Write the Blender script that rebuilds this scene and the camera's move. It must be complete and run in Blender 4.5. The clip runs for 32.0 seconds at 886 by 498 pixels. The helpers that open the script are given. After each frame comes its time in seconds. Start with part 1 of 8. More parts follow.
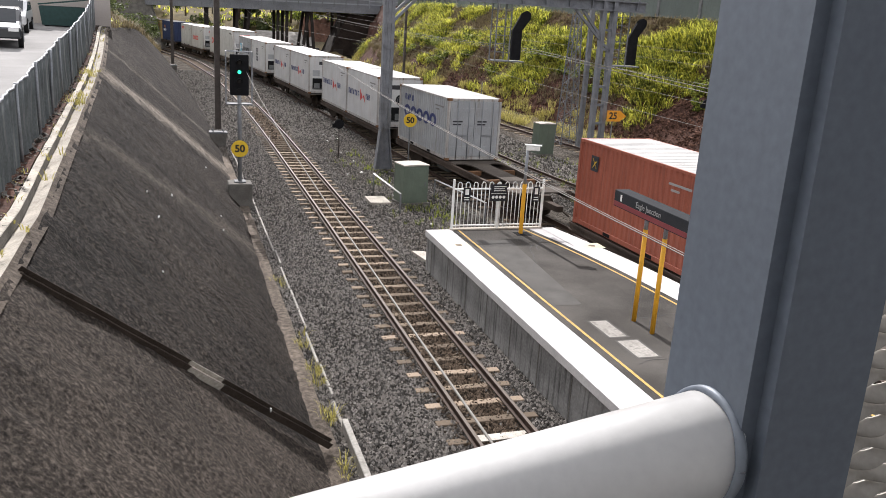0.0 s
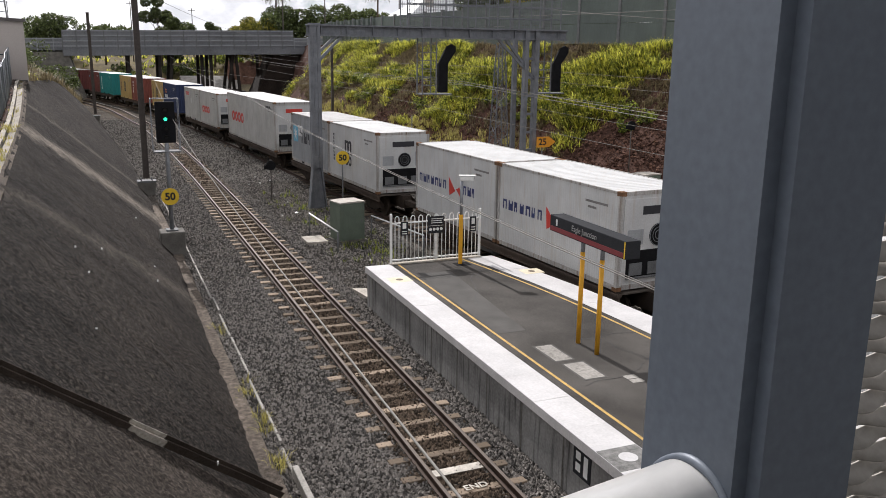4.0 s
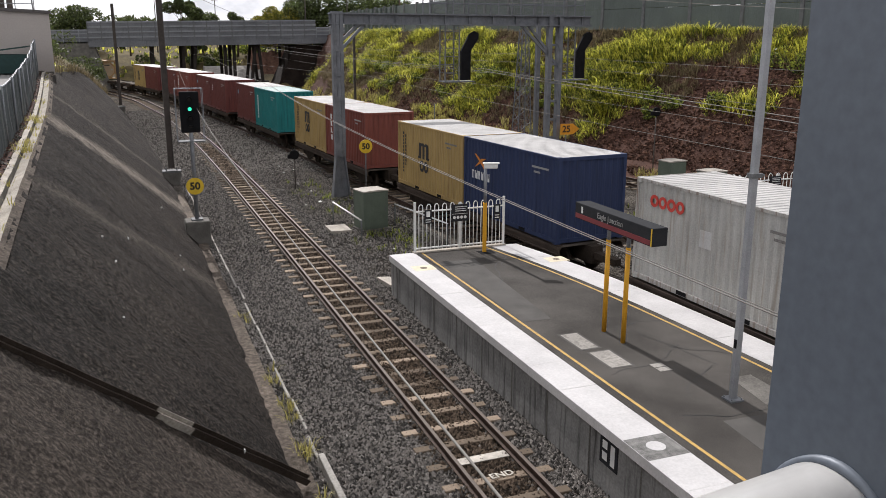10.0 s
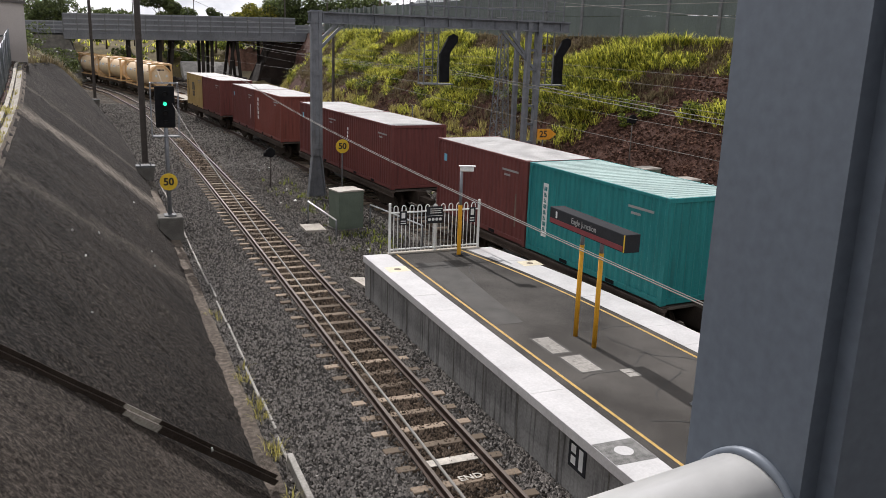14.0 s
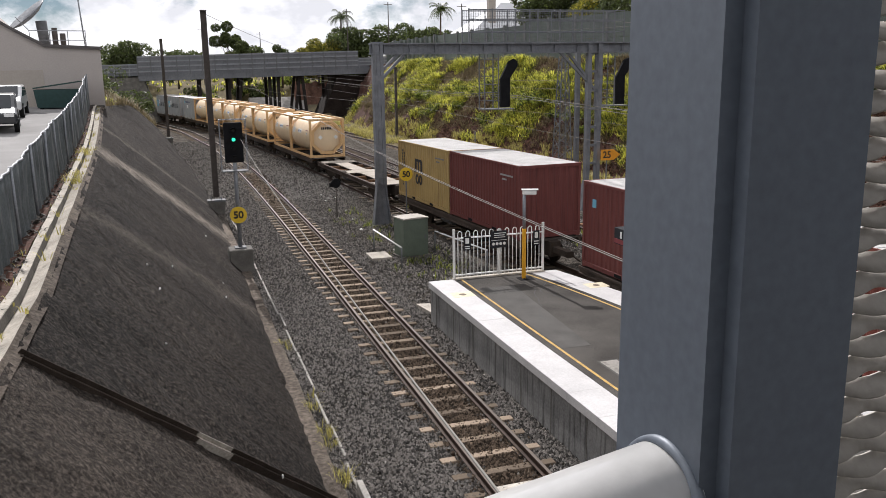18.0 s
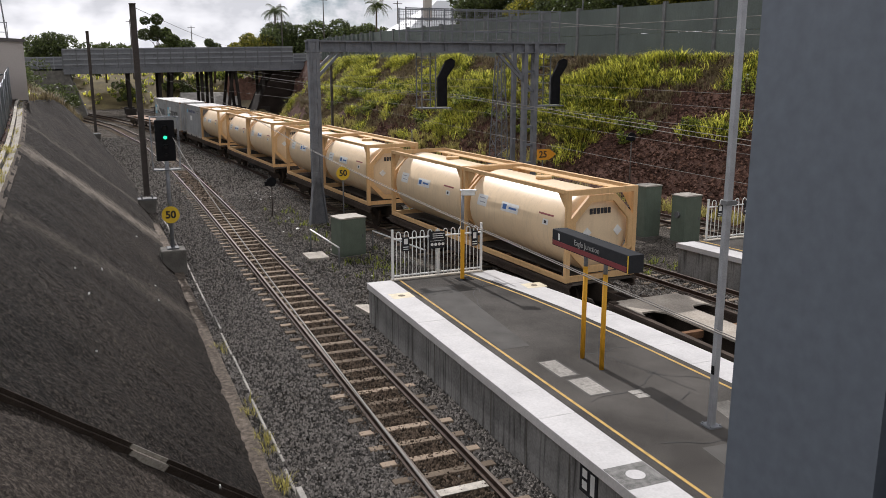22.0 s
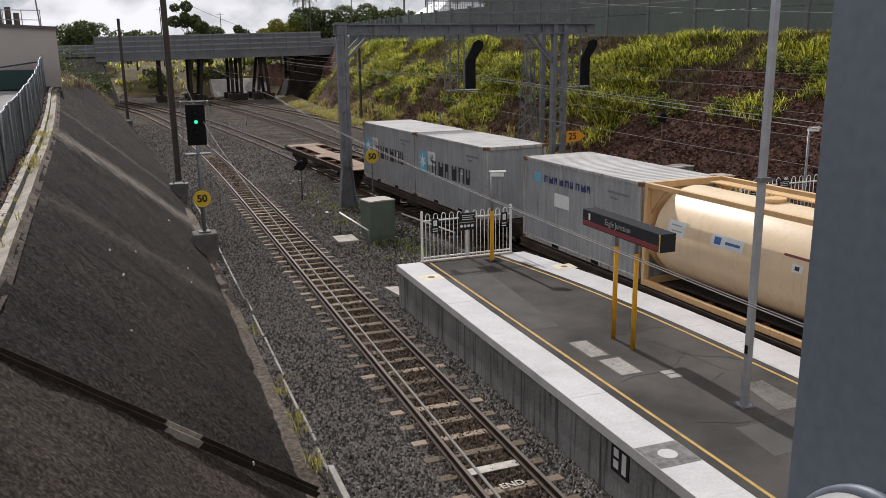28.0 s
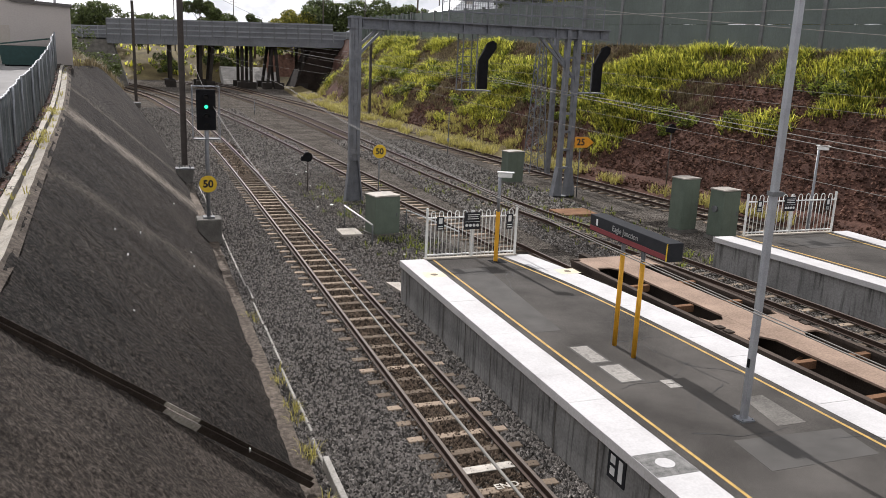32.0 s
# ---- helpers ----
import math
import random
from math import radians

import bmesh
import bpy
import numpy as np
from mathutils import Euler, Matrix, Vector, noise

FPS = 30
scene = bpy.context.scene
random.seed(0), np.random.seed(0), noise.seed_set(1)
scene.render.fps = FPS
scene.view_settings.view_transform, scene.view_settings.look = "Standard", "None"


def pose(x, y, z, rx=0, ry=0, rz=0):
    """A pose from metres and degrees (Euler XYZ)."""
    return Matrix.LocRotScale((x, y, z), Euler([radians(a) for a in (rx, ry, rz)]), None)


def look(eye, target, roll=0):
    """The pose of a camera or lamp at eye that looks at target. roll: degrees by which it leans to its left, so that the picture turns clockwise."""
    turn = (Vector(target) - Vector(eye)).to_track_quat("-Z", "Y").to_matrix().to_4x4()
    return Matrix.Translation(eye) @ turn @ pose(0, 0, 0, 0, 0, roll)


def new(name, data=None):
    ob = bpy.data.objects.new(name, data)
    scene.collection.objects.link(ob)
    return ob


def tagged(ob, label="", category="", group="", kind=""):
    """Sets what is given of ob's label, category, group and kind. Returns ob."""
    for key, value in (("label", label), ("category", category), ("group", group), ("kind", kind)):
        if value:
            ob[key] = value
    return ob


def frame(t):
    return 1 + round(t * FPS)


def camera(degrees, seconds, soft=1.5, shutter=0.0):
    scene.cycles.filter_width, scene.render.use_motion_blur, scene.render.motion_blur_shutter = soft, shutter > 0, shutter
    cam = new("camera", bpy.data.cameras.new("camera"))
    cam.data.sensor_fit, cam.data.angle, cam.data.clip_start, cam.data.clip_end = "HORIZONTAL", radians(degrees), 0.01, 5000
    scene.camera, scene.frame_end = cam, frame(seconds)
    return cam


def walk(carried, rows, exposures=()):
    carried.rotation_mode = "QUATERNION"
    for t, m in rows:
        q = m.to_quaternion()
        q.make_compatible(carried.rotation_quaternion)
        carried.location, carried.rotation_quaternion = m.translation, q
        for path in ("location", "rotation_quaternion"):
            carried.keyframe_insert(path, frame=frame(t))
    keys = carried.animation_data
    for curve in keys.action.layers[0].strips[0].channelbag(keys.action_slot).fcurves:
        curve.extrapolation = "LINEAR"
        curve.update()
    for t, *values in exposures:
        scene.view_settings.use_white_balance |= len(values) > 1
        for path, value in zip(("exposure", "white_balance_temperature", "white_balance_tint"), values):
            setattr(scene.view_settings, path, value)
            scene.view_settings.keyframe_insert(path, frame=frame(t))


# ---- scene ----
cam = camera(56.0, 32.0, soft=0.6)
PATH = [
    (0, (-5.2779, -0.0893, 6.993), (-4.6729, 1.7377, 6.448), 3.6),
    (0.5, (-5.2688, -0.0656, 6.988), (-4.5868, 1.7334, 6.443), 3.9),
    (1, (-5.2828, -0.028, 6.98), (-4.5488, 1.748, 6.426), 3.6),
    (1.5, (-5.3368, 0.0273, 6.969), (-4.6198, 1.7983, 6.378), 2.6),
    (2, (-5.2929, -0.0254, 6.981), (-4.5969, 1.7606, 6.41), 2.1),
    (2.5, (-5.23, -0.119, 6.986), (-4.578, 1.682, 6.412), 0.2),
    (3, (-5.205, -0.171, 6.988), (-4.554, 1.632, 6.416), -0.8),
    (3.5, (-5.223, -0.125, 7.01), (-4.485, 1.658, 6.486), 0.2),
    (4, (-5.2724, -0.0459, 7.008), (-4.5274, 1.7511, 6.544), 0.8),
    (4.5, (-5.3208, 0.0173, 6.979), (-4.6508, 1.8533, 6.552), 1.9),
    (6.5, (-5.2492, 0.0045, 6.982), (-4.5542, 1.8295, 6.549), -0.4),
    (7, (-5.247, 0.0038, 6.988), (-4.521, 1.8088, 6.525), -0.9),
    (7.5, (-5.2348, -0.0028, 6.992), (-4.4778, 1.7862, 6.514), -1.1),
    (8, (-5.2306, -0.0033, 6.993), (-4.4546, 1.7767, 6.51), -1.1),
    (8.5, (-5.2402, 0.0029, 6.991), (-4.4712, 1.7839, 6.505), -0.7),
    (9, (-5.2558, 0.0122, 6.988), (-4.5018, 1.7992, 6.499), -0.5),
    (9.5, (-5.2684, 0.0246, 6.987), (-4.5534, 1.8286, 6.505), -0.2),
    (10, (-5.279, 0.0299, 6.98), (-4.587, 1.8409, 6.489), 0.2),
    (10.5, (-5.2816, 0.0318, 6.966), (-4.6296, 1.8578, 6.475), 0.3),
    (11, (-5.2882, 0.0397, 6.954), (-4.6442, 1.8697, 6.468), 0.7),
    (11.5, (-5.2887, 0.0422, 6.959), (-4.6437, 1.8742, 6.482), 1.0),
    (12, (-5.2851, 0.0347, 6.967), (-4.6201, 1.8567, 6.478), 1.2),
    (12.5, (-5.2811, 0.0319, 6.976), (-4.5851, 1.8399, 6.478), 1.3),
    (13, (-5.2711, 0.0241, 6.98), (-4.5561, 1.8221, 6.472), 1.4),
    (13.5, (-5.2633, 0.0207, 6.979), (-4.5243, 1.8067, 6.469), 1.8),
    (14, (-5.2606, 0.0153, 6.975), (-4.5126, 1.8063, 6.49), 1.9),
    (14.5, (-5.2601, 0.0136, 6.973), (-4.5141, 1.8116, 6.514), 1.7),
    (15, (-5.2476, 0.0198, 6.999), (-4.5136, 1.8478, 6.652), 1.2),
    (15.5, (-5.2368, 0.0273, 7.026), (-4.5478, 1.8793, 6.722), 1.1),
    (17.5, (-5.2252, -0.0193, 6.98), (-4.5792, 1.8297, 6.576), -0.3),
    (18, (-5.2026, -0.0471, 6.974), (-4.6016, 1.8119, 6.547), -0.8),
    (18.5, (-5.2147, -0.0443, 6.977), (-4.6317, 1.8117, 6.512), -1.1),
    (19, (-5.2368, -0.0227, 6.979), (-4.6288, 1.8213, 6.5), -1.0),
    (19.5, (-5.245, 0.0019, 6.983), (-4.574, 1.8229, 6.5), -0.8),
    (20, (-5.2382, 0.0194, 6.99), (-4.4942, 1.8104, 6.499), -0.4),
    (20.5, (-5.2206, 0.0325, 7.011), (-4.4246, 1.7975, 6.511), -0.1),
    (21, (-5.2219, 0.0526, 7.032), (-4.4389, 1.8306, 6.553), -0.1),
    (21.5, (-5.2263, 0.0629, 7.046), (-4.4633, 1.8529, 6.584), 0.0),
    (22, (-5.2317, 0.0671, 7.058), (-4.4877, 1.8721, 6.623), -0.0),
    (22.5, (-5.2312, 0.0629, 7.068), (-4.5222, 1.8899, 6.67), -0.2),
    (23, (-5.2297, 0.0578, 7.072), (-4.5427, 1.8958, 6.683), -0.4),
    (23.5, (-5.2308, 0.0608, 7.071), (-4.5618, 1.9048, 6.684), -0.3),
    (24, (-5.2399, 0.0788, 7.068), (-4.5569, 1.9138, 6.66), 0.1),
    (24.5, (-5.2428, 0.0888, 7.065), (-4.5428, 1.9218, 6.673), -0.1),
    (25, (-5.2406, 0.0807, 7.05), (-4.5496, 1.9267, 6.709), -0.1),
    (25.5, (-5.2496, 0.0618, 7.015), (-4.5676, 1.9058, 6.648), -0.3),
    (26, (-5.2667, 0.0468, 6.975), (-4.6007, 1.8708, 6.497), -0.6),
    (26.5, (-5.275, 0.0529, 6.97), (-4.611, 1.8539, 6.41), -0.7),
    (28.5, (-5.2442, 0.0724, 6.96), (-4.5702, 1.9054, 6.529), -0.7),
    (29, (-5.2595, 0.0735, 6.94), (-4.6175, 1.9225, 6.53), -0.4),
    (29.5, (-5.295, 0.102, 6.919), (-4.655, 1.951, 6.507), 0.9),
    (30, (-5.323, 0.132, 6.905), (-4.67, 1.978, 6.501), 1.8),
    (30.5, (-5.339, 0.15, 6.9), (-4.673, 1.993, 6.504), 1.9),
    (31, (-5.348, 0.155, 6.899), (-4.667, 1.992, 6.496), 2.1),
    (31.5, (-5.351, 0.149, 6.899), (-4.667, 1.973, 6.447), 2.3),
    (32, (-5.356, 0.144, 6.901), (-4.679, 1.966, 6.431), 2.4),
]
walk(cam, [(t, look(eye, target, roll)) for t, eye, target, roll in PATH],
     [(t, stops, 6330, 14) for t, stops in ((0, 0.49), (2, 0.29), (3, 0.5), (4, -0.01), (7, -0.05), (8, -0.08), (14, -0.08), (15, -0.23), (18, 0.03), (19, -0.12), (20, -0.19), (21, 0.0), (22, -0.27), (23, -0.42), (25, -0.53),
                                           (26, -0.21), (29, -0.48), (29.5, -0.3), (30, -0.06), (31, -0.32), (32, 0.04))])
# ---------------------------------------------------------------- light
world = bpy.data.worlds.new("world")
scene.world = world
world.use_nodes = True
wn, wl = world.node_tree.nodes, world.node_tree.links
wn.clear()
w_out = wn.new("ShaderNodeOutputWorld")
w_bg = wn.new("ShaderNodeBackground")
w_sky = wn.new("ShaderNodeTexSky")
w_sky.sky_type = "NISHITA"
w_sky.sun_disc = False
w_sky.sun_elevation = radians(38)
w_sky.sun_rotation = radians(-4)
w_sky.air_density, w_sky.dust_density = 0.8, 0.0
w_bg.inputs["Strength"].default_value = 0.0425
w_co = wn.new("ShaderNodeTexCoord")
w_map = wn.new("ShaderNodeMapping")
w_map.inputs["Scale"].default_value = (1.0, 1.0, 1.7)
w_n1 = wn.new("ShaderNodeTexNoise")
w_n1.inputs["Scale"].default_value = 5.2
w_n1.inputs["Detail"].default_value = 11
w_n1.inputs["Roughness"].default_value = 0.58
w_r1 = wn.new("ShaderNodeValToRGB")
w_r1.color_ramp.elements[0].position, w_r1.color_ramp.elements[1].position = 0.39, 0.47
w_n2 = wn.new("ShaderNodeTexNoise")
w_n2.inputs["Scale"].default_value = 12.0
w_n2.inputs["Detail"].default_value = 9
w_r2 = wn.new("ShaderNodeValToRGB")
w_r2.color_ramp.elements[0].color, w_r2.color_ramp.elements[1].color = (19.5, 19.8, 20.3, 1), (30.0, 30.0, 30.0, 1)
w_r2.color_ramp.elements[0].position, w_r2.color_ramp.elements[1].position = 0.40, 0.56
w_mix = wn.new("ShaderNodeMixRGB")
wl.new(w_co.outputs["Generated"], w_map.inputs["Vector"])
wl.new(w_map.outputs["Vector"], w_n1.inputs["Vector"])
wl.new(w_map.outputs["Vector"], w_n2.inputs["Vector"])
wl.new(w_n1.outputs["Fac"], w_r1.inputs["Fac"])
wl.new(w_n2.outputs["Fac"], w_r2.inputs["Fac"])
wl.new(w_r1.outputs["Color"], w_mix.inputs["Fac"])
wl.new(w_sky.outputs["Color"], w_mix.inputs["Color1"])
wl.new(w_r2.outputs["Color"], w_mix.inputs["Color2"])
wl.new(w_mix.outputs["Color"], w_bg.inputs["Color"])
wl.new(w_bg.outputs["Background"], w_out.inputs["Surface"])

sun = new("sun", bpy.data.lights.new("sun", "SUN"))
sun.data.energy, sun.data.angle, sun.data.color = 5.0, radians(0.6), (1.0, 0.975, 0.93)
sun.matrix_world = look((-7, 100, 75), (0, 0, 0))


# ---------------------------------------------------------------- materials
def mat(name, col, rough=0.7, metal=0.0, vary=0.25, scale=6.0, fine=60.0, bump=0.15, col2=None, spec=0.4, rnd=0.0, island=0.0,
        streak=0.0, streak_col=(0.05, 0.035, 0.025), bump_dist=0.01, trans=0.0, coat=0.0):
    """A surface with two scales of colour variation, fine relief and optional vertical run-off streaks."""
    m = bpy.data.materials.new(name)
    m.use_nodes = True
    n, l = m.node_tree.nodes, m.node_tree.links
    b = n["Principled BSDF"]
    b.inputs["Roughness"].default_value, b.inputs["Metallic"].default_value = rough, metal
    b.inputs["Specular IOR Level"].default_value = 0.08 if rough >= 0.85 else spec
    b.inputs["Coat Weight"].default_value = coat
    co = n.new("ShaderNodeTexCoord")
    n1, n2 = n.new("ShaderNodeTexNoise"), n.new("ShaderNodeTexNoise")
    n1.inputs["Scale"].default_value, n1.inputs["Detail"].default_value = scale, 6
    n2.inputs["Scale"].default_value, n2.inputs["Detail"].default_value = fine, 4
    l.new(co.outputs["Object"], n1.inputs["Vector"])
    l.new(co.outputs["Object"], n2.inputs["Vector"])
    c2 = col2 or tuple(c * (1 - vary) for c in col)
    c1 = tuple(min(1, c * (1 + vary * 0.6)) for c in col)
    ramp = n.new("ShaderNodeValToRGB")
    ramp.color_ramp.elements[0].color, ramp.color_ramp.elements[1].color = (*c2, 1), (*c1, 1)
    ramp.color_ramp.elements[0].position, ramp.color_ramp.elements[1].position = 0.32, 0.68
    add = n.new("ShaderNodeMath")
    add.operation = "MULTIPLY_ADD"
    add.inputs[1].default_value, add.inputs[2].default_value = 0.45, 0.0
    half = n.new("ShaderNodeMath")
    half.operation = "MULTIPLY_ADD"
    half.inputs[1].default_value = 0.55
    l.new(n2.outputs["Fac"], add.inputs[0])
    l.new(n1.outputs["Fac"], half.inputs[0])
    l.new(add.outputs[0], half.inputs[2])
    fac = half.outputs[0]
    if rnd or island:
        src = n.new("ShaderNodeObjectInfo").outputs["Random"] if rnd else n.new("ShaderNodeNewGeometry").outputs["Random Per Island"]
        mm = n.new("ShaderNodeMath")
        mm.operation = "MULTIPLY_ADD"
        mm.inputs[1].default_value = rnd or island
        off = n.new("ShaderNodeMath")
        off.operation = "SUBTRACT"
        off.inputs[1].default_value = 0.5
        l.new(src, off.inputs[0])
        l.new(off.outputs[0], mm.inputs[0])
        l.new(fac, mm.inputs[2])
        fac = mm.outputs[0]
    l.new(fac, ramp.inputs["Fac"])
    colour = ramp.outputs["Color"]
    if streak:
        mp = n.new("ShaderNodeMapping")
        mp.inputs["Scale"].default_value = (5.0, 5.0, 0.35)
        n3 = n.new("ShaderNodeTexNoise")
        n3.inputs["Scale"].default_value, n3.inputs["Detail"].default_value = 2.0, 6
        r3 = n.new("ShaderNodeValToRGB")
        r3.color_ramp.elements[0].position, r3.color_ramp.elements[1].position = 0.52, 0.72
        r3.color_ramp.elements[1].color = (streak, streak, streak, 1)
        mx = n.new("ShaderNodeMixRGB")
        mx.inputs["Color2"].default_value = (*streak_col, 1)
        l.new(co.outputs["Object"], mp.inputs["Vector"])
        l.new(mp.outputs["Vector"], n3.inputs["Vector"])
        l.new(n3.outputs["Fac"], r3.inputs["Fac"])
        l.new(r3.outputs["Color"], mx.inputs["Fac"])
        l.new(colour, mx.inputs["Color1"])
        colour = mx.outputs["Color"]
    l.new(colour, b.inputs["Base Color"])
    if trans:
        b.inputs["Transmission Weight"].default_value = 0.0
        tr = n.new("ShaderNodeBsdfTranslucent")
        ms = n.new("ShaderNodeMixShader")
        ms.inputs["Fac"].default_value = trans
        l.new(colour, tr.inputs["Color"])
        l.new(b.outputs["BSDF"], ms.inputs[1])
        l.new(tr.outputs["BSDF"], ms.inputs[2])
        l.new(ms.outputs["Shader"], n["Material Output"].inputs["Surface"])
    if bump:
        bp = n.new("ShaderNodeBump")
        bp.inputs["Strength"].default_value, bp.inputs["Distance"].default_value = bump, bump_dist
        l.new(fac, bp.inputs["Height"])
        l.new(bp.outputs["Normal"], b.inputs["Normal"])
    return m


def gravel_mat(name, dark, light, scale=16.0, bump=0.9):
    """Loose stones: cells of varied grey, the shade of the gaps painted into the colour."""
    m = bpy.data.materials.new(name)
    m.use_nodes = True
    n, l = m.node_tree.nodes, m.node_tree.links
    b = n["Principled BSDF"]
    b.inputs["Roughness"].default_value = 0.85
    b.inputs["Specular IOR Level"].default_value = 0.0
    co = n.new("ShaderNodeTexCoord")
    v = n.new("ShaderNodeTexVoronoi")
    v.inputs["Scale"].default_value = scale
    big = n.new("ShaderNodeTexNoise")
    big.inputs["Scale"].default_value, big.inputs["Detail"].default_value = 0.6, 5
    l.new(co.outputs["Object"], v.inputs["Vector"])
    l.new(co.outputs["Object"], big.inputs["Vector"])
    sep = n.new("ShaderNodeSeparateColor")
    l.new(v.outputs["Color"], sep.inputs["Color"])
    ramp = n.new("ShaderNodeValToRGB")
    ramp.color_ramp.elements[0].color, ramp.color_ramp.elements[1].color = (*dark, 1), (*light, 1)
    ramp.color_ramp.elements[1].position = 0.95
    l.new(sep.outputs["Red"], ramp.inputs["Fac"])
    # shade between the stones, multiplied into their colour
    gap_shade = n.new("ShaderNodeValToRGB")
    gap_shade.color_ramp.elements[0].position, gap_shade.color_ramp.elements[1].position = 0.25, 0.75
    gap_shade.color_ramp.elements[0].color, gap_shade.color_ramp.elements[1].color = (1, 1, 1, 1), (0.42, 0.42, 0.42, 1)
    l.new(v.outputs["Distance"], gap_shade.inputs["Fac"])
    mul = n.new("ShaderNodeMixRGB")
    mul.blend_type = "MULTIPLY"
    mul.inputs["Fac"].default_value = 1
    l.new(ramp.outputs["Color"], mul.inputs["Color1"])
    l.new(gap_shade.outputs["Color"], mul.inputs["Color2"])
    mx = n.new("ShaderNodeMixRGB")
    mx.blend_type = "MULTIPLY"
    mx.inputs["Fac"].default_value = 0.6
    br = n.new("ShaderNodeValToRGB")
    br.color_ramp.elements[0].color, br.color_ramp.elements[1].color = (0.55, 0.5, 0.45, 1), (1.3, 1.25, 1.2, 1)
    br.color_ramp.elements[0].position, br.color_ramp.elements[1].position = 0.35, 0.65
    l.new(big.outputs["Fac"], br.inputs["Fac"])
    l.new(mul.outputs["Color"], mx.inputs["Color1"])
    l.new(br.outputs["Color"], mx.inputs["Color2"])
    l.new(mx.outputs["Color"], b.inputs["Base Color"])
    inv = n.new("ShaderNodeMath")
    inv.operation = "SUBTRACT"
    inv.inputs[0].default_value = 1.0
    l.new(v.outputs["Distance"], inv.inputs[1])
    bp = n.new("ShaderNodeBump")
    bp.inputs["Strength"].default_value, bp.inputs["Distance"].default_value = bump, 0.04
    l.new(inv.outputs[0], bp.inputs["Height"])
    l.new(bp.outputs["Normal"], b.inputs["Normal"])
    return m


def glow_mat(name, col, strength):
    m = bpy.data.materials.new(name)
    m.use_nodes = True
    b = m.node_tree.nodes["Principled BSDF"]
    b.inputs["Base Color"].default_value = (*col, 1)
    b.inputs["Emission Color"].default_value = (*col, 1)
    b.inputs["Emission Strength"].default_value = strength
    return m


def grain_mat(name, dark, mid, light, scale=9.0, bump=0.9, run=0.14, dust=None):
    """A coarse sprayed surface: speckle of two sizes, broad stains and runs down the fall of the slope."""
    m = bpy.data.materials.new(name)
    m.use_nodes = True
    n, l = m.node_tree.nodes, m.node_tree.links
    b = n["Principled BSDF"]
    b.inputs["Roughness"].default_value, b.inputs["Specular IOR Level"].default_value = 0.95, 0.12
    co = n.new("ShaderNodeTexCoord")

    def field(s, detail, rough, stretch=None):
        t = n.new("ShaderNodeTexNoise")
        t.inputs["Scale"].default_value, t.inputs["Detail"].default_value, t.inputs["Roughness"].default_value = s, detail, rough
        if stretch:
            mp = n.new("ShaderNodeMapping")
            mp.inputs["Scale"].default_value = stretch
            l.new(co.outputs["Object"], mp.inputs["Vector"])
            l.new(mp.outputs["Vector"], t.inputs["Vector"])
        else:
            l.new(co.outputs["Object"], t.inputs["Vector"])
        return t.outputs["Fac"]

    def ramp(src, stops):
        r = n.new("ShaderNodeValToRGB")
        e = r.color_ramp.elements
        while len(e) < len(stops):
            e.new(0.5)
        for k, (p, c) in zip(e, stops):
            k.position, k.color = p, (*c, 1)
        l.new(src, r.inputs["Fac"])
        return r.outputs["Color"]

    def times(a, c):
        mx = n.new("ShaderNodeMixRGB")
        mx.blend_type = "MULTIPLY"
        mx.inputs["Fac"].default_value = 1
        l.new(a, mx.inputs["Color1"])
        l.new(c, mx.inputs["Color2"])
        return mx.outputs["Color"]
    fine = field(scale, 10, 0.80)
    broad = field(0.35, 6, 0.6)
    runs = field(1.0, 5, 0.6, (0.5, 2.6, 0.5))
    g = ramp(fine, ((0.36, dark), (0.5, mid), (0.64, light)))
    g = times(g, ramp(broad, ((0.32, (0.68, 0.66, 0.64)), (0.68, (1.35, 1.30, 1.24)))))
    g = times(g, ramp(runs, ((0.35, (1 - run,) * 3), (0.65, (1 + run,) * 3))))
    if dust:
        # pale band along a line of the plan y = a + k x, its edge broken up by the grain
        sep = n.new("ShaderNodeSeparateXYZ")
        l.new(co.outputs["Object"], sep.inputs["Vector"])

        def calc(op, p, q):
            m_ = n.new("ShaderNodeMath")
            m_.operation = op
            for i, v in enumerate((p, q)):
                if isinstance(v, float):
                    m_.inputs[i].default_value = v
                else:
                    l.new(v, m_.inputs[i])
            return m_.outputs[0]
        for base, k, wide, much in dust:
            off = calc("SUBTRACT", calc("SUBTRACT", sep.outputs["Y"], base), calc("MULTIPLY", sep.outputs["X"], k))
            off = calc("ABSOLUTE", calc("ADD", off, calc("MULTIPLY", calc("SUBTRACT", field(1.1, 6, 0.6), 0.5), wide * 2.2)), 0.0)
            fac = ramp(calc("DIVIDE", off, wide), ((0.0, (much,) * 3), (0.35, (much * 0.45,) * 3), (1.0, (0.0,) * 3)))
            mx = n.new("ShaderNodeMixRGB")
            l.new(fac, mx.inputs["Fac"])
            l.new(g, mx.inputs["Color1"])
            l.new(ramp(fine, ((0.36, (0.10, 0.085, 0.07)), (0.62, (0.42, 0.36, 0.30)))), mx.inputs["Color2"])
            g = mx.outputs["Color"]
    l.new(g, b.inputs["Base Color"])
    bp = n.new("ShaderNodeBump")
    bp.inputs["Strength"].default_value, bp.inputs["Distance"].default_value = bump, 0.12
    l.new(fine, bp.inputs["Height"])
    l.new(bp.outputs["Normal"], b.inputs["Normal"])
    return m


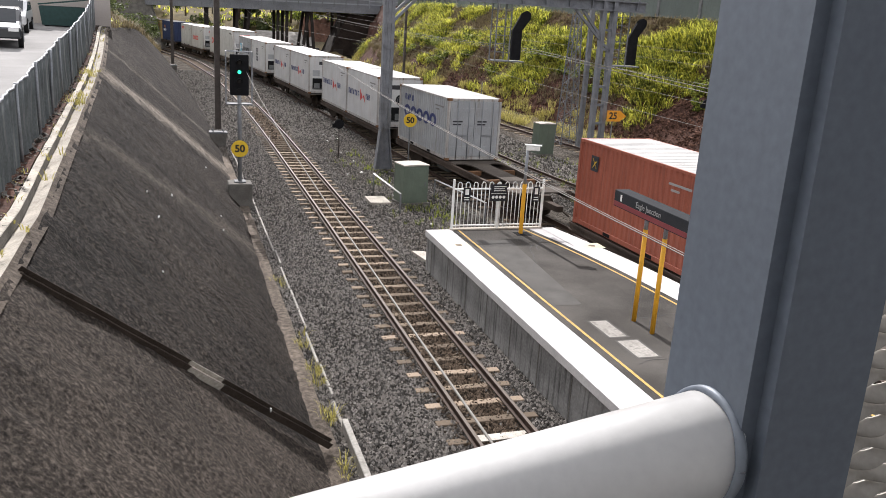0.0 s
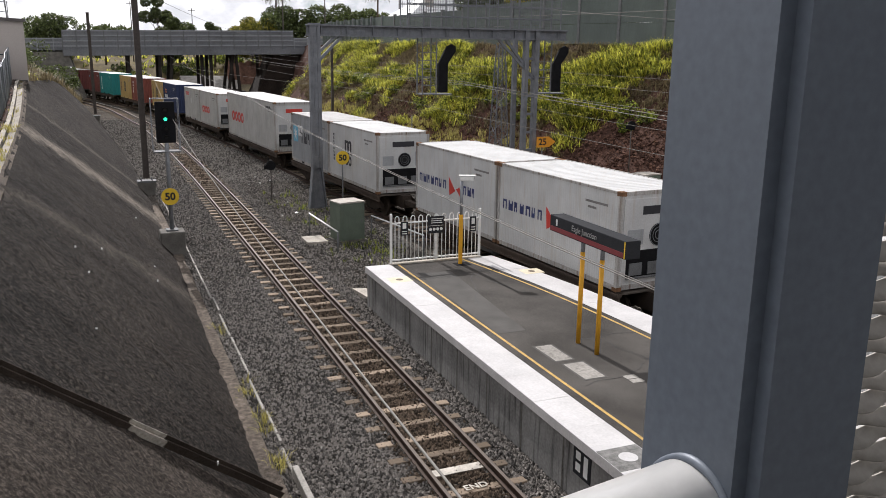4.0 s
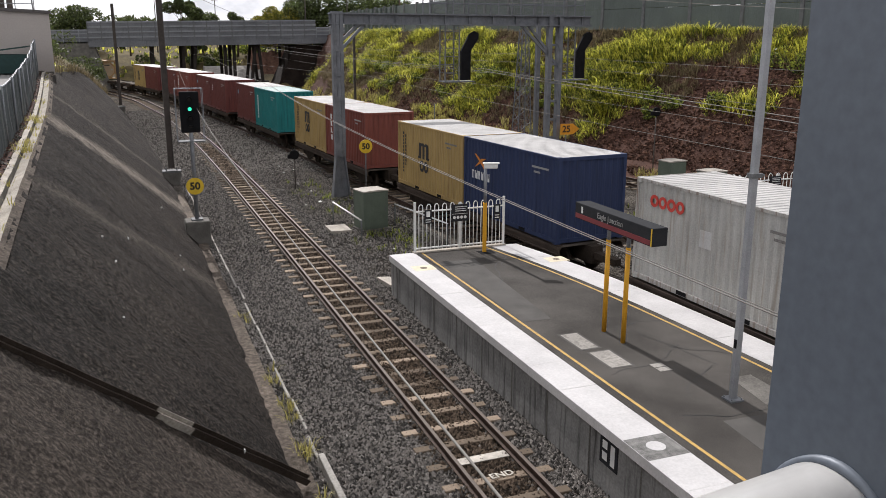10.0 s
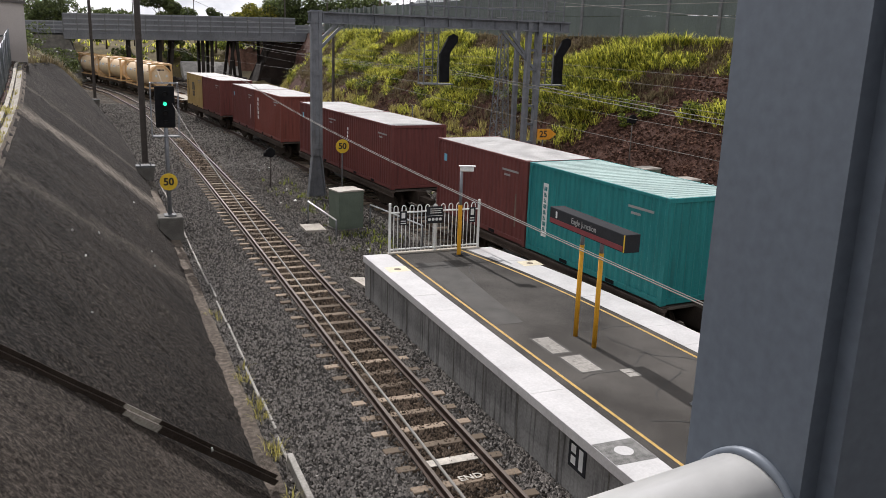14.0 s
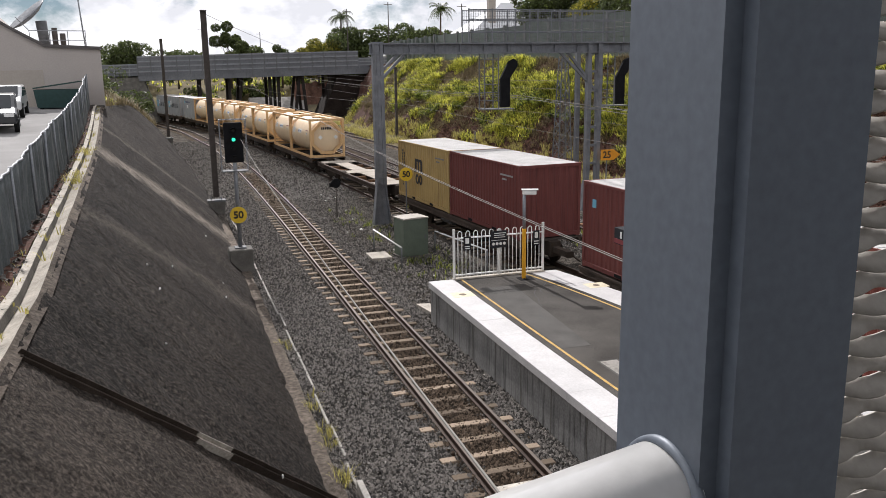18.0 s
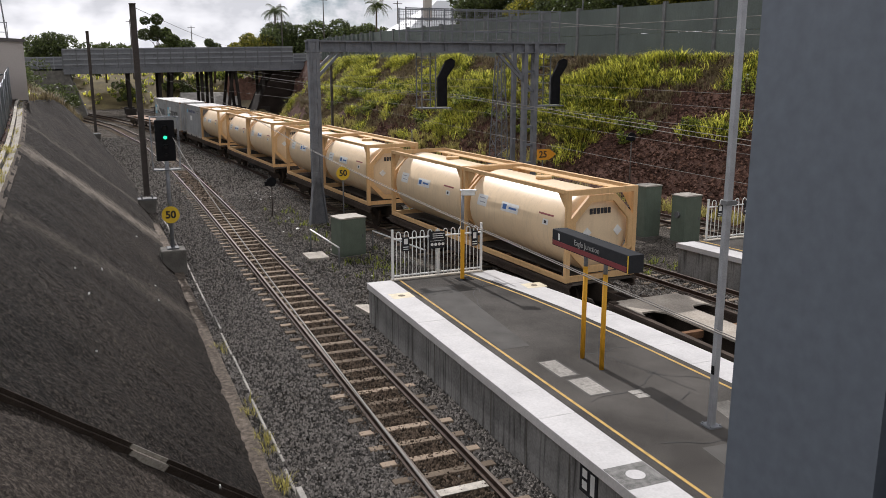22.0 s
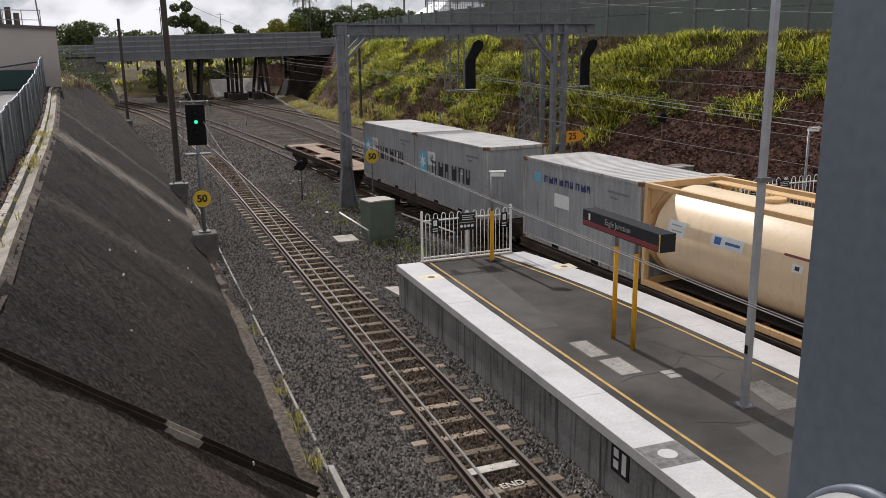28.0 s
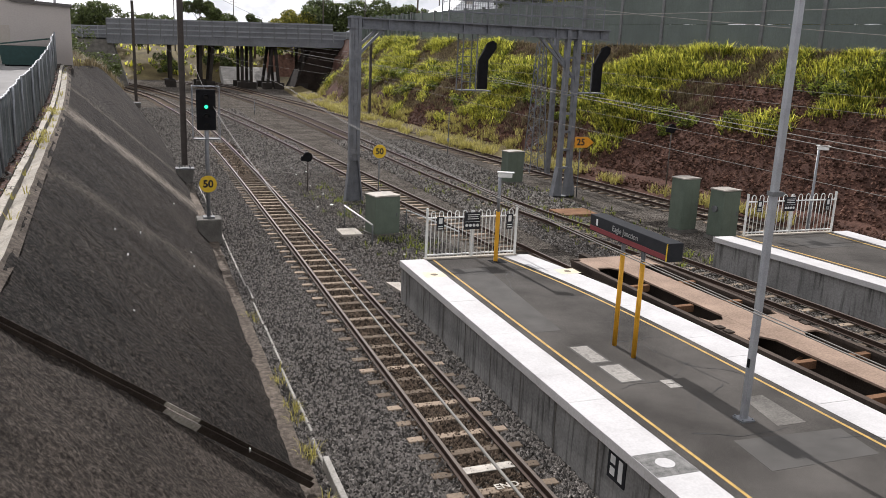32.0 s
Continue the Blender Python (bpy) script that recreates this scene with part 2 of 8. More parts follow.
M = {}
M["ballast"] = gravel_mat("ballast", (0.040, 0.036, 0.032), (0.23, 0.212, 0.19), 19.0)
M["stone"] = mat("stone", (0.185, 0.168, 0.150), 0.8, vary=0.7, scale=9, fine=80, island=0.8)
M["stone_pale"] = mat("stone_pale", (0.23, 0.212, 0.19), 0.85, vary=0.7, scale=9, fine=80, island=0.55)
M["stone_brown"] = mat("stone_brown", (0.130, 0.098, 0.072), 0.85, vary=0.7, scale=9, fine=80, island=0.6)
M["shotcrete"] = grain_mat("shotcrete", (0.006, 0.005, 0.0045), (0.028, 0.024, 0.021), (0.115, 0.098, 0.084), scale=14.0, run=0.10, dust=((41.27, 1.556, 1.9, 0.95), (28.5, 1.35, 1.2, 0.22), (48.5, 1.3, 0.9, 0.3)))
M["shotcrete_low"] = grain_mat("shotcrete_low", (0.013, 0.011, 0.0095), (0.062, 0.053, 0.046), (0.190, 0.163, 0.140), scale=17.0, run=0.05)
M["dusty"] = grain_mat("dusty", (0.07, 0.06, 0.05), (0.15, 0.128, 0.108), (0.26, 0.22, 0.19))
M["dust"] = mat("dust", (0.20, 0.165, 0.13), 0.95, vary=0.35, scale=3, fine=40, bump=0.4)
M["conc"] = mat("conc", (0.34, 0.32, 0.29), 0.9, vary=0.4, scale=1.6, fine=30, bump=0.4, streak=0.5, streak_col=(0.09, 0.08, 0.07))
M["conc_light"] = mat("conc_light", (0.47, 0.43, 0.37), 0.9, vary=0.45, scale=1.5, fine=24, bump=0.4)
M["conc_dark"] = mat("conc_dark", (0.16, 0.15, 0.135), 0.9, vary=0.5, scale=2, fine=30, bump=0.5)
M["wallgrey"] = mat("wallgrey", (0.27, 0.265, 0.255), 0.9, vary=0.4, scale=1.2, fine=18, bump=0.3, streak=0.75, streak_col=(0.035, 0.033, 0.03))
M["whitepaint"] = mat("whitepaint", (0.53, 0.515, 0.505), 0.8, vary=0.18, scale=1.5, fine=25, bump=0.15)
M["whitesteel"] = mat("whitesteel", (0.74, 0.74, 0.71), 0.5, vary=0.12, scale=8, fine=60, bump=0.05)
M["asphalt"] = mat("asphalt", (0.088, 0.081, 0.073), 0.92, vary=0.75, scale=0.55, fine=70, bump=0.7, bump_dist=0.01)
M["sleeper_white"] = mat("sleeper_white", (0.52, 0.48, 0.42), 0.85, vary=0.4, scale=5, fine=40, bump=0.3)
M["asphalt_patch"] = mat("asphalt_patch", (0.10, 0.095, 0.088), 0.92, vary=0.3, scale=1.5, fine=90, bump=0.5)
M["yellow"] = mat("yellow", (0.72, 0.36, 0.02), 0.6, vary=0.15, scale=6, fine=40, bump=0.1)
M["yellowline"] = mat("yellowline", (0.50, 0.32, 0.09), 0.8, vary=0.35, scale=5, fine=40, bump=0.2)
M["rail"] = mat("rail", (0.060, 0.036, 0.025), 0.8, 0.2, vary=0.4, scale=6, fine=60, bump=0.2)
M["railhead"] = mat("railhead", (0.115, 0.088, 0.070), 0.7, 0.1, vary=0.2, scale=3, fine=40, bump=0.05)
M["sleeper"] = mat("sleeper", (0.25, 0.195, 0.145), 0.92, vary=0.45, scale=3, fine=30, bump=0.4, rnd=0.6)
M["galv"] = mat("galv", (0.25, 0.26, 0.275), 0.55, 0.35, vary=0.3, scale=5, fine=40, bump=0.08)
M["galv_pole"] = mat("galv_pole", (0.36, 0.37, 0.385), 0.55, 0.25, vary=0.25, scale=4, fine=40, bump=0.06, streak=0.25, streak_col=(0.22, 0.22, 0.22))
M["galv_aged"] = mat("galv_aged", (0.165, 0.172, 0.185), 0.7, 0.2, vary=0.35, scale=3, fine=30, bump=0.1, streak=0.4, streak_col=(0.08, 0.075, 0.07))
M["galv_dark"] = mat("galv_dark", (0.15, 0.153, 0.155), 0.8, 0.1, vary=0.35, scale=4, fine=40, bump=0.1)
M["mast"] = mat("mast", (0.10, 0.085, 0.075), 0.75, 0.3, vary=0.4, scale=3, fine=40, bump=0.2)
M["black"] = mat("black", (0.013, 0.013, 0.014), 0.88, vary=0.4, scale=5, fine=50, bump=0.1)
M["wire"] = mat("wire", (0.20, 0.185, 0.165), 0.8, 0.05, vary=0.2, bump=0)
M["cabinet"] = mat("cabinet", (0.125, 0.155, 0.118), 0.6, vary=0.22, scale=2.5, fine=40, bump=0.1, streak=0.35, streak_col=(0.09, 0.10, 0.08))
M["cabinet_top"] = mat("cabinet_top", (0.42, 0.38, 0.33), 0.8, vary=0.3, scale=4, fine=40, bump=0.2)
M["rust"] = mat("rust", (0.21, 0.115, 0.065), 0.85, 0.1, vary=0.5, scale=1.6, fine=30, bump=0.3)
# side sills: shadow of the loaded underframe is put into this colour
M["wagonside"] = mat("wagonside", (0.085, 0.066, 0.054), 0.85, 0.1, vary=0.5, scale=1.3, fine=30, bump=0.3)
M["wagondark"] = mat("wagondark", (0.06, 0.047, 0.038), 0.85, 0.2, vary=0.5, scale=2, fine=30, bump=0.3)
M["deck_dirty"] = mat("deck_dirty", (0.10, 0.085, 0.072), 0.85, 0.05, vary=0.5, scale=1.4, fine=22, bump=0.3)
M["deck"] = mat("deck", (0.31, 0.225, 0.17), 0.85, 0.05, vary=0.4, scale=1.1, fine=22, bump=0.3)
M["deck_pale"] = mat("deck_pale", (0.40, 0.355, 0.30), 0.85, 0.05, vary=0.4, scale=1.1, fine=22, bump=0.3)
M["soil"] = mat("soil", (0.088, 0.046, 0.034), 0.95, vary=0.6, scale=0.9, fine=9, bump=1.0, bump_dist=0.08, col2=(0.035, 0.022, 0.018))
# darker copy of the soil: the bridge's shade is in the colour
M["soil_shaded"] = mat("soil_shaded", (0.030, 0.023, 0.019), 0.95, vary=0.5, scale=0.8, fine=9, bump=0.8, bump_dist=0.06)
# backlit piers: their shaded tone is in the base colour, with real run-off streaks
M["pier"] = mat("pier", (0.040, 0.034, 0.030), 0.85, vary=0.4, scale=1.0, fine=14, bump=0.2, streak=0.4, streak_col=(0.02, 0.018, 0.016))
M["soil_rock"] = mat("soil_rock", (0.128, 0.072, 0.052), 0.9, vary=0.6, scale=2.0, fine=20, bump=0.6, island=1.1)
M["verge"] = mat("verge", (0.16, 0.15, 0.06), 0.95, vary=0.5, scale=0.7, fine=14, bump=0.8, col2=(0.075, 0.06, 0.035))
M["rise"] = mat("rise", (0.13, 0.105, 0.05), 0.95, vary=0.6, scale=0.35, fine=6, bump=0.8, col2=(0.05, 0.038, 0.022))
M["grass"] = mat("grass", (0.60, 0.575, 0.10), 0.55, vary=0.4, scale=0.5, fine=3, bump=0, island=1.0, trans=0.55, col2=(0.09, 0.12, 0.026))
M["shrubleaf"] = mat("shrubleaf", (0.22, 0.25, 0.04), 0.5, vary=0.5, scale=0.5, fine=5, bump=0, island=1.0, trans=0.5, col2=(0.035, 0.05, 0.012))
M["strawgrass"] = mat("strawgrass", (0.20, 0.16, 0.09), 0.7, vary=0.4, scale=0.5, fine=6, bump=0, island=0.8, trans=0.3)
M["drygrass"] = mat("drygrass", (0.43, 0.38, 0.12), 0.7, vary=0.4, scale=0.5, fine=6, bump=0, island=0.8, trans=0.4)
M["leaf"] = mat("leaf", (0.085, 0.108, 0.032), 0.5, vary=0.5, scale=0.5, fine=5, bump=0, island=1.0, trans=0.35)
M["leaf_gold"] = mat("leaf_gold", (0.24, 0.215, 0.03), 0.5, vary=0.5, scale=0.6, fine=5, bump=0, island=1.0, trans=0.45, col2=(0.09, 0.10, 0.02))
M["bark"] = mat("bark", (0.10, 0.075, 0.055), 0.9, vary=0.4, scale=4, fine=30, bump=0.6)
M["noisewall"] = mat("noisewall", (0.135, 0.155, 0.145), 0.85, vary=0.22, scale=0.6, fine=12, bump=0.15, streak=0.35, streak_col=(0.09, 0.105, 0.095))
M["bridge"] = mat("bridge", (0.16, 0.165, 0.175), 0.8, vary=0.35, scale=0.4, fine=8, bump=0.2, streak=0.4, streak_col=(0.06, 0.06, 0.06))
M["bldg"] = mat("bldg", (0.43, 0.39, 0.36), 0.9, vary=0.12, scale=0.5, fine=14, bump=0.1)
M["bldg_trim"] = mat("bldg_trim", (0.10, 0.09, 0.085), 0.8, vary=0.2)
M["road"] = mat("road", (0.30, 0.29, 0.28), 0.95, vary=0.25, scale=0.6, fine=50, bump=0.3)
M["shadecloth"] = mat("shadecloth", (0.115, 0.13, 0.132), 0.8, vary=0.45, scale=1.4, fine=20, bump=0.3, streak=0.7, streak_col=(0.28, 0.29, 0.28), trans=0.25)
M["binn"] = mat("binn", (0.02, 0.055, 0.05), 0.6, vary=0.3)
M["post"] = mat("post", (0.106, 0.124, 0.150), 0.5, 0.15, vary=0.24, scale=2.2, fine=140, bump=0.02, streak=0.3, streak_col=(0.34, 0.37, 0.40), spec=0.45)
M["handrail"] = mat("handrail", (0.70, 0.69, 0.67), 0.28, vary=0.08, scale=9, fine=120, bump=0.03, coat=0.2)
M["screen"] = mat("screen", (0.36, 0.335, 0.30), 0.6, 0.2, vary=0.2, scale=12, fine=160, bump=0.05)
M["signboard"] = mat("signboard", (0.034, 0.035, 0.038), 0.86, vary=0.2, scale=4, fine=40, bump=0.05)
M["maroon"] = mat("maroon", (0.20, 0.035, 0.04), 0.6, vary=0.2)
M["letter"] = mat("letter", (0.72, 0.72, 0.70), 0.6, vary=0.1, bump=0)
M["letter_dim"] = mat("letter_dim", (0.30, 0.30, 0.29), 0.6, vary=0.1, bump=0)
M["stencil"] = mat("stencil", (0.20, 0.195, 0.185), 0.9, vary=0.6, scale=9, fine=60, bump=0.2)
M["signyellow"] = mat("signyellow", (0.72, 0.48, 0.03), 0.5, vary=0.12, scale=8, fine=60, bump=0.05)
M["signorange"] = mat("signorange", (0.72, 0.30, 0.02), 0.5, vary=0.15, scale=8, fine=60, bump=0.05)
M["signblack"] = mat("signblack", (0.02, 0.02, 0.02), 0.6, vary=0.1, bump=0)
M["green_light"] = glow_mat("green_light", (0.03, 0.8, 0.40), 1.6)
M["lens_dark"] = mat("lens_dark", (0.02, 0.02, 0.022), 0.2, vary=0.1, bump=0)
M["litter"] = mat("litter", (0.7, 0.69, 0.66), 0.8, vary=0.2, rnd=0.5)
M["carwhite"] = mat("carwhite", (0.62, 0.62, 0.62), 0.3, vary=0.05, bump=0, coat=0.6)
M["cardark"] = mat("cardark", (0.03, 0.032, 0.036), 0.3, vary=0.1, bump=0, coat=0.6)
M["glass"] = mat("glass", (0.02, 0.024, 0.028), 0.08, vary=0.1, bump=0)
M["rubber"] = mat("rubber", (0.02, 0.02, 0.02), 0.85, vary=0.2)
M["houseroof"] = mat("houseroof", (0.62, 0.63, 0.64), 0.6, vary=0.1)


def box_paint(name, col, **k):
    args = dict(rough=0.62, vary=0.16, scale=1.3, fine=26, bump=0.08, streak=0.55, streak_col=tuple(c * 0.45 for c in col))
    args.update(k)
    return mat(name, col, **args)


M["c_white"] = box_paint("c_white", (0.54, 0.54, 0.53), vary=0.2, streak=0.45, streak_col=(0.42, 0.34, 0.26))
M["c_grey"] = box_paint("c_grey", (0.33, 0.34, 0.345), vary=0.22, streak=0.55, streak_col=(0.2, 0.17, 0.14))
M["c_ltgrey"] = box_paint("c_ltgrey", (0.46, 0.455, 0.43), vary=0.25, streak=0.6, streak_col=(0.28, 0.23, 0.17))
M["c_red"] = box_paint("c_red", (0.205, 0.058, 0.042))
M["c_red2"] = box_paint("c_red2", (0.145, 0.040, 0.034))
M["c_rust"] = box_paint("c_rust", (0.30, 0.085, 0.050))
M["c_tan"] = box_paint("c_tan", (0.41, 0.285, 0.11), streak_col=(0.16, 0.085, 0.035))
M["c_blue"] = box_paint("c_blue", (0.024, 0.038, 0.095))
M["c_teal"] = box_paint("c_teal", (0.015, 0.20, 0.20))
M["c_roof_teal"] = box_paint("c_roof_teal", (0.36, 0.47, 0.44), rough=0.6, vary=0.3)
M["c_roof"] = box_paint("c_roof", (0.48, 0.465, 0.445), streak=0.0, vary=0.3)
M["c_tank"] = box_paint("c_tank", (0.74, 0.57, 0.37), rough=0.42, metal=0.0, vary=0.10, streak=0.2, streak_col=(0.36, 0.27, 0.18))
M["c_tankframe"] = box_paint("c_tankframe", (0.66, 0.42, 0.20), streak=0.3)
M["l_navy"] = mat("l_navy", (0.03, 0.04, 0.13), 0.6, vary=0.2, bump=0)
M["l_red"] = mat("l_red", (0.55, 0.05, 0.035), 0.6, vary=0.2, bump=0)
M["l_black"] = mat("l_black", (0.03, 0.03, 0.035), 0.6, vary=0.2, bump=0)
M["l_grey"] = mat("l_grey", (0.20, 0.19, 0.18), 0.7, vary=0.5, scale=14, fine=80, bump=0)
M["c_stainframe"] = box_paint("c_stainframe", (0.40, 0.385, 0.36), vary=0.4, streak=0.9, streak_col=(0.13, 0.07, 0.04))
M["l_sky"] = mat("l_sky", (0.16, 0.42, 0.56), 0.6, vary=0.1, bump=0)
M["l_blue"] = mat("l_blue", (0.05, 0.14, 0.38), 0.6, vary=0.1, bump=0)
M["l_orange"] = mat("l_orange", (0.62, 0.22, 0.03), 0.6, vary=0.1, bump=0)


# ---------------------------------------------------------------- helpers
def box(bm, x0, x1, y0, y1, z0, z1, m=None):
    vs = [bm.verts.new((x, y, z)) for z in (z0, z1) for x, y in ((x0, y0), (x1, y0), (x1, y1), (x0, y1))]
    if m is not None:
        for v in vs:
            v.co = m @ v.co
    for f in ((3, 2, 1, 0), (4, 5, 6, 7), (0, 1, 5, 4), (1, 2, 6, 5), (2, 3, 7, 6), (3, 0, 4, 7)):
        bm.faces.new([vs[i] for i in f])
    return vs


def bar(bm, p, q, w, h=None):
    """A square bar between two points."""
    p, q = Vector(p), Vector(q)
    d = q - p
    turn = d.to_track_quat("Y", "Z").to_matrix().to_4x4()
    h = h or w
    box(bm, -w / 2, w / 2, 0, d.length, -h / 2, h / 2, Matrix.Translation(p) @ turn)


def rod(bm, p, q, r, n=8, r2=None, cap=True):
    """A round bar between two points."""
    p, q = Vector(p), Vector(q)
    d = q - p
    turn = d.to_track_quat("Z", "Y").to_matrix()
    r2 = r if r2 is None else r2
    rings = []
    for c, rr in ((p, r), (q, r2)):
        rings.append([bm.verts.new(c + turn @ Vector((rr * math.cos(2 * math.pi * i / n), rr * math.sin(2 * math.pi * i / n), 0))) for i in range(n)])
    for i in range(n):
        f = bm.faces.new((rings[0][i], rings[0][(i + 1) % n], rings[1][(i + 1) % n], rings[1][i]))
        f.smooth = True
    if cap:
        bm.faces.new(rings[0][::-1])
        bm.faces.new(rings[1])


def prism(bm, pts, axis, a, b):
    """A polygon (two coordinates) pushed along an axis from a to b."""
    def co(u, v, w):
        return {"x": (w, u, v), "y": (u, w, v), "z": (u, v, w)}[axis]
    lo = [bm.verts.new(co(u, v, a)) for u, v in pts]
    hi = [bm.verts.new(co(u, v, b)) for u, v in pts]
    k = len(pts)
    bm.faces.new(lo[::-1])
    bm.faces.new(hi)
    for i in range(k):
        bm.faces.new((lo[i], lo[(i + 1) % k], hi[(i + 1) % k], hi[i]))


def bevel(bm, off):
    bmesh.ops.bevel(bm, geom=bm.edges[:], offset=off, segments=1, affect="EDGES", profile=0.5)


def mesh_of(name, bm, material):
    bmesh.ops.recalc_face_normals(bm, faces=bm.faces)
    me = bpy.data.meshes.new(name)
    bm.to_mesh(me)
    bm.free()
    me.materials.append(M[material] if isinstance(material, str) else material)
    return me


def part(name, bm, material, parent=None, label=""):
    me = bm if isinstance(bm, bpy.types.Mesh) else mesh_of(name, bm, material)
    ob = new(name, me)
    ob.parent = parent
    return tagged(ob, label)


def thing(name, m, label, category, group=""):
    ob = new(name)
    ob.empty_display_size = 0.2
    ob.matrix_basis = m
    return tagged(ob, label, category, group)


def single(name, bm, material, label, category, m=None, group="", kind=""):
    ob = new(name, mesh_of(name, bm, material) if not isinstance(bm, bpy.types.Mesh) else bm)
    if m is not None:
        ob.matrix_basis = m
    return tagged(ob, label, category, group, kind)


def raw(name, verts, faces, material, smooth=False):
    me = bpy.data.meshes.new(name)
    me.from_pydata(verts, [], faces)
    me.materials.append(M[material])
    if smooth:
        me.shade_smooth()
    me.update()
    return me


def B():
    return bmesh.new()


def text_mesh(words, size, material, depth=0.004, bold=0.0):
    cu = bpy.data.curves.new("words", "FONT")
    cu.body, cu.size, cu.extrude, cu.align_x, cu.align_y = words, size, depth, "CENTER", "CENTER"
    cu.offset = bold
    ob = bpy.data.objects.new("words", cu)
    scene.collection.objects.link(ob)
    bpy.context.view_layer.update()
    me = bpy.data.meshes.new_from_object(ob.evaluated_get(bpy.context.evaluated_depsgraph_get()))
    bpy.data.objects.remove(ob)
    me.materials.clear()
    me.materials.append(M[material])
    return me


# ---------------------------------------------------------------- the plan
def curve_of(ys, xs):
    """A smooth line x(y) through the corners of a plan."""
    yy = np.arange(ys[0], ys[-1] + 0.25, 0.5)
    xx = np.interp(yy, ys, xs)
    k = np.hanning(25)
    k /= k.sum()
    pad = np.r_[xx[0] + (np.arange(-12, 0)) * (xx[1] - xx[0]), xx, xx[-1] + (np.arange(1, 13)) * (xx[-1] - xx[-2])]
    xx = np.convolve(pad, k, "valid")
    return lambda y: float(np.interp(y, yy, xx))


TRACK_A = curve_of((-60, 28, 42, 50, 60, 80, 103, 118, 150, 200, 260), (0.11, 0.10, 0.03, -0.05, -0.25, -1.0, -3.3, -6.3, -15, -34, -66))
TRACK_B = curve_of((-340, 0, 10, 18, 22, 26, 30, 36.7, 45, 55, 64, 78, 91, 104, 120, 133, 150, 200, 260, 320),
                   (8.3, 8.3, 8.15, 7.85, 7.55, 7.25, 6.95, 6.35, 5.75, 5.05, 4.4, 3.1, 1.7, -0.3, -3.4, -7.0, -12.5, -32, -64, -104))
TRACK_C = curve_of((-60, 10, 16, 22, 30, 36, 45, 55, 65, 80, 100, 125, 150, 200, 260), (13.2, 13.1, 12.9, 12.4, 11.4, 10.7, 10.2, 10.0, 9.8, 9.3, 7.8, 4.6, -1, -20, -52))
TRACK_D = curve_of((-60, 20, 33, 40, 48, 58, 71, 85, 99, 125, 150, 200, 260), (21.5, 20.2, 19.0, 18.0, 16.8, 15.9, 15.0, 13.9, 12.3, 8.6, 3.6, -15, -46))
BANK_FOOT = curve_of((-60, 15, 26, 30, 36, 42, 53, 61, 72, 88, 110, 125, 140), (26.5, 25, 24.0, 23.0, 22.0, 21.0, 19.0, 17.7, 16.6, 16.0, 16.5, 17.5, 19))
SLOPE_FOOT = curve_of((-20, 20, 30, 40, 50, 62, 85, 103, 125), (-3.0, -3.0, -3.0, -3.12, -3.3, -3.72, -5.0, -6.3, -11.0))
CREST_LINE = curve_of((-20, 30, 40, 50, 60, 82, 104, 130), (-3.0, -3.0, -3.25, -3.6, -2.75, -4.4, -6.3, -12.0))

# ---------------------------------------------------------------- ground and banks
def strip(name, ys, left, right, zl, zr, material, label, category, nx=2, rough=0.0, lift=None):
    """A sheet between two lines of the plan, with a little unevenness."""
    verts, faces = [], []
    for y in ys:
        for i in range(nx + 1):
            f = i / nx
            x = left(y) * (1 - f) + right(y) * f
            z = zl * (1 - f) + zr * f + (lift(y) if lift else 0)
            verts.append((x, y, z + (rough * noise.noise((x * 0.9, y * 0.9, 3.1)) if rough else 0)))
    for j in range(len(ys) - 1):
        for i in range(nx):
            a = j * (nx + 1) + i
            faces.append((a, a + 1, a + nx + 2, a + nx + 1))
    return single(name, raw(name, verts, faces, material, True), material, label, category, kind="structure")


def build_ground():
    v = [(-900, -700, -0.6), (900, -700, -0.6), (900, 1500, -0.6), (-900, 1500, -0.6)]
    single("ground", raw("ground", v, [(0, 1, 2, 3)], "verge"), "verge", "dry earth and grass running to the horizon", "ground", kind="structure")
    ys = list(np.arange(-60, 40, 0.5)) + list(np.arange(40, 260, 2.0))
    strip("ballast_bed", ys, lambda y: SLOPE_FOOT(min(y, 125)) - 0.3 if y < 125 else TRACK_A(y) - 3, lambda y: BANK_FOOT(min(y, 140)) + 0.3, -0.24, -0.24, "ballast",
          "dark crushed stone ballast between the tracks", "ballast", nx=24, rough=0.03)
    # grassy verge along the foot of the cutting
    strip("verge_right", list(np.arange(46, 140, 1.0)), lambda y: BANK_FOOT(y) - 2.3, lambda y: BANK_FOOT(y) + 0.4, -0.21, 0.35, "rise",
          "dry grassy verge at the foot of the cutting", "verge", nx=8, rough=0.16)
    strip("scree_right", list(np.arange(-30, 46.1, 1.0)), lambda y: BANK_FOOT(y) - 1.9, lambda y: BANK_FOOT(y) + 0.4, -0.23, 0.35, "soil",
          "bare fallen earth at the foot of the cutting", "earth", nx=8, rough=0.16)


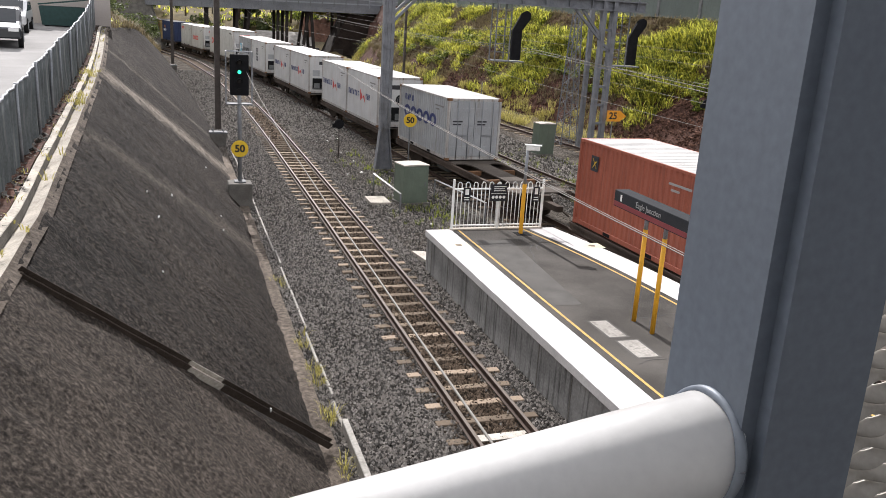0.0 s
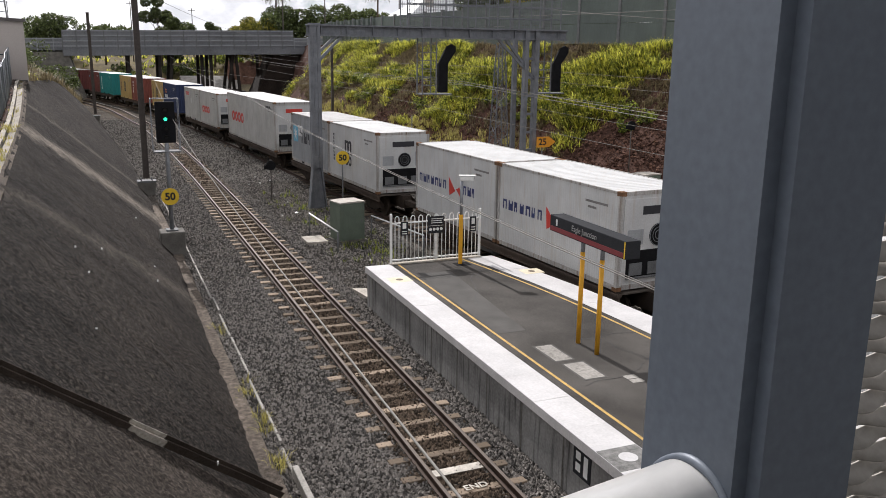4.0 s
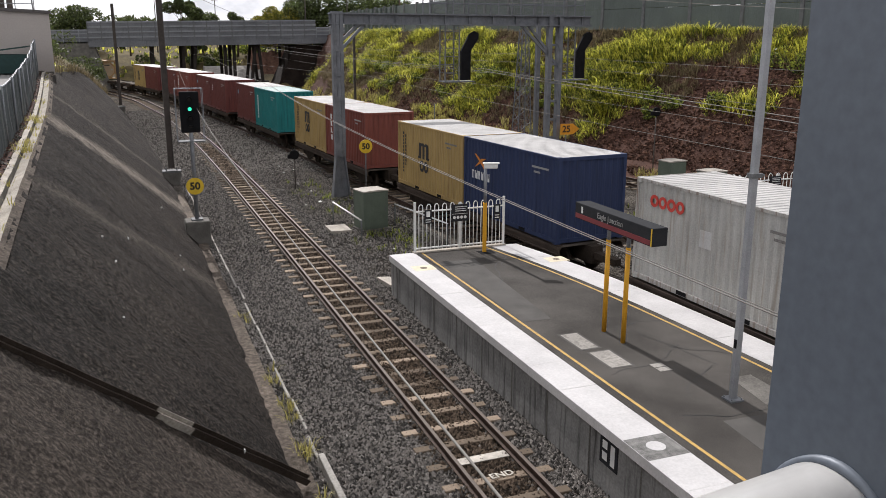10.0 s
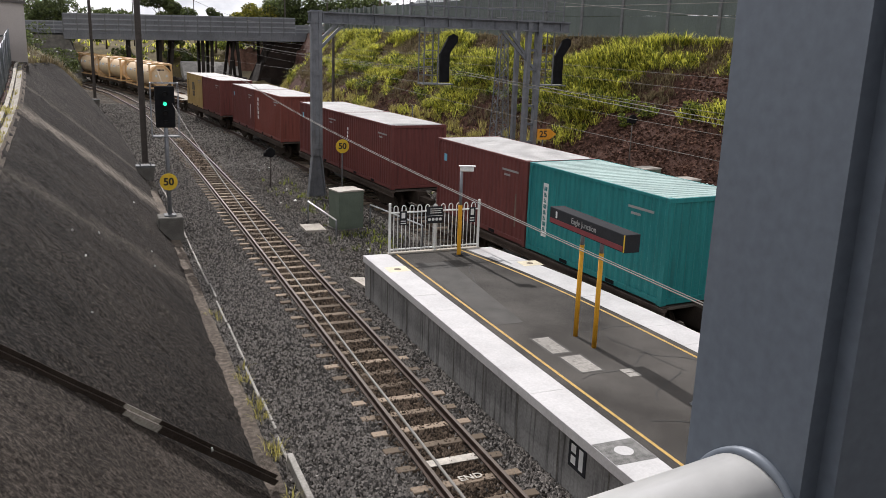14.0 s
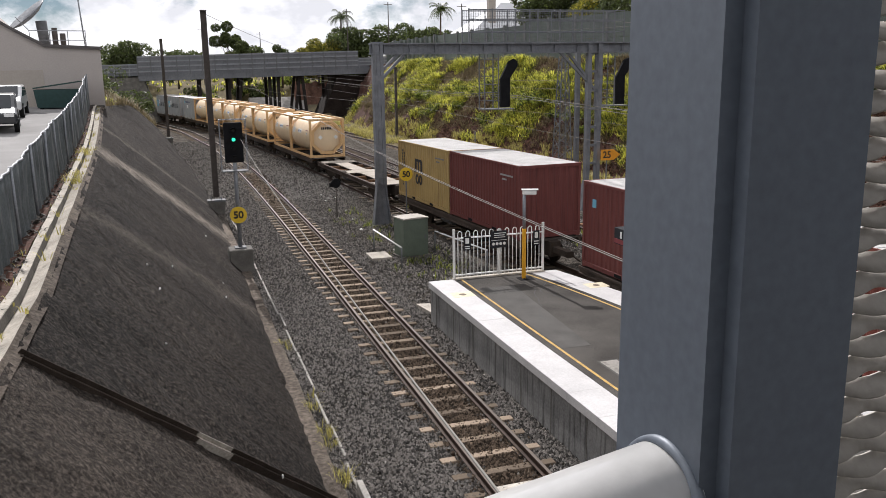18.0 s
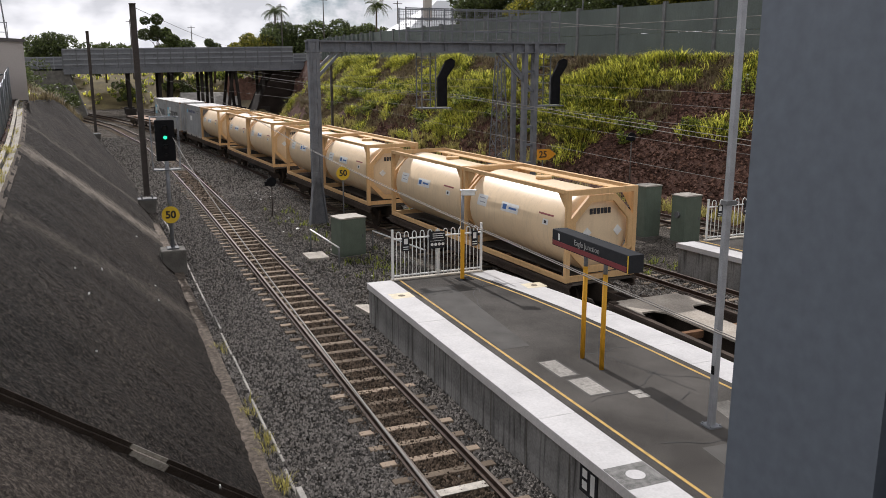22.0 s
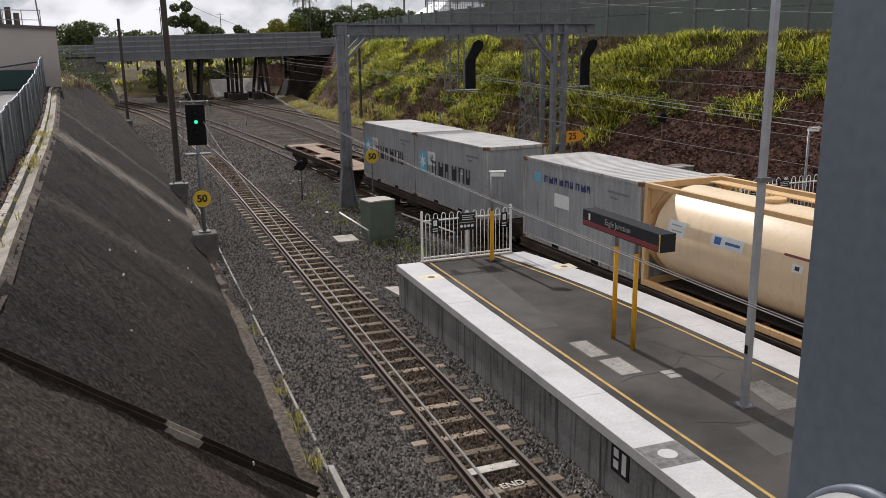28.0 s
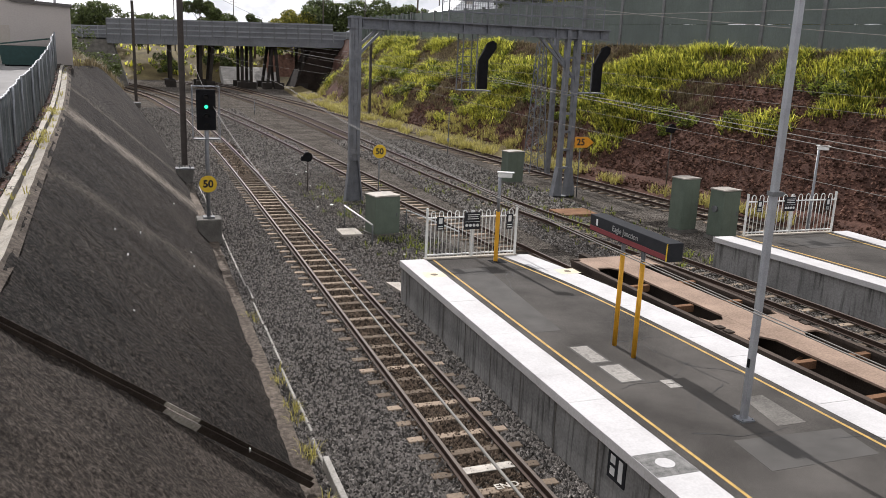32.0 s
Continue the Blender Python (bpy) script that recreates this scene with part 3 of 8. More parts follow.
def build_stones():
    """Loose ballast stones round the nearest track."""
    rng = np.random.default_rng(4)
    base = np.array([(1, 0, 0), (-1, 0, 0), (0, 1, 0), (0, -1, 0), (0, 0, 1), (0, 0, -1)], float)
    tri = np.array([(0, 2, 4), (2, 1, 4), (1, 3, 4), (3, 0, 4), (2, 0, 5), (1, 2, 5), (3, 1, 5), (0, 3, 5)])
    pts, big = [], []
    for y0, y1, dens in ((6.0, 16.0, 900), (16.0, 26.0, 620), (26.0, 46.0, 300)):
        n = int((y1 - y0) * 4.2 * dens)
        pts.append(np.c_[rng.uniform(-2.85, 1.53, n), rng.uniform(y0, y1, n)])
    for x0, x1, y0, y1, n in ((-4.2, 5.2, 46.0, 62.0, 12000), (-5.0, 4.5, 62.0, 90.0, 11000), (8.2, 14.5, 34.0, 62.0, 10000)):
        big.append(np.c_[rng.uniform(x0, x1, n), rng.uniform(y0, y1, n)])
    # the open ballast past the platform's end and between the further tracks
    for x0, x1, y0, y1, n in ((1.35, 5.4, 22.4, 34.0, 9000), (1.35, 5.0, 34.0, 52.0, 7000), (9.2, 13.0, 16.0, 34.0, 9000)):
        pts.append(np.c_[rng.uniform(x0, x1, n), rng.uniform(y0, y1, n)])
    count = sum(len(p) for p in pts)
    pts = np.concatenate(pts + big)
    n = len(pts)
    size = np.where(np.arange(n) < count, rng.uniform(0.018, 0.046, n), rng.uniform(0.04, 0.08, n))[:, None, None]
    verts = base[None] * size * rng.uniform(0.6, 1.35, (n, 6, 1)) + rng.normal(0, 0.004, (n, 6, 3))
    ang = rng.uniform(0, 6.28, n)
    ca, sa = np.cos(ang)[:, None], np.sin(ang)[:, None]
    vx, vy = verts[..., 0] * ca - verts[..., 1] * sa, verts[..., 0] * sa + verts[..., 1] * ca
    verts[..., 0], verts[..., 1] = vx, vy
    away = np.abs(pts[:, 0] - 0.1)
    lift = np.where(away < 0.55, -0.222, np.where(away < 0.70, -0.185, np.where(away < 1.04, -0.238, -0.200)))
    verts += np.c_[pts, lift + rng.uniform(0, 0.02, n)][:, None]
    rusty = (away < 0.62 + 0.15 * rng.normal(0, 1, n)) & (pts[:, 1] < 60)
    far = (np.arange(n) >= count) & ~rusty
    for keep, mt, label in ((far, "stone_pale", "loose pale grey crushed stones between the further tracks"), (~rusty & ~far, "stone", "loose dark grey crushed stones round the track"), (rusty, "stone_brown", "brake-dust brown crushed stones between the rails")):
        v = verts[keep]
        faces = (tri[None] + 6 * np.arange(len(v))[:, None, None]).reshape(-1, 3)
        single("ballast_stones", raw("ballast_stones", v.reshape(-1, 3).tolist(), faces.tolist(), mt), mt, label, "stones", kind="stuff")


def crest(y):
    """Height of the crest of the left bank."""
    if y < 50:
        return 4.0 + 0.0286 * max(y - 12, 0)
    return float(np.interp(y, (50, 58, 70, 82, 104), (5.087, 4.9, 3.9, 2.2, 0.0)))


def top(y):
    return CREST_LINE(y) - crest(y)


def build_left_bank():
    """The sprayed-concrete slope, its crest channel, gutter, fence and the yard above."""
    ys = list(np.arange(-12, 6, 0.5)) + list(np.arange(6, 20, 0.09)) + list(np.arange(20, 40, 0.16)) + list(np.arange(40, 84.1, 0.5))
    nx = 64
    verts, faces = [], []

    def surf(y, f):
            x = SLOPE_FOOT(y) * (1 - f) + top(y) * f
            z = crest(y) * f - 0.25 * (1 - f)
            bul = 0.16 * math.sin(f * math.pi) * (0.5 + noise.noise((0, y * 0.12, 7)))
            # the pale ridge is a swelling in the spray
            on = 29.6 + 7.0 * (1 - f)
            z += 0.04 * math.exp(-((y - on) / 0.38) ** 2) * (0.4 + 0.6 * f)
            z += bul + 0.06 * noise.noise((x * 1.3, y * 1.3, 0)) + 0.05 * noise.noise((x * 3.5, y * 3.5, 5)) + 0.03 * noise.noise((x * 10, y * 10, 2))
            return z

    for y in ys:
        for i in range(nx + 1):
            f = i / nx
            verts.append((SLOPE_FOOT(y) * (1 - f) + top(y) * f, y, surf(y, f)))
    for j in range(len(ys) - 1):
        for i in range(nx):
            a = j * (nx + 1) + i
            faces.append((a, a + nx + 1, a + nx + 2, a + 1))
    slope = single("slope_left", raw("slope_left", verts, faces, "shotcrete", True), "shotcrete", "dark sprayed-concrete cutting slope, rough and stained", "slope", kind="structure")
    # the spray nearer than the gutter is a later, paler coat
    slope.data.materials.append(M["shotcrete_low"])
    for pl in slope.data.polygons:
        c = pl.center
        if c.y < 9.62 + (c.x + 6.98) * 0.645:
            pl.material_index = 1
    # crest channel: floor and two upstands, the inner face coloured dark as its shadow side
    yy = list(np.arange(-10, 51.1, 0.4))
    for nm, a, b, za, zb, mt in (("crest_lip", 0.06, -0.07, -0.05, 0.04, "dusty"), ("crest_channel", -0.08, -0.30, 0.03, -0.07, "conc_light"), ("crest_upstand", -0.32, -0.306, -0.10, 0.105, "conc_dark"),
                                 ("crest_kerb", -0.32, -0.42, 0.10, 0.12, "conc_light")):
        strip(nm, yy, lambda y, a=a: top(y) + 0.02 + a, lambda y, b=b: top(y) + b, za, zb, mt, "weathered pale concrete drain along the crest", "drain", nx=3, rough=0.03, lift=crest)
    strip("crest_dirt", yy, lambda y: top(y) - 0.45, lambda y: top(y) - 0.95, 0.10, 0.08, "soil", "dark dirt strip below the fence", "dirt", nx=3, rough=0.06, lift=crest)
    # yard above
    strip("yard_paving", list(np.arange(-30, 50.1, 2.0)), lambda y: top(y) - 0.93, lambda y: -60.0, 0.07, 0.25, "road", "pale worn asphalt of the car park", "road", nx=6, lift=crest)


def build_kerb_left():
    """Low concrete edge between the slope and the ballast, with grass tufts behind it."""
    kerb = tagged(new("foot_drain"), "cracked concrete edging at the foot of the slope", "kerb", kind="structure")
    rng = random.Random(5)
    y = 6.0
    while y < 40:
        ln = rng.uniform(1.2, 2.2)
        b = B()
        x = SLOPE_FOOT(y + ln / 2) + 0.44 + rng.uniform(-0.03, 0.03)
        hw = 0.055 if y < 12.5 else 0.028
        box(b, x - hw, x + hw, y, y + ln - rng.choice((0.04, 0.05, 0.3)), -0.4, 0.03 + rng.uniform(-0.04, 0.03) if y < 12.5 else -0.12 + rng.uniform(-0.05, 0.03))
        bevel(b, 0.012)
        part("slab", b, "conc", kerb)
        y += ln
    b = B()
    for y in np.arange(6, 40, 1.0):
        x = SLOPE_FOOT(float(y))
        box(b, x - 0.25, x + 0.17 + 0.05 * noise.noise((4, y * 0.7, 2)), y, y + 1.0, -0.4, -0.13 + 0.03 * noise.noise((0, y, 2)))
    part("channel_floor", b, "dusty", kerb)
    return kerb


def build_gutter():
    """The dark pressed-metal gutter that runs down the slope."""
    g = thing("slope_gutter", pose(0, 0, 0), "dark gutter in lapped lengths down the concrete slope, one length pale", "gutter")
    a, b = Vector((-6.98, 9.62, 3.95)), Vector((-2.98, 12.2, 0.0))
    n = 9
    for i in range(n):
        p, q = a.lerp(b, i / n), a.lerp(b, (i + 1.03) / n)
        d = (q - p).normalized()
        out = Vector((1, 0, 1)).normalized()
        side = d.cross(out).normalized()
        bm = B()
        prof = [(-0.05, -0.06), (-0.05, 0.085), (-0.038, 0.085), (-0.038, 0.025), (0.04, 0.025), (0.04, 0.045), (0.05, 0.045), (0.05, -0.06)]
        lo = [bm.verts.new(p + side * u + out * (v + 0.004 * (i % 2))) for u, v in prof]
        hi = [bm.verts.new(q + side * u + out * (v + 0.004 * (i % 2))) for u, v in prof]
        for k in range(len(prof)):
            bm.faces.new((lo[k], lo[(k + 1) % len(prof)], hi[(k + 1) % len(prof)], hi[k]))
        bm.faces.new(lo[::-1])
        bm.faces.new(hi)
        part("gutter_length", bm, "wagondark" if i != 4 else "conc_light", g, "pale unweathered length" if i == 4 else "")
    return g


def build_yard_fence():
    """Chain-wire fence with ragged shade cloth beside the yard."""
    f = thing("yard_fence", pose(0, 0, 0), "chain-wire fence hung with faded dark shade cloth", "fence")
    y = 2.0
    rng = random.Random(8)
    pts = []
    while y < 50:
        x = top(y) - 0.6 + rng.uniform(-0.03, 0.03)
        h = crest(y) + 1.40 + 0.012 * max(0, y - 13) + rng.uniform(-0.025, 0.025)
        bm = B()
        rod(bm, (x, y, crest(y)), (x + rng.uniform(-0.04, 0.04), y, h), 0.03, 8)
        part("post", bm, "galv", f)
        pts.append((x, y, h))
        y += 2.6
    for (x0, y0, h0), (x1, y1, h1) in zip(pts, pts[1:]):
        bm = B()
        n, k = 30, 5
        rows = []
        for i in range(n + 1):
            t = i / n
            x, y = x0 + (x1 - x0) * t, y0 + (y1 - y0) * t
            h = h0 + (h1 - h0) * t - 0.035 * math.sin(t * math.pi) - 0.03
            row = []
            for j in range(k + 1):
                g = crest(y) + 0.12
                z = g + (h - g) * j / k
                off = 0.05 * noise.noise((y * 1.7, z * 1.2, 3)) * math.sin(t * math.pi) + 0.028 * math.sin(t * 31.4) * (1.2 - 0.8 * j / k)
                row.append((x - 0.02 + off, y, z))
            rows.append(row)
        vs = [[bm.verts.new(p) for p in r] for r in rows]
        vb = [[bm.verts.new((p[0] - 0.012, p[1], p[2])) for p in r] for r in rows]
        for i in range(n):
            for j in range(k):
                bm.faces.new((vs[i][j], vs[i + 1][j], vs[i + 1][j + 1], vs[i][j + 1])).smooth = True
                bm.faces.new((vb[i][j], vb[i][j + 1], vb[i + 1][j + 1], vb[i + 1][j])).smooth = True
            bm.faces.new((vs[i][k], vs[i + 1][k], vb[i + 1][k], vb[i][k]))
        part("shade_cloth", bm, "shadecloth", f, "faded dark green shade cloth")
        bm = B()
        for i in range(n):
            a, b = rows[i][k], rows[i + 1][k]
            rod(bm, a, b, 0.022, 6, cap=False)
        bmesh.ops.remove_doubles(bm, verts=bm.verts, dist=0.012)
        part("top_rail", bm, "galv", f)


def build_right_bank():
    """The overgrown earth cutting with its concrete noise wall."""
    rng = random.Random(2)
    ys = list(np.arange(-20, 132, 0.5))
    nx = 40
    verts, faces = [], []
    for y in ys:
        for i in range(nx + 1):
            f = i / nx
            k = min(1.0, max(0.0, (y - 107) / 6))
            x = BANK_FOOT(y) + 7.2 * (f + k * 0.55 * (1 - f))
            z = 7.6 * (f ** 0.85) - 0.1
            r = 0.8 * math.sin(min(1, f * 1.2) * math.pi)
            z += r * noise.noise((y * 0.23, f * 3.0, 1)) + 0.5 * r * noise.noise((y * 0.8, f * 8, 4))
            z += 0.16 * noise.noise((y * 2.1, f * 17, 3)) * math.sin(f * math.pi)
            x += 0.3 * noise.noise((y * 0.5, f * 5, 9)) * math.sin(f * math.pi)
            verts.append((x, y, z))
    for j in range(len(ys) - 1):
        for i in range(nx):
            a = j * (nx + 1) + i
            faces.append((a, a + 1, a + nx + 2, a + nx + 1))
    single("cutting_bank", raw("cutting_bank", verts, faces, "soil", True), "soil", "steep red-brown earth cutting, eroded and overgrown", "bank", kind="structure")
    strip("bank_top", list(np.arange(-20, 200, 4.0)), lambda y: BANK_FOOT(min(y, 130)) + 7.1, lambda y: 120.0, 7.5, 8.2, "verge", "rough grass above the cutting", "grass", nx=8, rough=0.2)

    def at(y, f):
        u, v = min(max((y + 20) / 0.5, 0), len(ys) - 1.001), min(max(f * nx, 0), nx - 0.001)
        j, i = int(u), int(v)
        a = j * (nx + 1) + i
        p, q = Vector(verts[a]).lerp(Vector(verts[a + 1]), v - i), Vector(verts[a + nx + 1]).lerp(Vector(verts[a + nx + 2]), v - i)
        return tuple(p.lerp(q, u - j))
    return at


def build_noise_wall():
    w = tagged(new("noise_wall"), "green-grey concrete noise wall in panels above the cutting", "wall", kind="structure")
    y = 13.26
    while y < 117:
        x0, x1 = BANK_FOOT(y) + 8.2, BANK_FOOT(y + 4.0) + 8.2
        zt = 10.72 if y < 66 else 10.45
        bm = B()
        bar(bm, (x0, y, 7.2), (x0, y, zt + 0.15), 0.28, 0.28)
        part("wall_post", bm, "galv_dark", w)
        for j in range(2):
            bm = B()
            za, zb = 7.2 + j * (zt - 7.2) / 2 + 0.01, 7.2 + (j + 1) * (zt - 7.2) / 2 - 0.01
            d = Vector((x1 - x0, 4.0, 0))
            n = Vector((-d.y, d.x, 0)).normalized() * 0.06
            a, b = Vector((x0, y + 0.1, 0)), Vector((x1, y + 3.9, 0))
            vs = [bm.verts.new(p + Vector((0, 0, z))) for z in (za, zb) for p in (a - n, b - n, b + n, a + n)]
            for f in ((3, 2, 1, 0), (4, 5, 6, 7), (0, 1, 5, 4), (1, 2, 6, 5), (2, 3, 7, 6), (3, 0, 4, 7)):
                bm.faces.new([vs[i] for i in f])
            part("wall_panel", bm, "noisewall", w)
        y += 4.0


# ---------------------------------------------------------------- tracks
def rail_mesh(line, side, y0, y1, step):
    """A rail with foot, web and head, along a line of the plan."""
    prof = [(-0.065, -0.155), (0.065, -0.155), (0.065, -0.14), (0.012, -0.12), (0.012, -0.045), (0.034, -0.034), (0.034, -0.004),
            (-0.034, -0.004), (-0.034, -0.034), (-0.012, -0.045), (-0.012, -0.12), (-0.065, -0.14)]
    head = [(0.033, -0.006), (0.026, 0.0), (-0.026, 0.0), (-0.033, -0.006)]
    out = []
    for pr, closed in ((prof, True), (head, False)):
        verts, faces = [], []
        ys = np.arange(y0, y1 + step / 2, step)
        for y in ys:
            d = (line(y + 0.5) - line(y - 0.5))
            nrm = 1 / math.hypot(1, d)
            cx, cy = line(y) + side * nrm, y - side * d * nrm
            for u, v in pr:
                verts.append((cx + u, cy, v))
        k = len(pr)
        for j in range(len(ys) - 1):
            for i in range(k if closed else k - 1):
                a, b = j * k + i, j * k + (i + 1) % k
                faces.append((a, b, b + k, a + k))
        out.append((verts, faces))
    return out


def build_track(name, line, y0, y1, near, label):
    tr = tagged(new(name), label, "railway track", "railway tracks", "structure")
    for s in (-0.566, 0.566):
        (v1, f1), (v2, f2) = rail_mesh(line, s, y0, y1, 1.0)
        r = part("rail", raw("rail", v1, f1, "rail"), None, tr)
        part("rail_head", raw("rail_head", v2, f2, "railhead"), None, r, "polished running surface")
    bm = B()
    box(bm, -1.0, 1.0, -0.1, 0.1, -0.32, -0.182)
    bevel(bm, 0.012)
    me = mesh_of("sleeper", bm, "sleeper")
    rng = random.Random(hash_of(name))
    rest = B()
    y = y0
    count = 0
    while y < min(y1, 130):
        d = line(y + 0.5) - line(y - 0.5)
        m = pose(line(y) + rng.uniform(-0.03, 0.03), y, rng.uniform(-0.012, 0.006), 0, 0, -math.degrees(math.atan(d)) + rng.uniform(-0.8, 0.8))
        if near[0] <= y <= near[1]:
            ob = new("sleeper", me)
            ob.parent = tr
            ob.matrix_basis = m
            count += 1
        else:
            box(rest, -1.0, 1.0, -0.1, 0.1, -0.32, -0.182, m)
        y += 0.7
    tagged(part("sleepers_beyond", rest, "sleeper", tr), kind="stuff")
    return tr


def hash_of(s):
    return sum(ord(c) * (i + 3) for i, c in enumerate(s))


# ---------------------------------------------------------------- platforms
def build_platform_one():
    P = 0.975
    L = curve_of((-30, 22.05), (1.49, 1.49))
    Rr = curve_of((-30, 0, 10.0, 17.3, 20, 22.05), (6.95, 6.9, 6.76, 6.40, 5.98, 5.5))
    ys = list(np.arange(-30, 8, 2.0)) + list(np.arange(8, 22.01, 0.5)) + [22.05]
    pl = tagged(new("platform_one"), "concrete island platform with painted white edges", "platform", kind="structure")

    def slab(name, a, b, z0, z1, material, label="", inset=0.0):
        verts, faces = [], []
        for y in ys:
            for x in (a(y), b(y)):
                verts += [(x, y, z0), (x, y, z1)]
        for j in range(len(ys) - 1):
            q = 4 * j
            faces += [(q + 1, q + 3, q + 7, q + 5), (q, q + 4, q + 6, q + 2), (q, q + 1, q + 5, q + 4), (q + 2, q + 6, q + 7, q + 3)]
        q = 4 * (len(ys) - 1)
        faces += [(0, 2, 3, 1), (q, q + 1, q + 3, q + 2)]
        return part(name, raw(name, verts, faces, material), None, pl, label)

    slab("retaining_wall", lambda y: L(y) + 0.06, lambda y: Rr(y) - 0.12, -0.5, P - 0.17, "wallgrey", "stained grey concrete wall")
    slab("platform_fill", lambda y: L(y) + 0.74, lambda y: Rr(y) - 0.85, P - 0.17, P, "asphalt", "patched grey asphalt surface")
    # painted coping, in slabs along both edges
    rng = random.Random(3)
    for side in (0, 1):
        y = -30.0
        while y < 22.0:
            ln = 1.2
            y1 = min(y + ln, 22.05)
            bm = B()
            e0, e1 = (L(y), L(y1)) if side == 0 else (Rr(y) - 0.86, Rr(y1) - 0.86)
            cw = 0.75 if side == 0 else 0.86
            z = P + 0.004 + rng.uniform(-0.002, 0.002)
            vs = []
            for zz in (P - 0.17, z):
                for x, yy in ((e0, y), (e0 + cw, y), (e1 + cw, y1 - 0.006), (e1, y1 - 0.006)):
                    vs.append(bm.verts.new((x, yy, zz)))
            for f in ((3, 2, 1, 0), (4, 5, 6, 7), (0, 1, 5, 4), (1, 2, 6, 5), (2, 3, 7, 6), (3, 0, 4, 7)):
                bm.faces.new([vs[i] for i in f])
            part("coping_slab", bm, "whitepaint", pl)
            y = y1
    for nm, a in (("edge_line", lambda y: L(y) + 0.93), ("edge_line", lambda y: Rr(y) - 1.09)):
        slab(nm, a, lambda y, a=a: a(y) + 0.06, P + 0.001, P + 0.005, "yellowline", "worn yellow safety line")
    return pl, L, Rr


def build_fence(name, p0, p1, z0, label):
    """White bow-top platform-end fence."""
    p0, p1 = Vector((*p0, z0)), Vector((*p1, z0))
    f = thing(name, Matrix.Translation(p0), label, "fence")
    d = p1 - p0
    ln = d.length
    u = d.normalized()
    h = 1.36
    for t in (0.0, 0.5, 1.0):
        bm = B()
        p = u * ln * t
        bar(bm, p, p + Vector((0, 0, h + 0.12 if t != 0.5 else h + 0.02)), 0.06, 0.06)
        part("post", bm, "whitesteel", f)
    for z in (0.12, h - 0.16):
        bm = B()
        bar(bm, Vector((0, 0, z)), u * ln + Vector((0, 0, z)), 0.05, 0.035)
        part("rail", bm, "whitesteel", f)
    n = 22
    sp = ln / (n + 1)
    for i in range(n // 2):
        bm = B()
        a, b = u * sp * (2 * i + 1), u * sp * (2 * i + 2)
        top = h - 0.04
        rod(bm, a + Vector((0, 0, 0.06)), a + Vector((0, 0, top)), 0.0135, 6)
        rod(bm, b + Vector((0, 0, 0.06)), b + Vector((0, 0, top)), 0.0135, 6)
        mid, r = (a + b) / 2, sp / 2
        prev = a + Vector((0, 0, top))
        for k in range(1, 7):
            th = math.pi * (1 - k / 6)
            q = mid + u * r * math.cos(th) + Vector((0, 0, top + r * 1.3 * math.sin(th)))
            rod(bm, prev, q, 0.0135, 6, cap=False)
            prev = q
        part("hoop_bar", bm, "whitesteel", f)
    bm = B()
    box(bm, -0.05, ln + 0.05, -0.09, 0.09, 0.0, 0.035, Matrix.Rotation(math.atan2(d.y, d.x), 4, "Z"))
    part("base_plinth", bm, "conc_light", f)
    # notices
    m = Matrix.Rotation(math.atan2(d.y, d.x), 4, "Z")

    def notice(x0, x1, za, zb, rows):
        bm = B()
        box(bm, x0, x1, -0.05, -0.038, za, zb, m)
        nb = part("notice", bm, "signboard", f, "dark safety notice")
        for (a0, a1, b0, b1) in rows:
            bm = B()
            box(bm, x0 + a0 * (x1 - x0), x0 + a1 * (x1 - x0), -0.056, -0.05, za + b0 * (zb - za), za + b1 * (zb - za), m)
            part("print", bm, "letter", nb)
        return nb
    notice(0.10 * ln, 0.10 * ln + 0.22, h - 0.52, h - 0.12, [(0.25, 0.75, 0.5, 0.9), (0.15, 0.85, 0.1, 0.16), (0.15, 0.85, 0.26, 0.32)])
    nb = notice(0.40 * ln, 0.40 * ln + 0.50, h - 0.52, h - 0.02, [(0.2, 0.95, 0.84, 0.88), (0.2, 0.85, 0.72, 0.76), (0.2, 0.9, 0.6, 0.64), (0.02, 0.98, 0.44, 0.46)])
    for k in range(4):
        bm = B()
        cx = 0.40 * ln + 0.08 + 0.113 * k
        c = m @ Vector((cx, -0.051, h - 0.40))
        rod(bm, c, c + m.to_3x3() @ Vector((0, -0.006, 0)), 0.045, 14)
        part("symbol", bm, "letter", nb)
    notice(0.88 * ln, 0.88 * ln + 0.2, h - 0.55, h - 0.1, [(0.25, 0.75, 0.5, 0.9), (0.15, 0.85, 0.1, 0.16), (0.15, 0.85, 0.26, 0.32)])
    return f


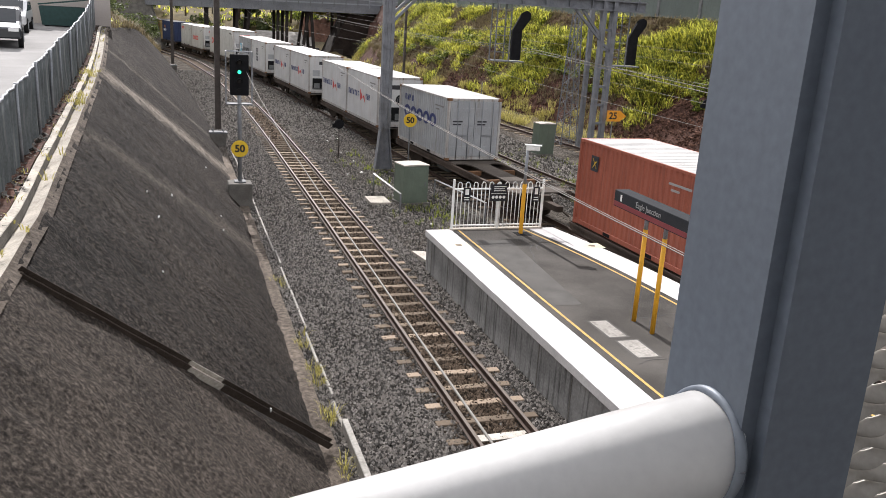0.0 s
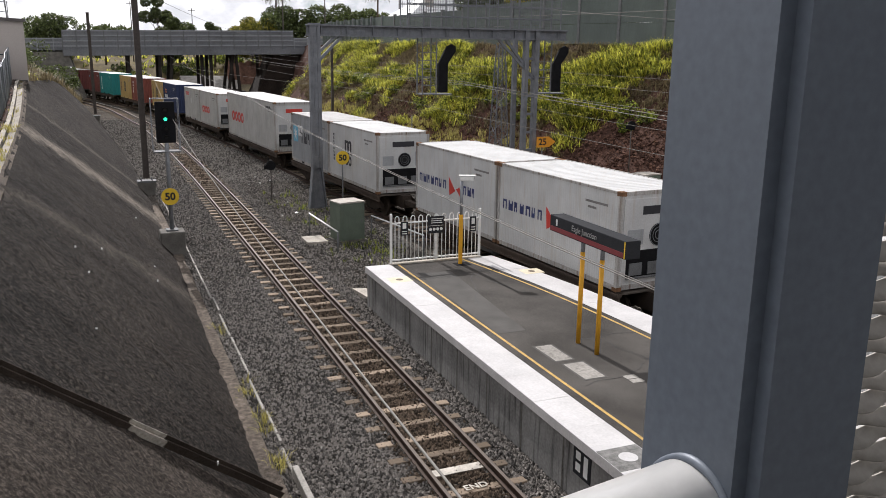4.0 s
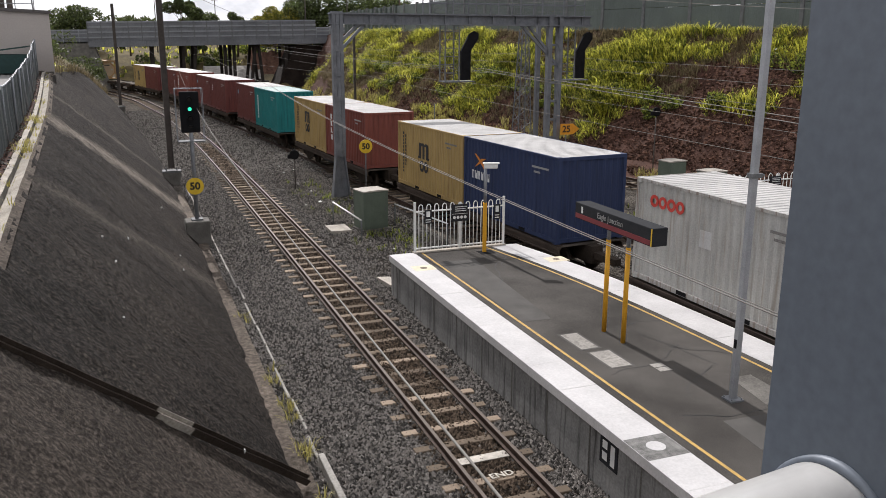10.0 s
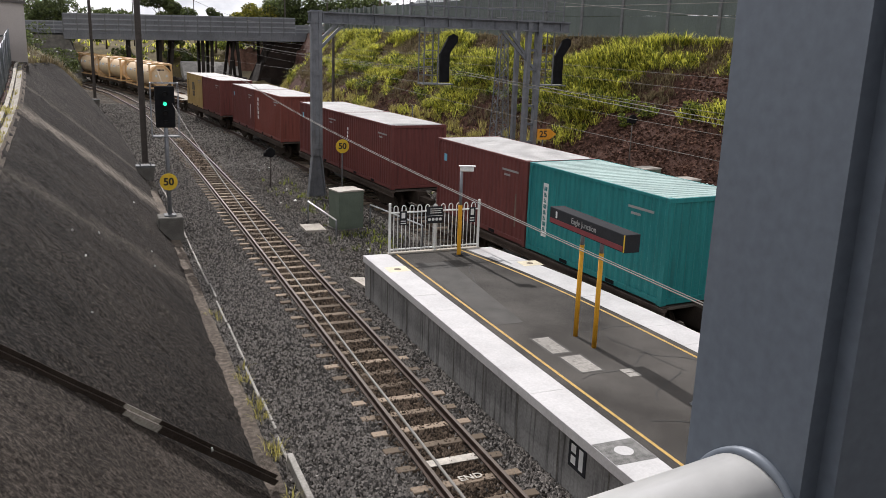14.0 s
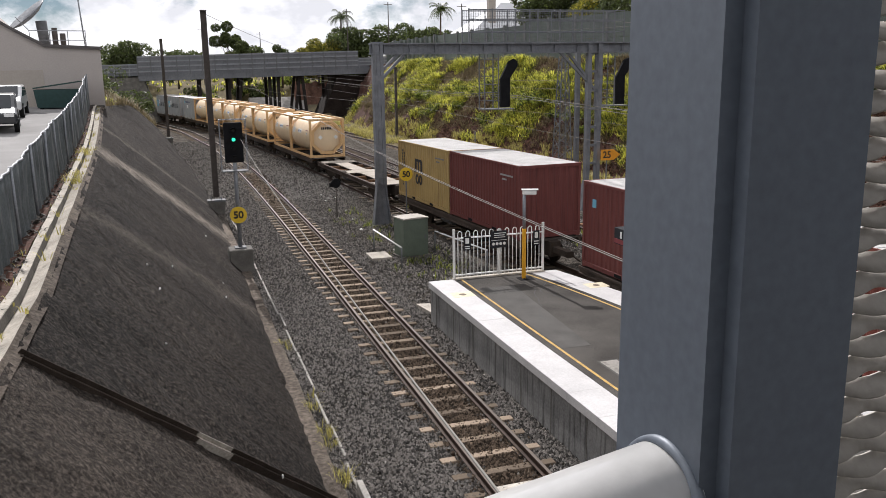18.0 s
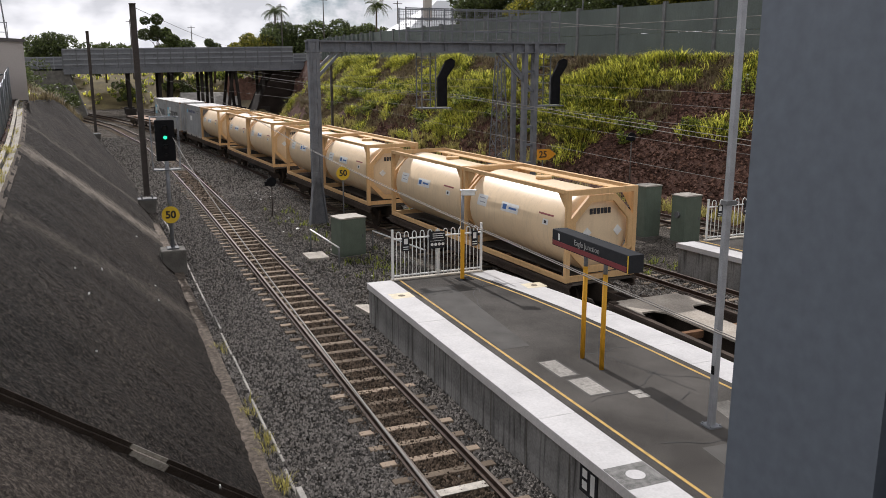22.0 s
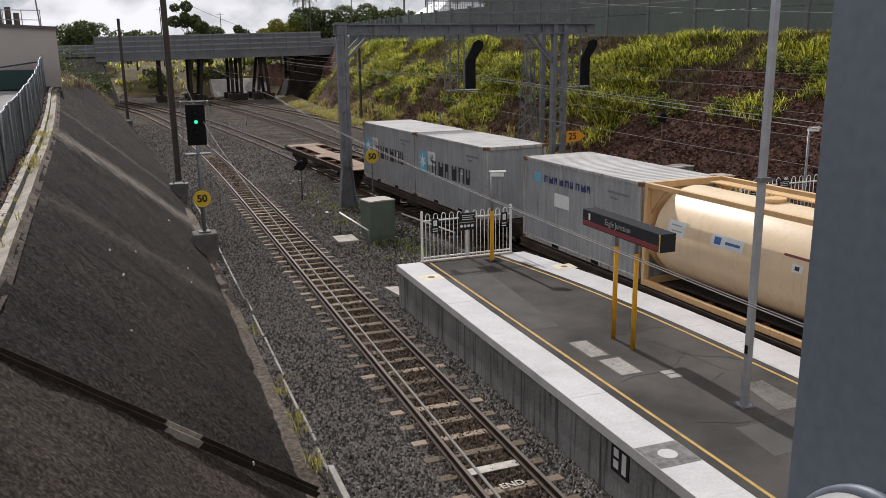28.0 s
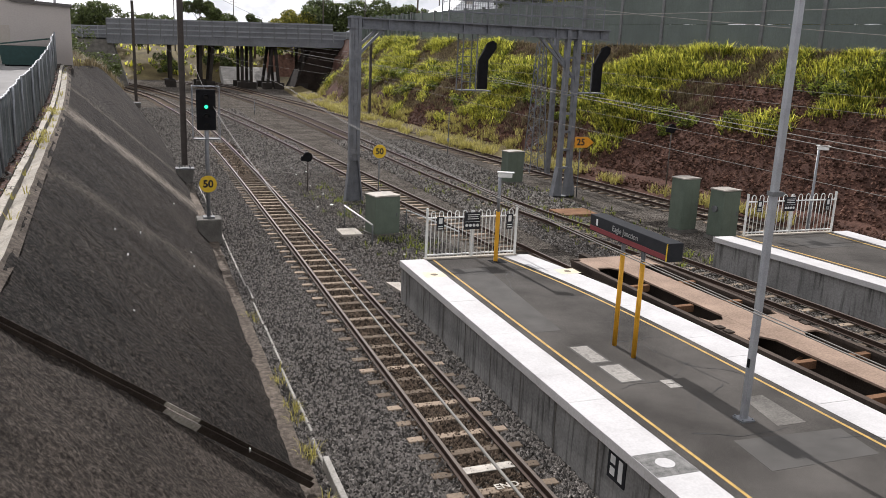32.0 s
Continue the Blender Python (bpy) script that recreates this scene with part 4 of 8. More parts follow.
def build_platform_two():
    P = 0.975
    E = curve_of((-30, 16.8, 19.6, 23.1), (14.6, 14.0, 13.5, 13.0))
    ys = [-30, 0, 10, 16.8, 19.6, 23.1]
    pl = tagged(new("platform_two"), "second concrete platform with white edge, across the tracks", "platform", kind="structure")
    for nm, a, b, z0, z1, mt in (("retaining_wall", lambda y: E(y) + 0.12, lambda y: 18.9, -0.5, P - 0.16, "wallgrey"), ("platform_fill", lambda y: E(y) + 0.75, lambda y: 18.15, P - 0.16, P, "asphalt"),
                                 ("edge_line", lambda y: E(y) + 0.95, lambda y: E(y) + 1.03, P + 0.001, P + 0.005, "yellowline"), ("edge_line", lambda y: 17.8, lambda y: 17.88, P + 0.001, P + 0.005, "yellowline"),
                                 ("coping", lambda y: E(y), lambda y: E(y) + 0.75, P - 0.16, P + 0.004, "whitepaint"), ("coping", lambda y: 18.15, lambda y: 18.95, P - 0.16, P + 0.004, "whitepaint")):
        bm = B()
        for y0, y1 in zip(ys, ys[1:]):
            vs = [bm.verts.new(p) for z in (z0, z1) for p in ((a(y0), y0, z), (b(y0), y0, z), (b(y1), y1, z), (a(y1), y1, z))]
            for f in ((3, 2, 1, 0), (4, 5, 6, 7), (0, 1, 5, 4), (1, 2, 6, 5), (2, 3, 7, 6), (3, 0, 4, 7)):
                bm.faces.new([vs[i] for i in f])
        part(nm, bm, mt, pl)
    bm = B()
    box(bm, 15.3, 17.2, 21.0, 22.4, P + 0.001, P + 0.006)
    part("asphalt_patch", bm, "asphalt_patch", pl)
    return pl


# ---------------------------------------------------------------- footbridge foreground
def build_footbridge():
    x0, y0, w = -4.9670, 0.2646, 0.10
    post = thing("bridge_post", pose(x0 + w / 2, y0 + w / 2, 5.5), "blue-grey galvanised square post of the footbridge, scuffed", "post")
    bm = B()
    box(bm, -w / 2, w * 0.36, -w / 2, w / 2, 0, 3.6)
    es = [e for e in bm.edges if abs(e.verts[0].co.z - e.verts[1].co.z) > 1]
    bmesh.ops.bevel(bm, geom=es, offset=0.010, segments=12, affect="EDGES")
    part("shaft", bm, "post", post)
    # round handrail welded to the post, falling away along the ramp
    way = Vector((-2.4247, 1.0, -1.0946)).normalized()
    rail = thing("bridge_handrail", pose(-4.984, 0.315, 6.7317), "white painted round handrail falling along the footbridge ramp", "handrail")
    bm = B()
    rod(bm, way * -0.012, way * 3.4, 0.0354, 48)
    # cut square to the post's face
    for v in bm.verts:
        if v.co.dot(way) < 1:
            v.co += way * ((x0 + 0.003 + 4.984 - v.co.x) / way.x)
    part("tube", bm, "handrail", rail)
    # bead where the tube meets the post's face
    bm = B()
    n = 48
    turn = way.to_track_quat("Z", "Y").to_matrix()
    loop = []
    for i in range(n):
        c = turn @ Vector((0.0354 * math.cos(2 * math.pi * i / n), 0.0354 * math.sin(2 * math.pi * i / n), 0))
        loop.append(c + way * ((x0 - (-4.984) - c.x) / way.x))
    for i in range(n):
        rod(bm, loop[i], loop[(i + 1) % n], 0.0032 + 0.0004 * math.sin(i * 0.7), 10, 0.0032 + 0.0004 * math.sin((i + 1) * 0.7), cap=False)
    bmesh.ops.remove_doubles(bm, verts=bm.verts, dist=0.0005)
    part("weld", bm, "post", rail, "uneven galvanised weld bead")
    # perforated screen beyond the post
    scr = thing("bridge_screen", pose(x0 + w * 0.86, y0 + 0.075, 5.75), "woven grey metal screen of slotted sheet on the footbridge", "screen")
    # expanded metal: wavy strands that touch at every half wave
    px, pz, t = 0.050, 0.0135, 0.0053
    wave = (pz - 2 * t) / 2
    seg, rows_n = 220, 172
    verts, faces = [], []
    for r in range(rows_n):
        for i in range(seg + 1):
            x = i * px * 22 / seg
            c = r * pz + wave * math.cos(2 * math.pi * x / px + math.pi * (r % 2))
            lean = 0.0035 * math.sin(2 * math.pi * x / px + math.pi * (r % 2))
            verts += [(x, -0.004 + lean, c - t), (x, 0.0, c), (x, 0.004 + lean, c + t)]
        for i in range(seg):
            a = (r * (seg + 1) + i) * 3
            faces += [(a, a + 3, a + 4, a + 1), (a + 1, a + 4, a + 5, a + 2)]
    me = raw("mesh_sheet", verts, faces, "screen", True)
    sh = part("mesh_sheet", me, None, scr)
    so = sh.modifiers.new("thickness", "SOLIDIFY")
    so.thickness = 0.002
    for z in (0.0, 2.32):
        bm = B()
        box(bm, 0.0, 1.1, -0.02, 0.02, z - 0.05, z)
        part("frame_bar", bm, "post", scr, "blue-grey edge bar of the screen")
    # deck of the bridge under the camera, dark to cut bounce onto the post
    bm = B()
    box(bm, -14, 24, -2.6, 0.5, 5.25, 5.5)
    single("bridge_deck", bm, "conc_dark", "concrete deck of the footbridge over the tracks", "deck", kind="structure")
    # added wall behind the view, tall and dark to block light from the post
    bm = B()
    box(bm, -14, 24, -2.6, -2.5, 5.5, 7.9)
    single("bridge_wall", bm, "galv_dark", "unseen solid wall added behind to shade the footbridge post", "wall", kind="structure")
    # added roof, out of view: keeps sky light off the post's near face
    bm = B()
    box(bm, -14, 24, -2.7, -1.1, 8.6, 8.68)
    single("bridge_roof", bm, "galv_dark", "unseen sheet roof added to shade the footbridge post", "roof", kind="structure")



# ---------------------------------------------------------------- train
def corrugated(bm, p, u, ln, z0, z1, nrm, waves, depth=0.036):
    """A corrugated wall from p along u, its relief along nrm."""
    p, u, nrm = Vector(p), Vector(u), Vector(nrm)
    pitch = ln / waves
    prof = []
    for i in range(waves):
        a = i * pitch
        prof += [(a, 0), (a + pitch * 0.30, 0), (a + pitch * 0.5, -depth), (a + pitch * 0.80, -depth)]
    prof.append((ln, 0))
    lo = [bm.verts.new(p + u * a + nrm * d + Vector((0, 0, z0))) for a, d in prof]
    hi = [bm.verts.new(p + u * a + nrm * d + Vector((0, 0, z1))) for a, d in prof]
    for i in range(len(prof) - 1):
        bm.faces.new((lo[i], lo[i + 1], hi[i + 1], hi[i]))


def container_meshes(ln, h, reefer):
    """Meshes shared by all boxes of one size: shell, roof, frame, doors. Front end at +y... the box runs along y, centred, base at z 0."""
    w = 1.219
    hl = ln / 2
    shell = B()
    n = int(ln / (0.10 if reefer else 0.235))
    dp = 0.004 if reefer else 0.036
    for sx in (-1, 1):
        corrugated(shell, (sx * (w - 0.022), -hl + 0.09, 0), (0, 1, 0), ln - 0.18, 0.15, h - 0.07, (sx, 0, 0), n, dp)
    if not reefer:
        corrugated(shell, (-w + 0.09, -hl + 0.03, 0), (1, 0, 0), 2 * w - 0.18, 0.15, h - 0.07, (0, -1, 0), 9, 0.036)
    else:
        box(shell, -w + 0.09, w - 0.09, -hl + 0.02, -hl + 0.05, 0.15, h - 0.07)
    box(shell, -w + 0.03, w - 0.03, -hl + 0.03, hl - 0.03, 0.10, 0.15)
    roof = B()
    k = int(ln / 0.22)
    line = []
    hi, lo = h - (0.004 if not reefer else 0.016), h - 0.024
    for i in range(k):
        a, b = -hl + 0.06 + i * (ln - 0.12) / k, -hl + 0.06 + (i + 1) * (ln - 0.12) / k
        line += [(a, lo), (a + 0.02, hi), (b - 0.05, hi), (b - 0.03, lo)]
    sides = [[roof.verts.new((x, yy, zz)) for yy, zz in line] for x in (-w + 0.05, w - 0.05)]
    for i in range(len(line) - 1):
        roof.faces.new((sides[0][i], sides[1][i], sides[1][i + 1], sides[0][i + 1]))
    base = [[roof.verts.new((x, yy, h - 0.05)) for yy in (line[0][0], line[-1][0])] for x in (-w + 0.05, w - 0.05)]
    roof.faces.new((base[0][0], base[0][1], base[1][1], base[1][0]))
    frame = B()
    for sx in (-1, 1):
        for sy in (-1, 1):
            x, y = sx * (w - 0.05), sy * (hl - 0.05)
            box(frame, x - 0.05, x + 0.05, y - 0.05, y + 0.05, 0.1, h - 0.1)
        x = sx * (w - 0.03)
        box(frame, x - 0.028, x + 0.028, -hl + 0.1, hl - 0.1, 0.03, 0.16)
        box(frame, x - 0.028, x + 0.028, -hl + 0.1, hl - 0.1, h - 0.075, h - 0.005)
    for sy in (-1, 1):
        y = sy * (hl - 0.03)
        box(frame, -w + 0.1, w - 0.1, y - 0.028, y + 0.028, 0.03, 0.16)
        box(frame, -w + 0.1, w - 0.1, y - 0.028, y + 0.028, h - 0.11, h - 0.005)
    cast = B()
    box(cast, -0.09, 0.09, -0.09, 0.09, 0, 0.118)
    bevel(cast, 0.008)
    return shell, roof, frame, cast


# painted marks on a container's near side, as plain shapes, one mesh each: y runs back from the leading end
def flat(w, pts, up=0.006):
    bm = B()
    prism(bm, pts, "x", -w + 0.022 - up, -w + 0.026)
    return bm


def mark_bar(w, y0, y1, z0, z1):
    return [flat(w, [(y0, z0), (y1, z0), (y1, z1), (y0, z1)])]


def mark_word(w, y0, y1, z0, z1, n):
    """A row of letter-sized plain blocks, each with one notch."""
    pit, hz = (y1 - y0) / n, z1 - z0
    out = []
    for i in range(n):
        a, b = y1 - i * pit, y1 - (i + (0.62, 0.74, 0.5)[i % 3]) * pit
        p, q, v = a - (a - b) * 0.24, a - (a - b) * 0.76, (0.20, 0.30, 0.55)[i % 3]
        if i % 2:
            out.append(flat(w, [(a, z0), (b, z0), (b, z1), (q, z1), (q, z0 + hz * (1 - v)), (p, z0 + hz * (1 - v)), (p, z1), (a, z1)]))
        else:
            out.append(flat(w, [(a, z0), (p, z0), (p, z0 + hz * (1 - v)), (q, z0 + hz * (1 - v)), (q, z0), (b, z0), (b, z1), (a, z1)]))
    return out


def mark_column(w, y0, y1, z0, z1, n):
    """Small blocks stacked one below the other."""
    pit = (z1 - z0) / n
    return [flat(w, [(y0, z1 - (i + 0.74) * pit), (y1, z1 - (i + 0.74) * pit), (y1, z1 - i * pit), (y0 + 0.3 * (i % 3) * (y1 - y0), z1 - i * pit)]) for i in range(n)]


def mark_rings(w, y0, y1, z0, z1, n):
    """Round heavy rings that touch."""
    pit = (y1 - y0) / n
    out = []
    for i in range(n):
        bm = B()
        cy, cz, ry, rz = y1 - (i + 0.5) * pit, (z0 + z1) / 2, pit * (0.46 if i % 2 else 0.50), (z1 - z0) / 2
        ring = []
        for j in range(27):
            th = math.pi * 2 * j / 26
            ring.append([bm.verts.new((x, cy - ry * q * math.cos(th), cz + rz * q * math.sin(th))) for x, q in ((-w + 0.026, 1), (-w + 0.016, 1), (-w + 0.016, 0.5), (-w + 0.026, 0.5))])
        for p, q in zip(ring, ring[1:]):
            for m in range(3):
                bm.faces.new((p[m], p[m + 1], q[m + 1], q[m]))
        out.append(bm)
    return out


def mark_arch(w, y0, y1, z0, z1):
    """Two rounded arches on three legs over two small rings."""
    zm, wd = z0 + (z1 - z0) * 0.46, y1 - y0
    pts = [(-0.12, 0.0), (0.22, 0.0), (0.22, 0.80), (0.39, 0.80), (0.39, 0.0), (0.61, 0.0), (0.61, 0.80), (0.78, 0.80), (0.78, 0.0), (1.12, 0.0), (1.12, 0.14), (1.0, 0.14), (1.0, 0.86), (0.90, 1.0), (0.70, 1.0),
           (0.60, 0.92), (0.50, 1.0), (0.30, 1.0), (0.22, 0.94), (0.20, 1.0), (0.0, 1.0), (0.0, 0.14), (-0.12, 0.14)]
    return [flat(w, [(y1 - u * wd, zm + v * (z1 - zm)) for u, v in pts])] + mark_rings(w, y0, y1 - 0.04, z0, zm - 0.07, 2)


def mark_flag(w, y0, y1, z0, z1):
    """Two pennants that meet at their tips."""
    hz, wd = z1 - z0, y1 - y0
    return [flat(w, [(y1 - u * wd, z0 + v * hz) for u, v in pts]) for pts in (((0, 1.0), (0.06, 0.05), (0.50, 0.36)), ((0.56, 0.46), (1.0, 0.0), (0.80, 0.62)))]


def mark_cross(w, y0, y1, z0, z1):
    """A slanting cross of two tapered strokes."""
    hz, wd = z1 - z0, y1 - y0
    return [flat(w, [(y1 - u * wd, z0 + v * hz) for u, v in ((0.0, 1.0), (0.14, 1.0), (1.0, 0.1), (0.84, 0.0))]), flat(w, [(y1 - u * wd, z0 + v * hz) for u, v in ((0.05, 0.0), (0.2, 0.1), (1.0, 0.8), (0.6, 0.72))], 0.009)]


def mark_star(w, y0, y1, z0, z1):
    cy, cz, rr = (y0 + y1) / 2, (z0 + z1) / 2, (z1 - z0) / 2
    return [flat(w, [(cy + rr * (1, 0.36)[k % 2] * math.sin(math.pi * k / 7), cz + rr * (1, 0.36)[k % 2] * math.cos(math.pi * k / 7)) for k in range(14)], 0.010)]


MARKS = {"bar": mark_bar, "word": mark_word, "column": mark_column, "rings": mark_rings, "arch": mark_arch, "flag": mark_flag, "cross": mark_cross, "star": mark_star}


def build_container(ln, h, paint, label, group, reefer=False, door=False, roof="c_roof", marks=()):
    """A shipping container. Its front (leading end) points to -y. door: whether that end has the doors."""
    c = thing("shipping_container", pose(0, 0, 0), label, "container", group)
    key = (ln, h, reefer)
    if key not in SHARED:
        SHARED[key] = [mesh_of(n, b, paint) for n, b in zip(("shell", "roof", "frame", "corner_casting"), container_meshes(ln, h, reefer))]
    shell, rf, fr, cs = SHARED[key]

    def dye(me, m):
        me = me.copy()
        me.materials.clear()
        me.materials.append(M[m])
        return me
    if (key, paint) not in SHARED:
        SHARED[(key, paint)] = (dye(shell, paint), dye(fr, "c_stainframe" if paint in ("c_white", "c_ltgrey", "c_grey") else paint), dye(cs, "rust" if reefer or paint == "c_grey" else paint))
    s, f, k = SHARED[(key, paint)]
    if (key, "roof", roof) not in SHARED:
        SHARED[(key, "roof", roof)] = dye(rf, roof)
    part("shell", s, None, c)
    part("roof", SHARED[(key, "roof", roof)], None, c, "pale ribbed roof")
    part("frame", f, None, c)
    hl, w = ln / 2, 1.219
    for sx in (-1, 1):
        for sy in (-1, 1):
            for z in (0.0, h - 0.118):
                o = part("corner_casting", k, None, c)
                o.location = (sx * (w - 0.088), sy * (hl - 0.088), z)
    # leading end
    y = -hl
    if reefer:
        bm = B()
        box(bm, -w + 0.13, w - 0.13, y - 0.004, y + 0.1, 0.5, h - 0.2)
        unit = part("cooling_unit", bm, "c_white", c, "white machinery panel")
        bm = B()
        box(bm, -0.95, 0.95, y - 0.012, y - 0.003, 0.35, 1.05)
        part("machinery_bay", bm, "black", unit)
        bm = B()
        for i in range(3):
            box(bm, -0.85 + i * 0.6, -0.45 + i * 0.6, y - 0.04, y - 0.012, 0.4, 0.72)
        box(bm, -0.95, 0.95, y - 0.04, y - 0.012, 0.30, 0.36)
        part("compressor", bm, "galv_dark", unit)
        bm = B()
        rod(bm, (0.05, y - 0.02, 1.42), (0.05, y - 0.005, 1.42), 0.30, 24)
        part("fan_grille", bm, "black", unit)
        bm = B()
        for r in (0.12, 0.2, 0.29):
            for i in range(20):
                a0, a1 = 2 * math.pi * i / 20, 2 * math.pi * (i + 1) / 20
                bar(bm, (0.05 + r * math.cos(a0), y - 0.024, 1.42 + r * math.sin(a0)), (0.05 + r * math.cos(a1), y - 0.024, 1.42 + r * math.sin(a1)), 0.012)
        part("fan_guard", bm, "galv", unit)
        bm = B()
        box(bm, -0.95, -0.45, y - 0.016, y - 0.004, 1.2, 1.6)
        part("control_box", bm, "c_grey", unit)
        bm = B()
        box(bm, 0.55, 0.95, y - 0.016, y - 0.004, 1.15, 1.75)
        part("access_panel", bm, "c_grey", unit)
        bm = B()
        box(bm, -0.5, 0.5, y - 0.014, y - 0.004, h - 0.62, h - 0.4)
        part("logo", bm, "l_red" if h > 2.8 or "grey" in paint else "l_black", unit)
    elif door:
        for sx in (-1, 1):
            bm = B()
            x0, x1 = (0.01, w - 0.12) if sx > 0 else (-w + 0.12, -0.01)
            box(bm, x0, x1, y - 0.004, y + 0.04, 0.17, h - 0.13)
            for i in range(5):
                zz = 0.3 + i * (h - 0.6) / 5
                box(bm, x0 + 0.06, x1 - 0.06, y - 0.016, y - 0.004, zz, zz + (h - 0.6) / 5 - 0.10)
            d = part("door", bm, paint, c)
            for q in (0.3, 0.75):
                bm = B()
                xx = x0 + (x1 - x0) * q
                rod(bm, (xx, y - 0.045, 0.08), (xx, y - 0.045, h - 0.06), 0.018, 8)
                bar(bm, (xx, y - 0.05, 1.05), (xx + 0.32 * (1 if q < 0.5 else -1), y - 0.05, 1.05), 0.03)
                part("locking_rod", bm, "galv", d)
            bm = B()
            box(bm, x0 + 0.12, x0 + 0.55, y - 0.022, y - 0.016, h * 0.62, h * 0.62 + 0.06)
            box(bm, x0 + 0.12, x0 + 0.5, y - 0.022, y - 0.016, h * 0.62 - 0.12, h * 0.62 - 0.06)
            part("print", bm, "letter" if paint not in ("c_grey", "c_white", "c_ltgrey") else "l_black", d)
    # identification print near the leading end, fork pockets in the bottom rail
    tone = "l_grey" if paint in ("c_grey", "c_white", "c_ltgrey", "c_tan") else "letter_dim"
    for k, wide in enumerate((0.95, 0.36)):
        y0 = -hl + 0.55 + (0.95 - wide) * 0.8
        part("print", mark_bar(w, y0, y0 + wide, h - 0.46 - 0.15 * k, h - 0.40 - 0.15 * k)[0], tone, c)
    if not reefer:
        for yy in (-1.05, 1.05):
            bm = B()
            box(bm, -w - 0.0045, -w + 0.04, yy - 0.18, yy + 0.18, 0.045, 0.145)
            part("fork_pocket", bm, "black", c, "dark fork pocket")
    # marks on the near side: (kind, y0, y1, z0, z1, material, count) with y from the leading end
    for kind, a, b, z0, z1, mt, *n in marks:
        for bm in MARKS[kind](w, -hl + a, -hl + b, z0, z1, *n):
            part("logo", bm, mt, c)
    return c


def build_tank(label, group):
    """A tank container: a pale tank in an open frame."""
    ln, h, w = 6.058, 2.62, 1.219
    zc, R = 1.36, 1.17
    hl = ln / 2
    c = thing("tank_container", pose(0, 0, 0), label, "tank container", group)
    if "tank" not in SHARED:
        bm = B()
        n = 48
        prof = [(hl - 0.10, 0.0), (hl - 0.11, 0.40), (hl - 0.15, 0.72), (hl - 0.20, 0.95), (hl - 0.27, 1.08), (hl - 0.36, 1.15), (hl - 0.46, R)]
        prof = [(-y, r) for y, r in prof] + prof[::-1]
        rings = [[bm.verts.new((r * math.cos(2 * math.pi * i / n), yy, zc + r * math.sin(2 * math.pi * i / n))) for i in range(n)] for yy, r in prof]
        for a, b in zip(rings, rings[1:]):
            for i in range(n):
                bm.faces.new((a[i], a[(i + 1) % n], b[(i + 1) % n], b[i])).smooth = True
        bmesh.ops.remove_doubles(bm, verts=bm.verts, dist=0.001)
        parts = [("tank", mesh_of("tank", bm, "c_tank"))]
        e = hl - 0.06
        for sx in (-1, 1):
            for sy in (-1, 1):
                bm = B()
                x, y = sx * (w - 0.075), sy * e
                box(bm, x - 0.075, x + 0.075, y - 0.06, y + 0.06, 0, h)
                bevel(bm, 0.008)
                parts.append(("corner_post", mesh_of("corner_post", bm, "c_tankframe")))
                # web plates that carry the shell from the post
                bm = B()
                prism(bm, [(y - sy * 0.05, h - 0.10), (y - sy * 0.62, h - 0.10), (y - sy * 0.05, h - 0.72)], "x", sx * (w - 0.13) - 0.01, sx * (w - 0.13) + 0.01)
                parts.append(("gusset", mesh_of("gusset", bm, "c_tankframe")))
            for z, t in ((h - 0.06, 0.12), (0.075, 0.15)):
                bm = B()
                box(bm, sx * (w - 0.06) - 0.05, sx * (w - 0.06) + 0.05, -e, e, z - t / 2, z + t / 2)
                bevel(bm, 0.008)
                parts.append(("side_rail", mesh_of("side_rail", bm, "c_tankframe")))
        for sy in (-1, 1):
            for z in (h - 0.08, 0.09):
                bm = B()
                box(bm, -w + 0.1, w - 0.1, sy * e - 0.055, sy * e + 0.055, z - 0.08, z + 0.08)
                parts.append(("end_rail", mesh_of("end_rail", bm, "c_tankframe")))
            # eight-sided collar round the dished end
            bm = B()
            k = 8
            ring = [[bm.verts.new((r * math.cos(math.pi * (2 * i + 1) / k), sy * e + dy, zc - 0.03 + r * math.sin(math.pi * (2 * i + 1) / k))) for i in range(k)]
                    for r, dy in ((1.19, -0.05), (1.19, 0.05), (0.99, 0.05), (0.99, -0.05))]
            for a, b in zip(ring, ring[1:] + ring[:1]):
                for i in range(k):
                    bm.faces.new((a[i], a[(i + 1) % k], b[(i + 1) % k], b[i]))
            parts.append(("end_collar", mesh_of("end_collar", bm, "c_tankframe")))
        bm = B()
        rod(bm, (0, 0, zc + R - 0.02), (0, 0, zc + R + 0.08), 0.25, 20)
        rod(bm, (0, 0.28, zc + R), (0, 0.28, zc + R + 0.12), 0.06, 10)
        parts.append(("manway", mesh_of("manway", bm, "c_tankframe")))
        bm = B()
        box(bm, 0.55, 0.9, -2.7, 2.7, h - 0.09, h - 0.06)
        parts.append(("walkway", mesh_of("walkway", bm, "c_tankframe")))
        SHARED["tank"] = parts
    for nm, me in SHARED["tank"]:
        part(nm, me, None, c)
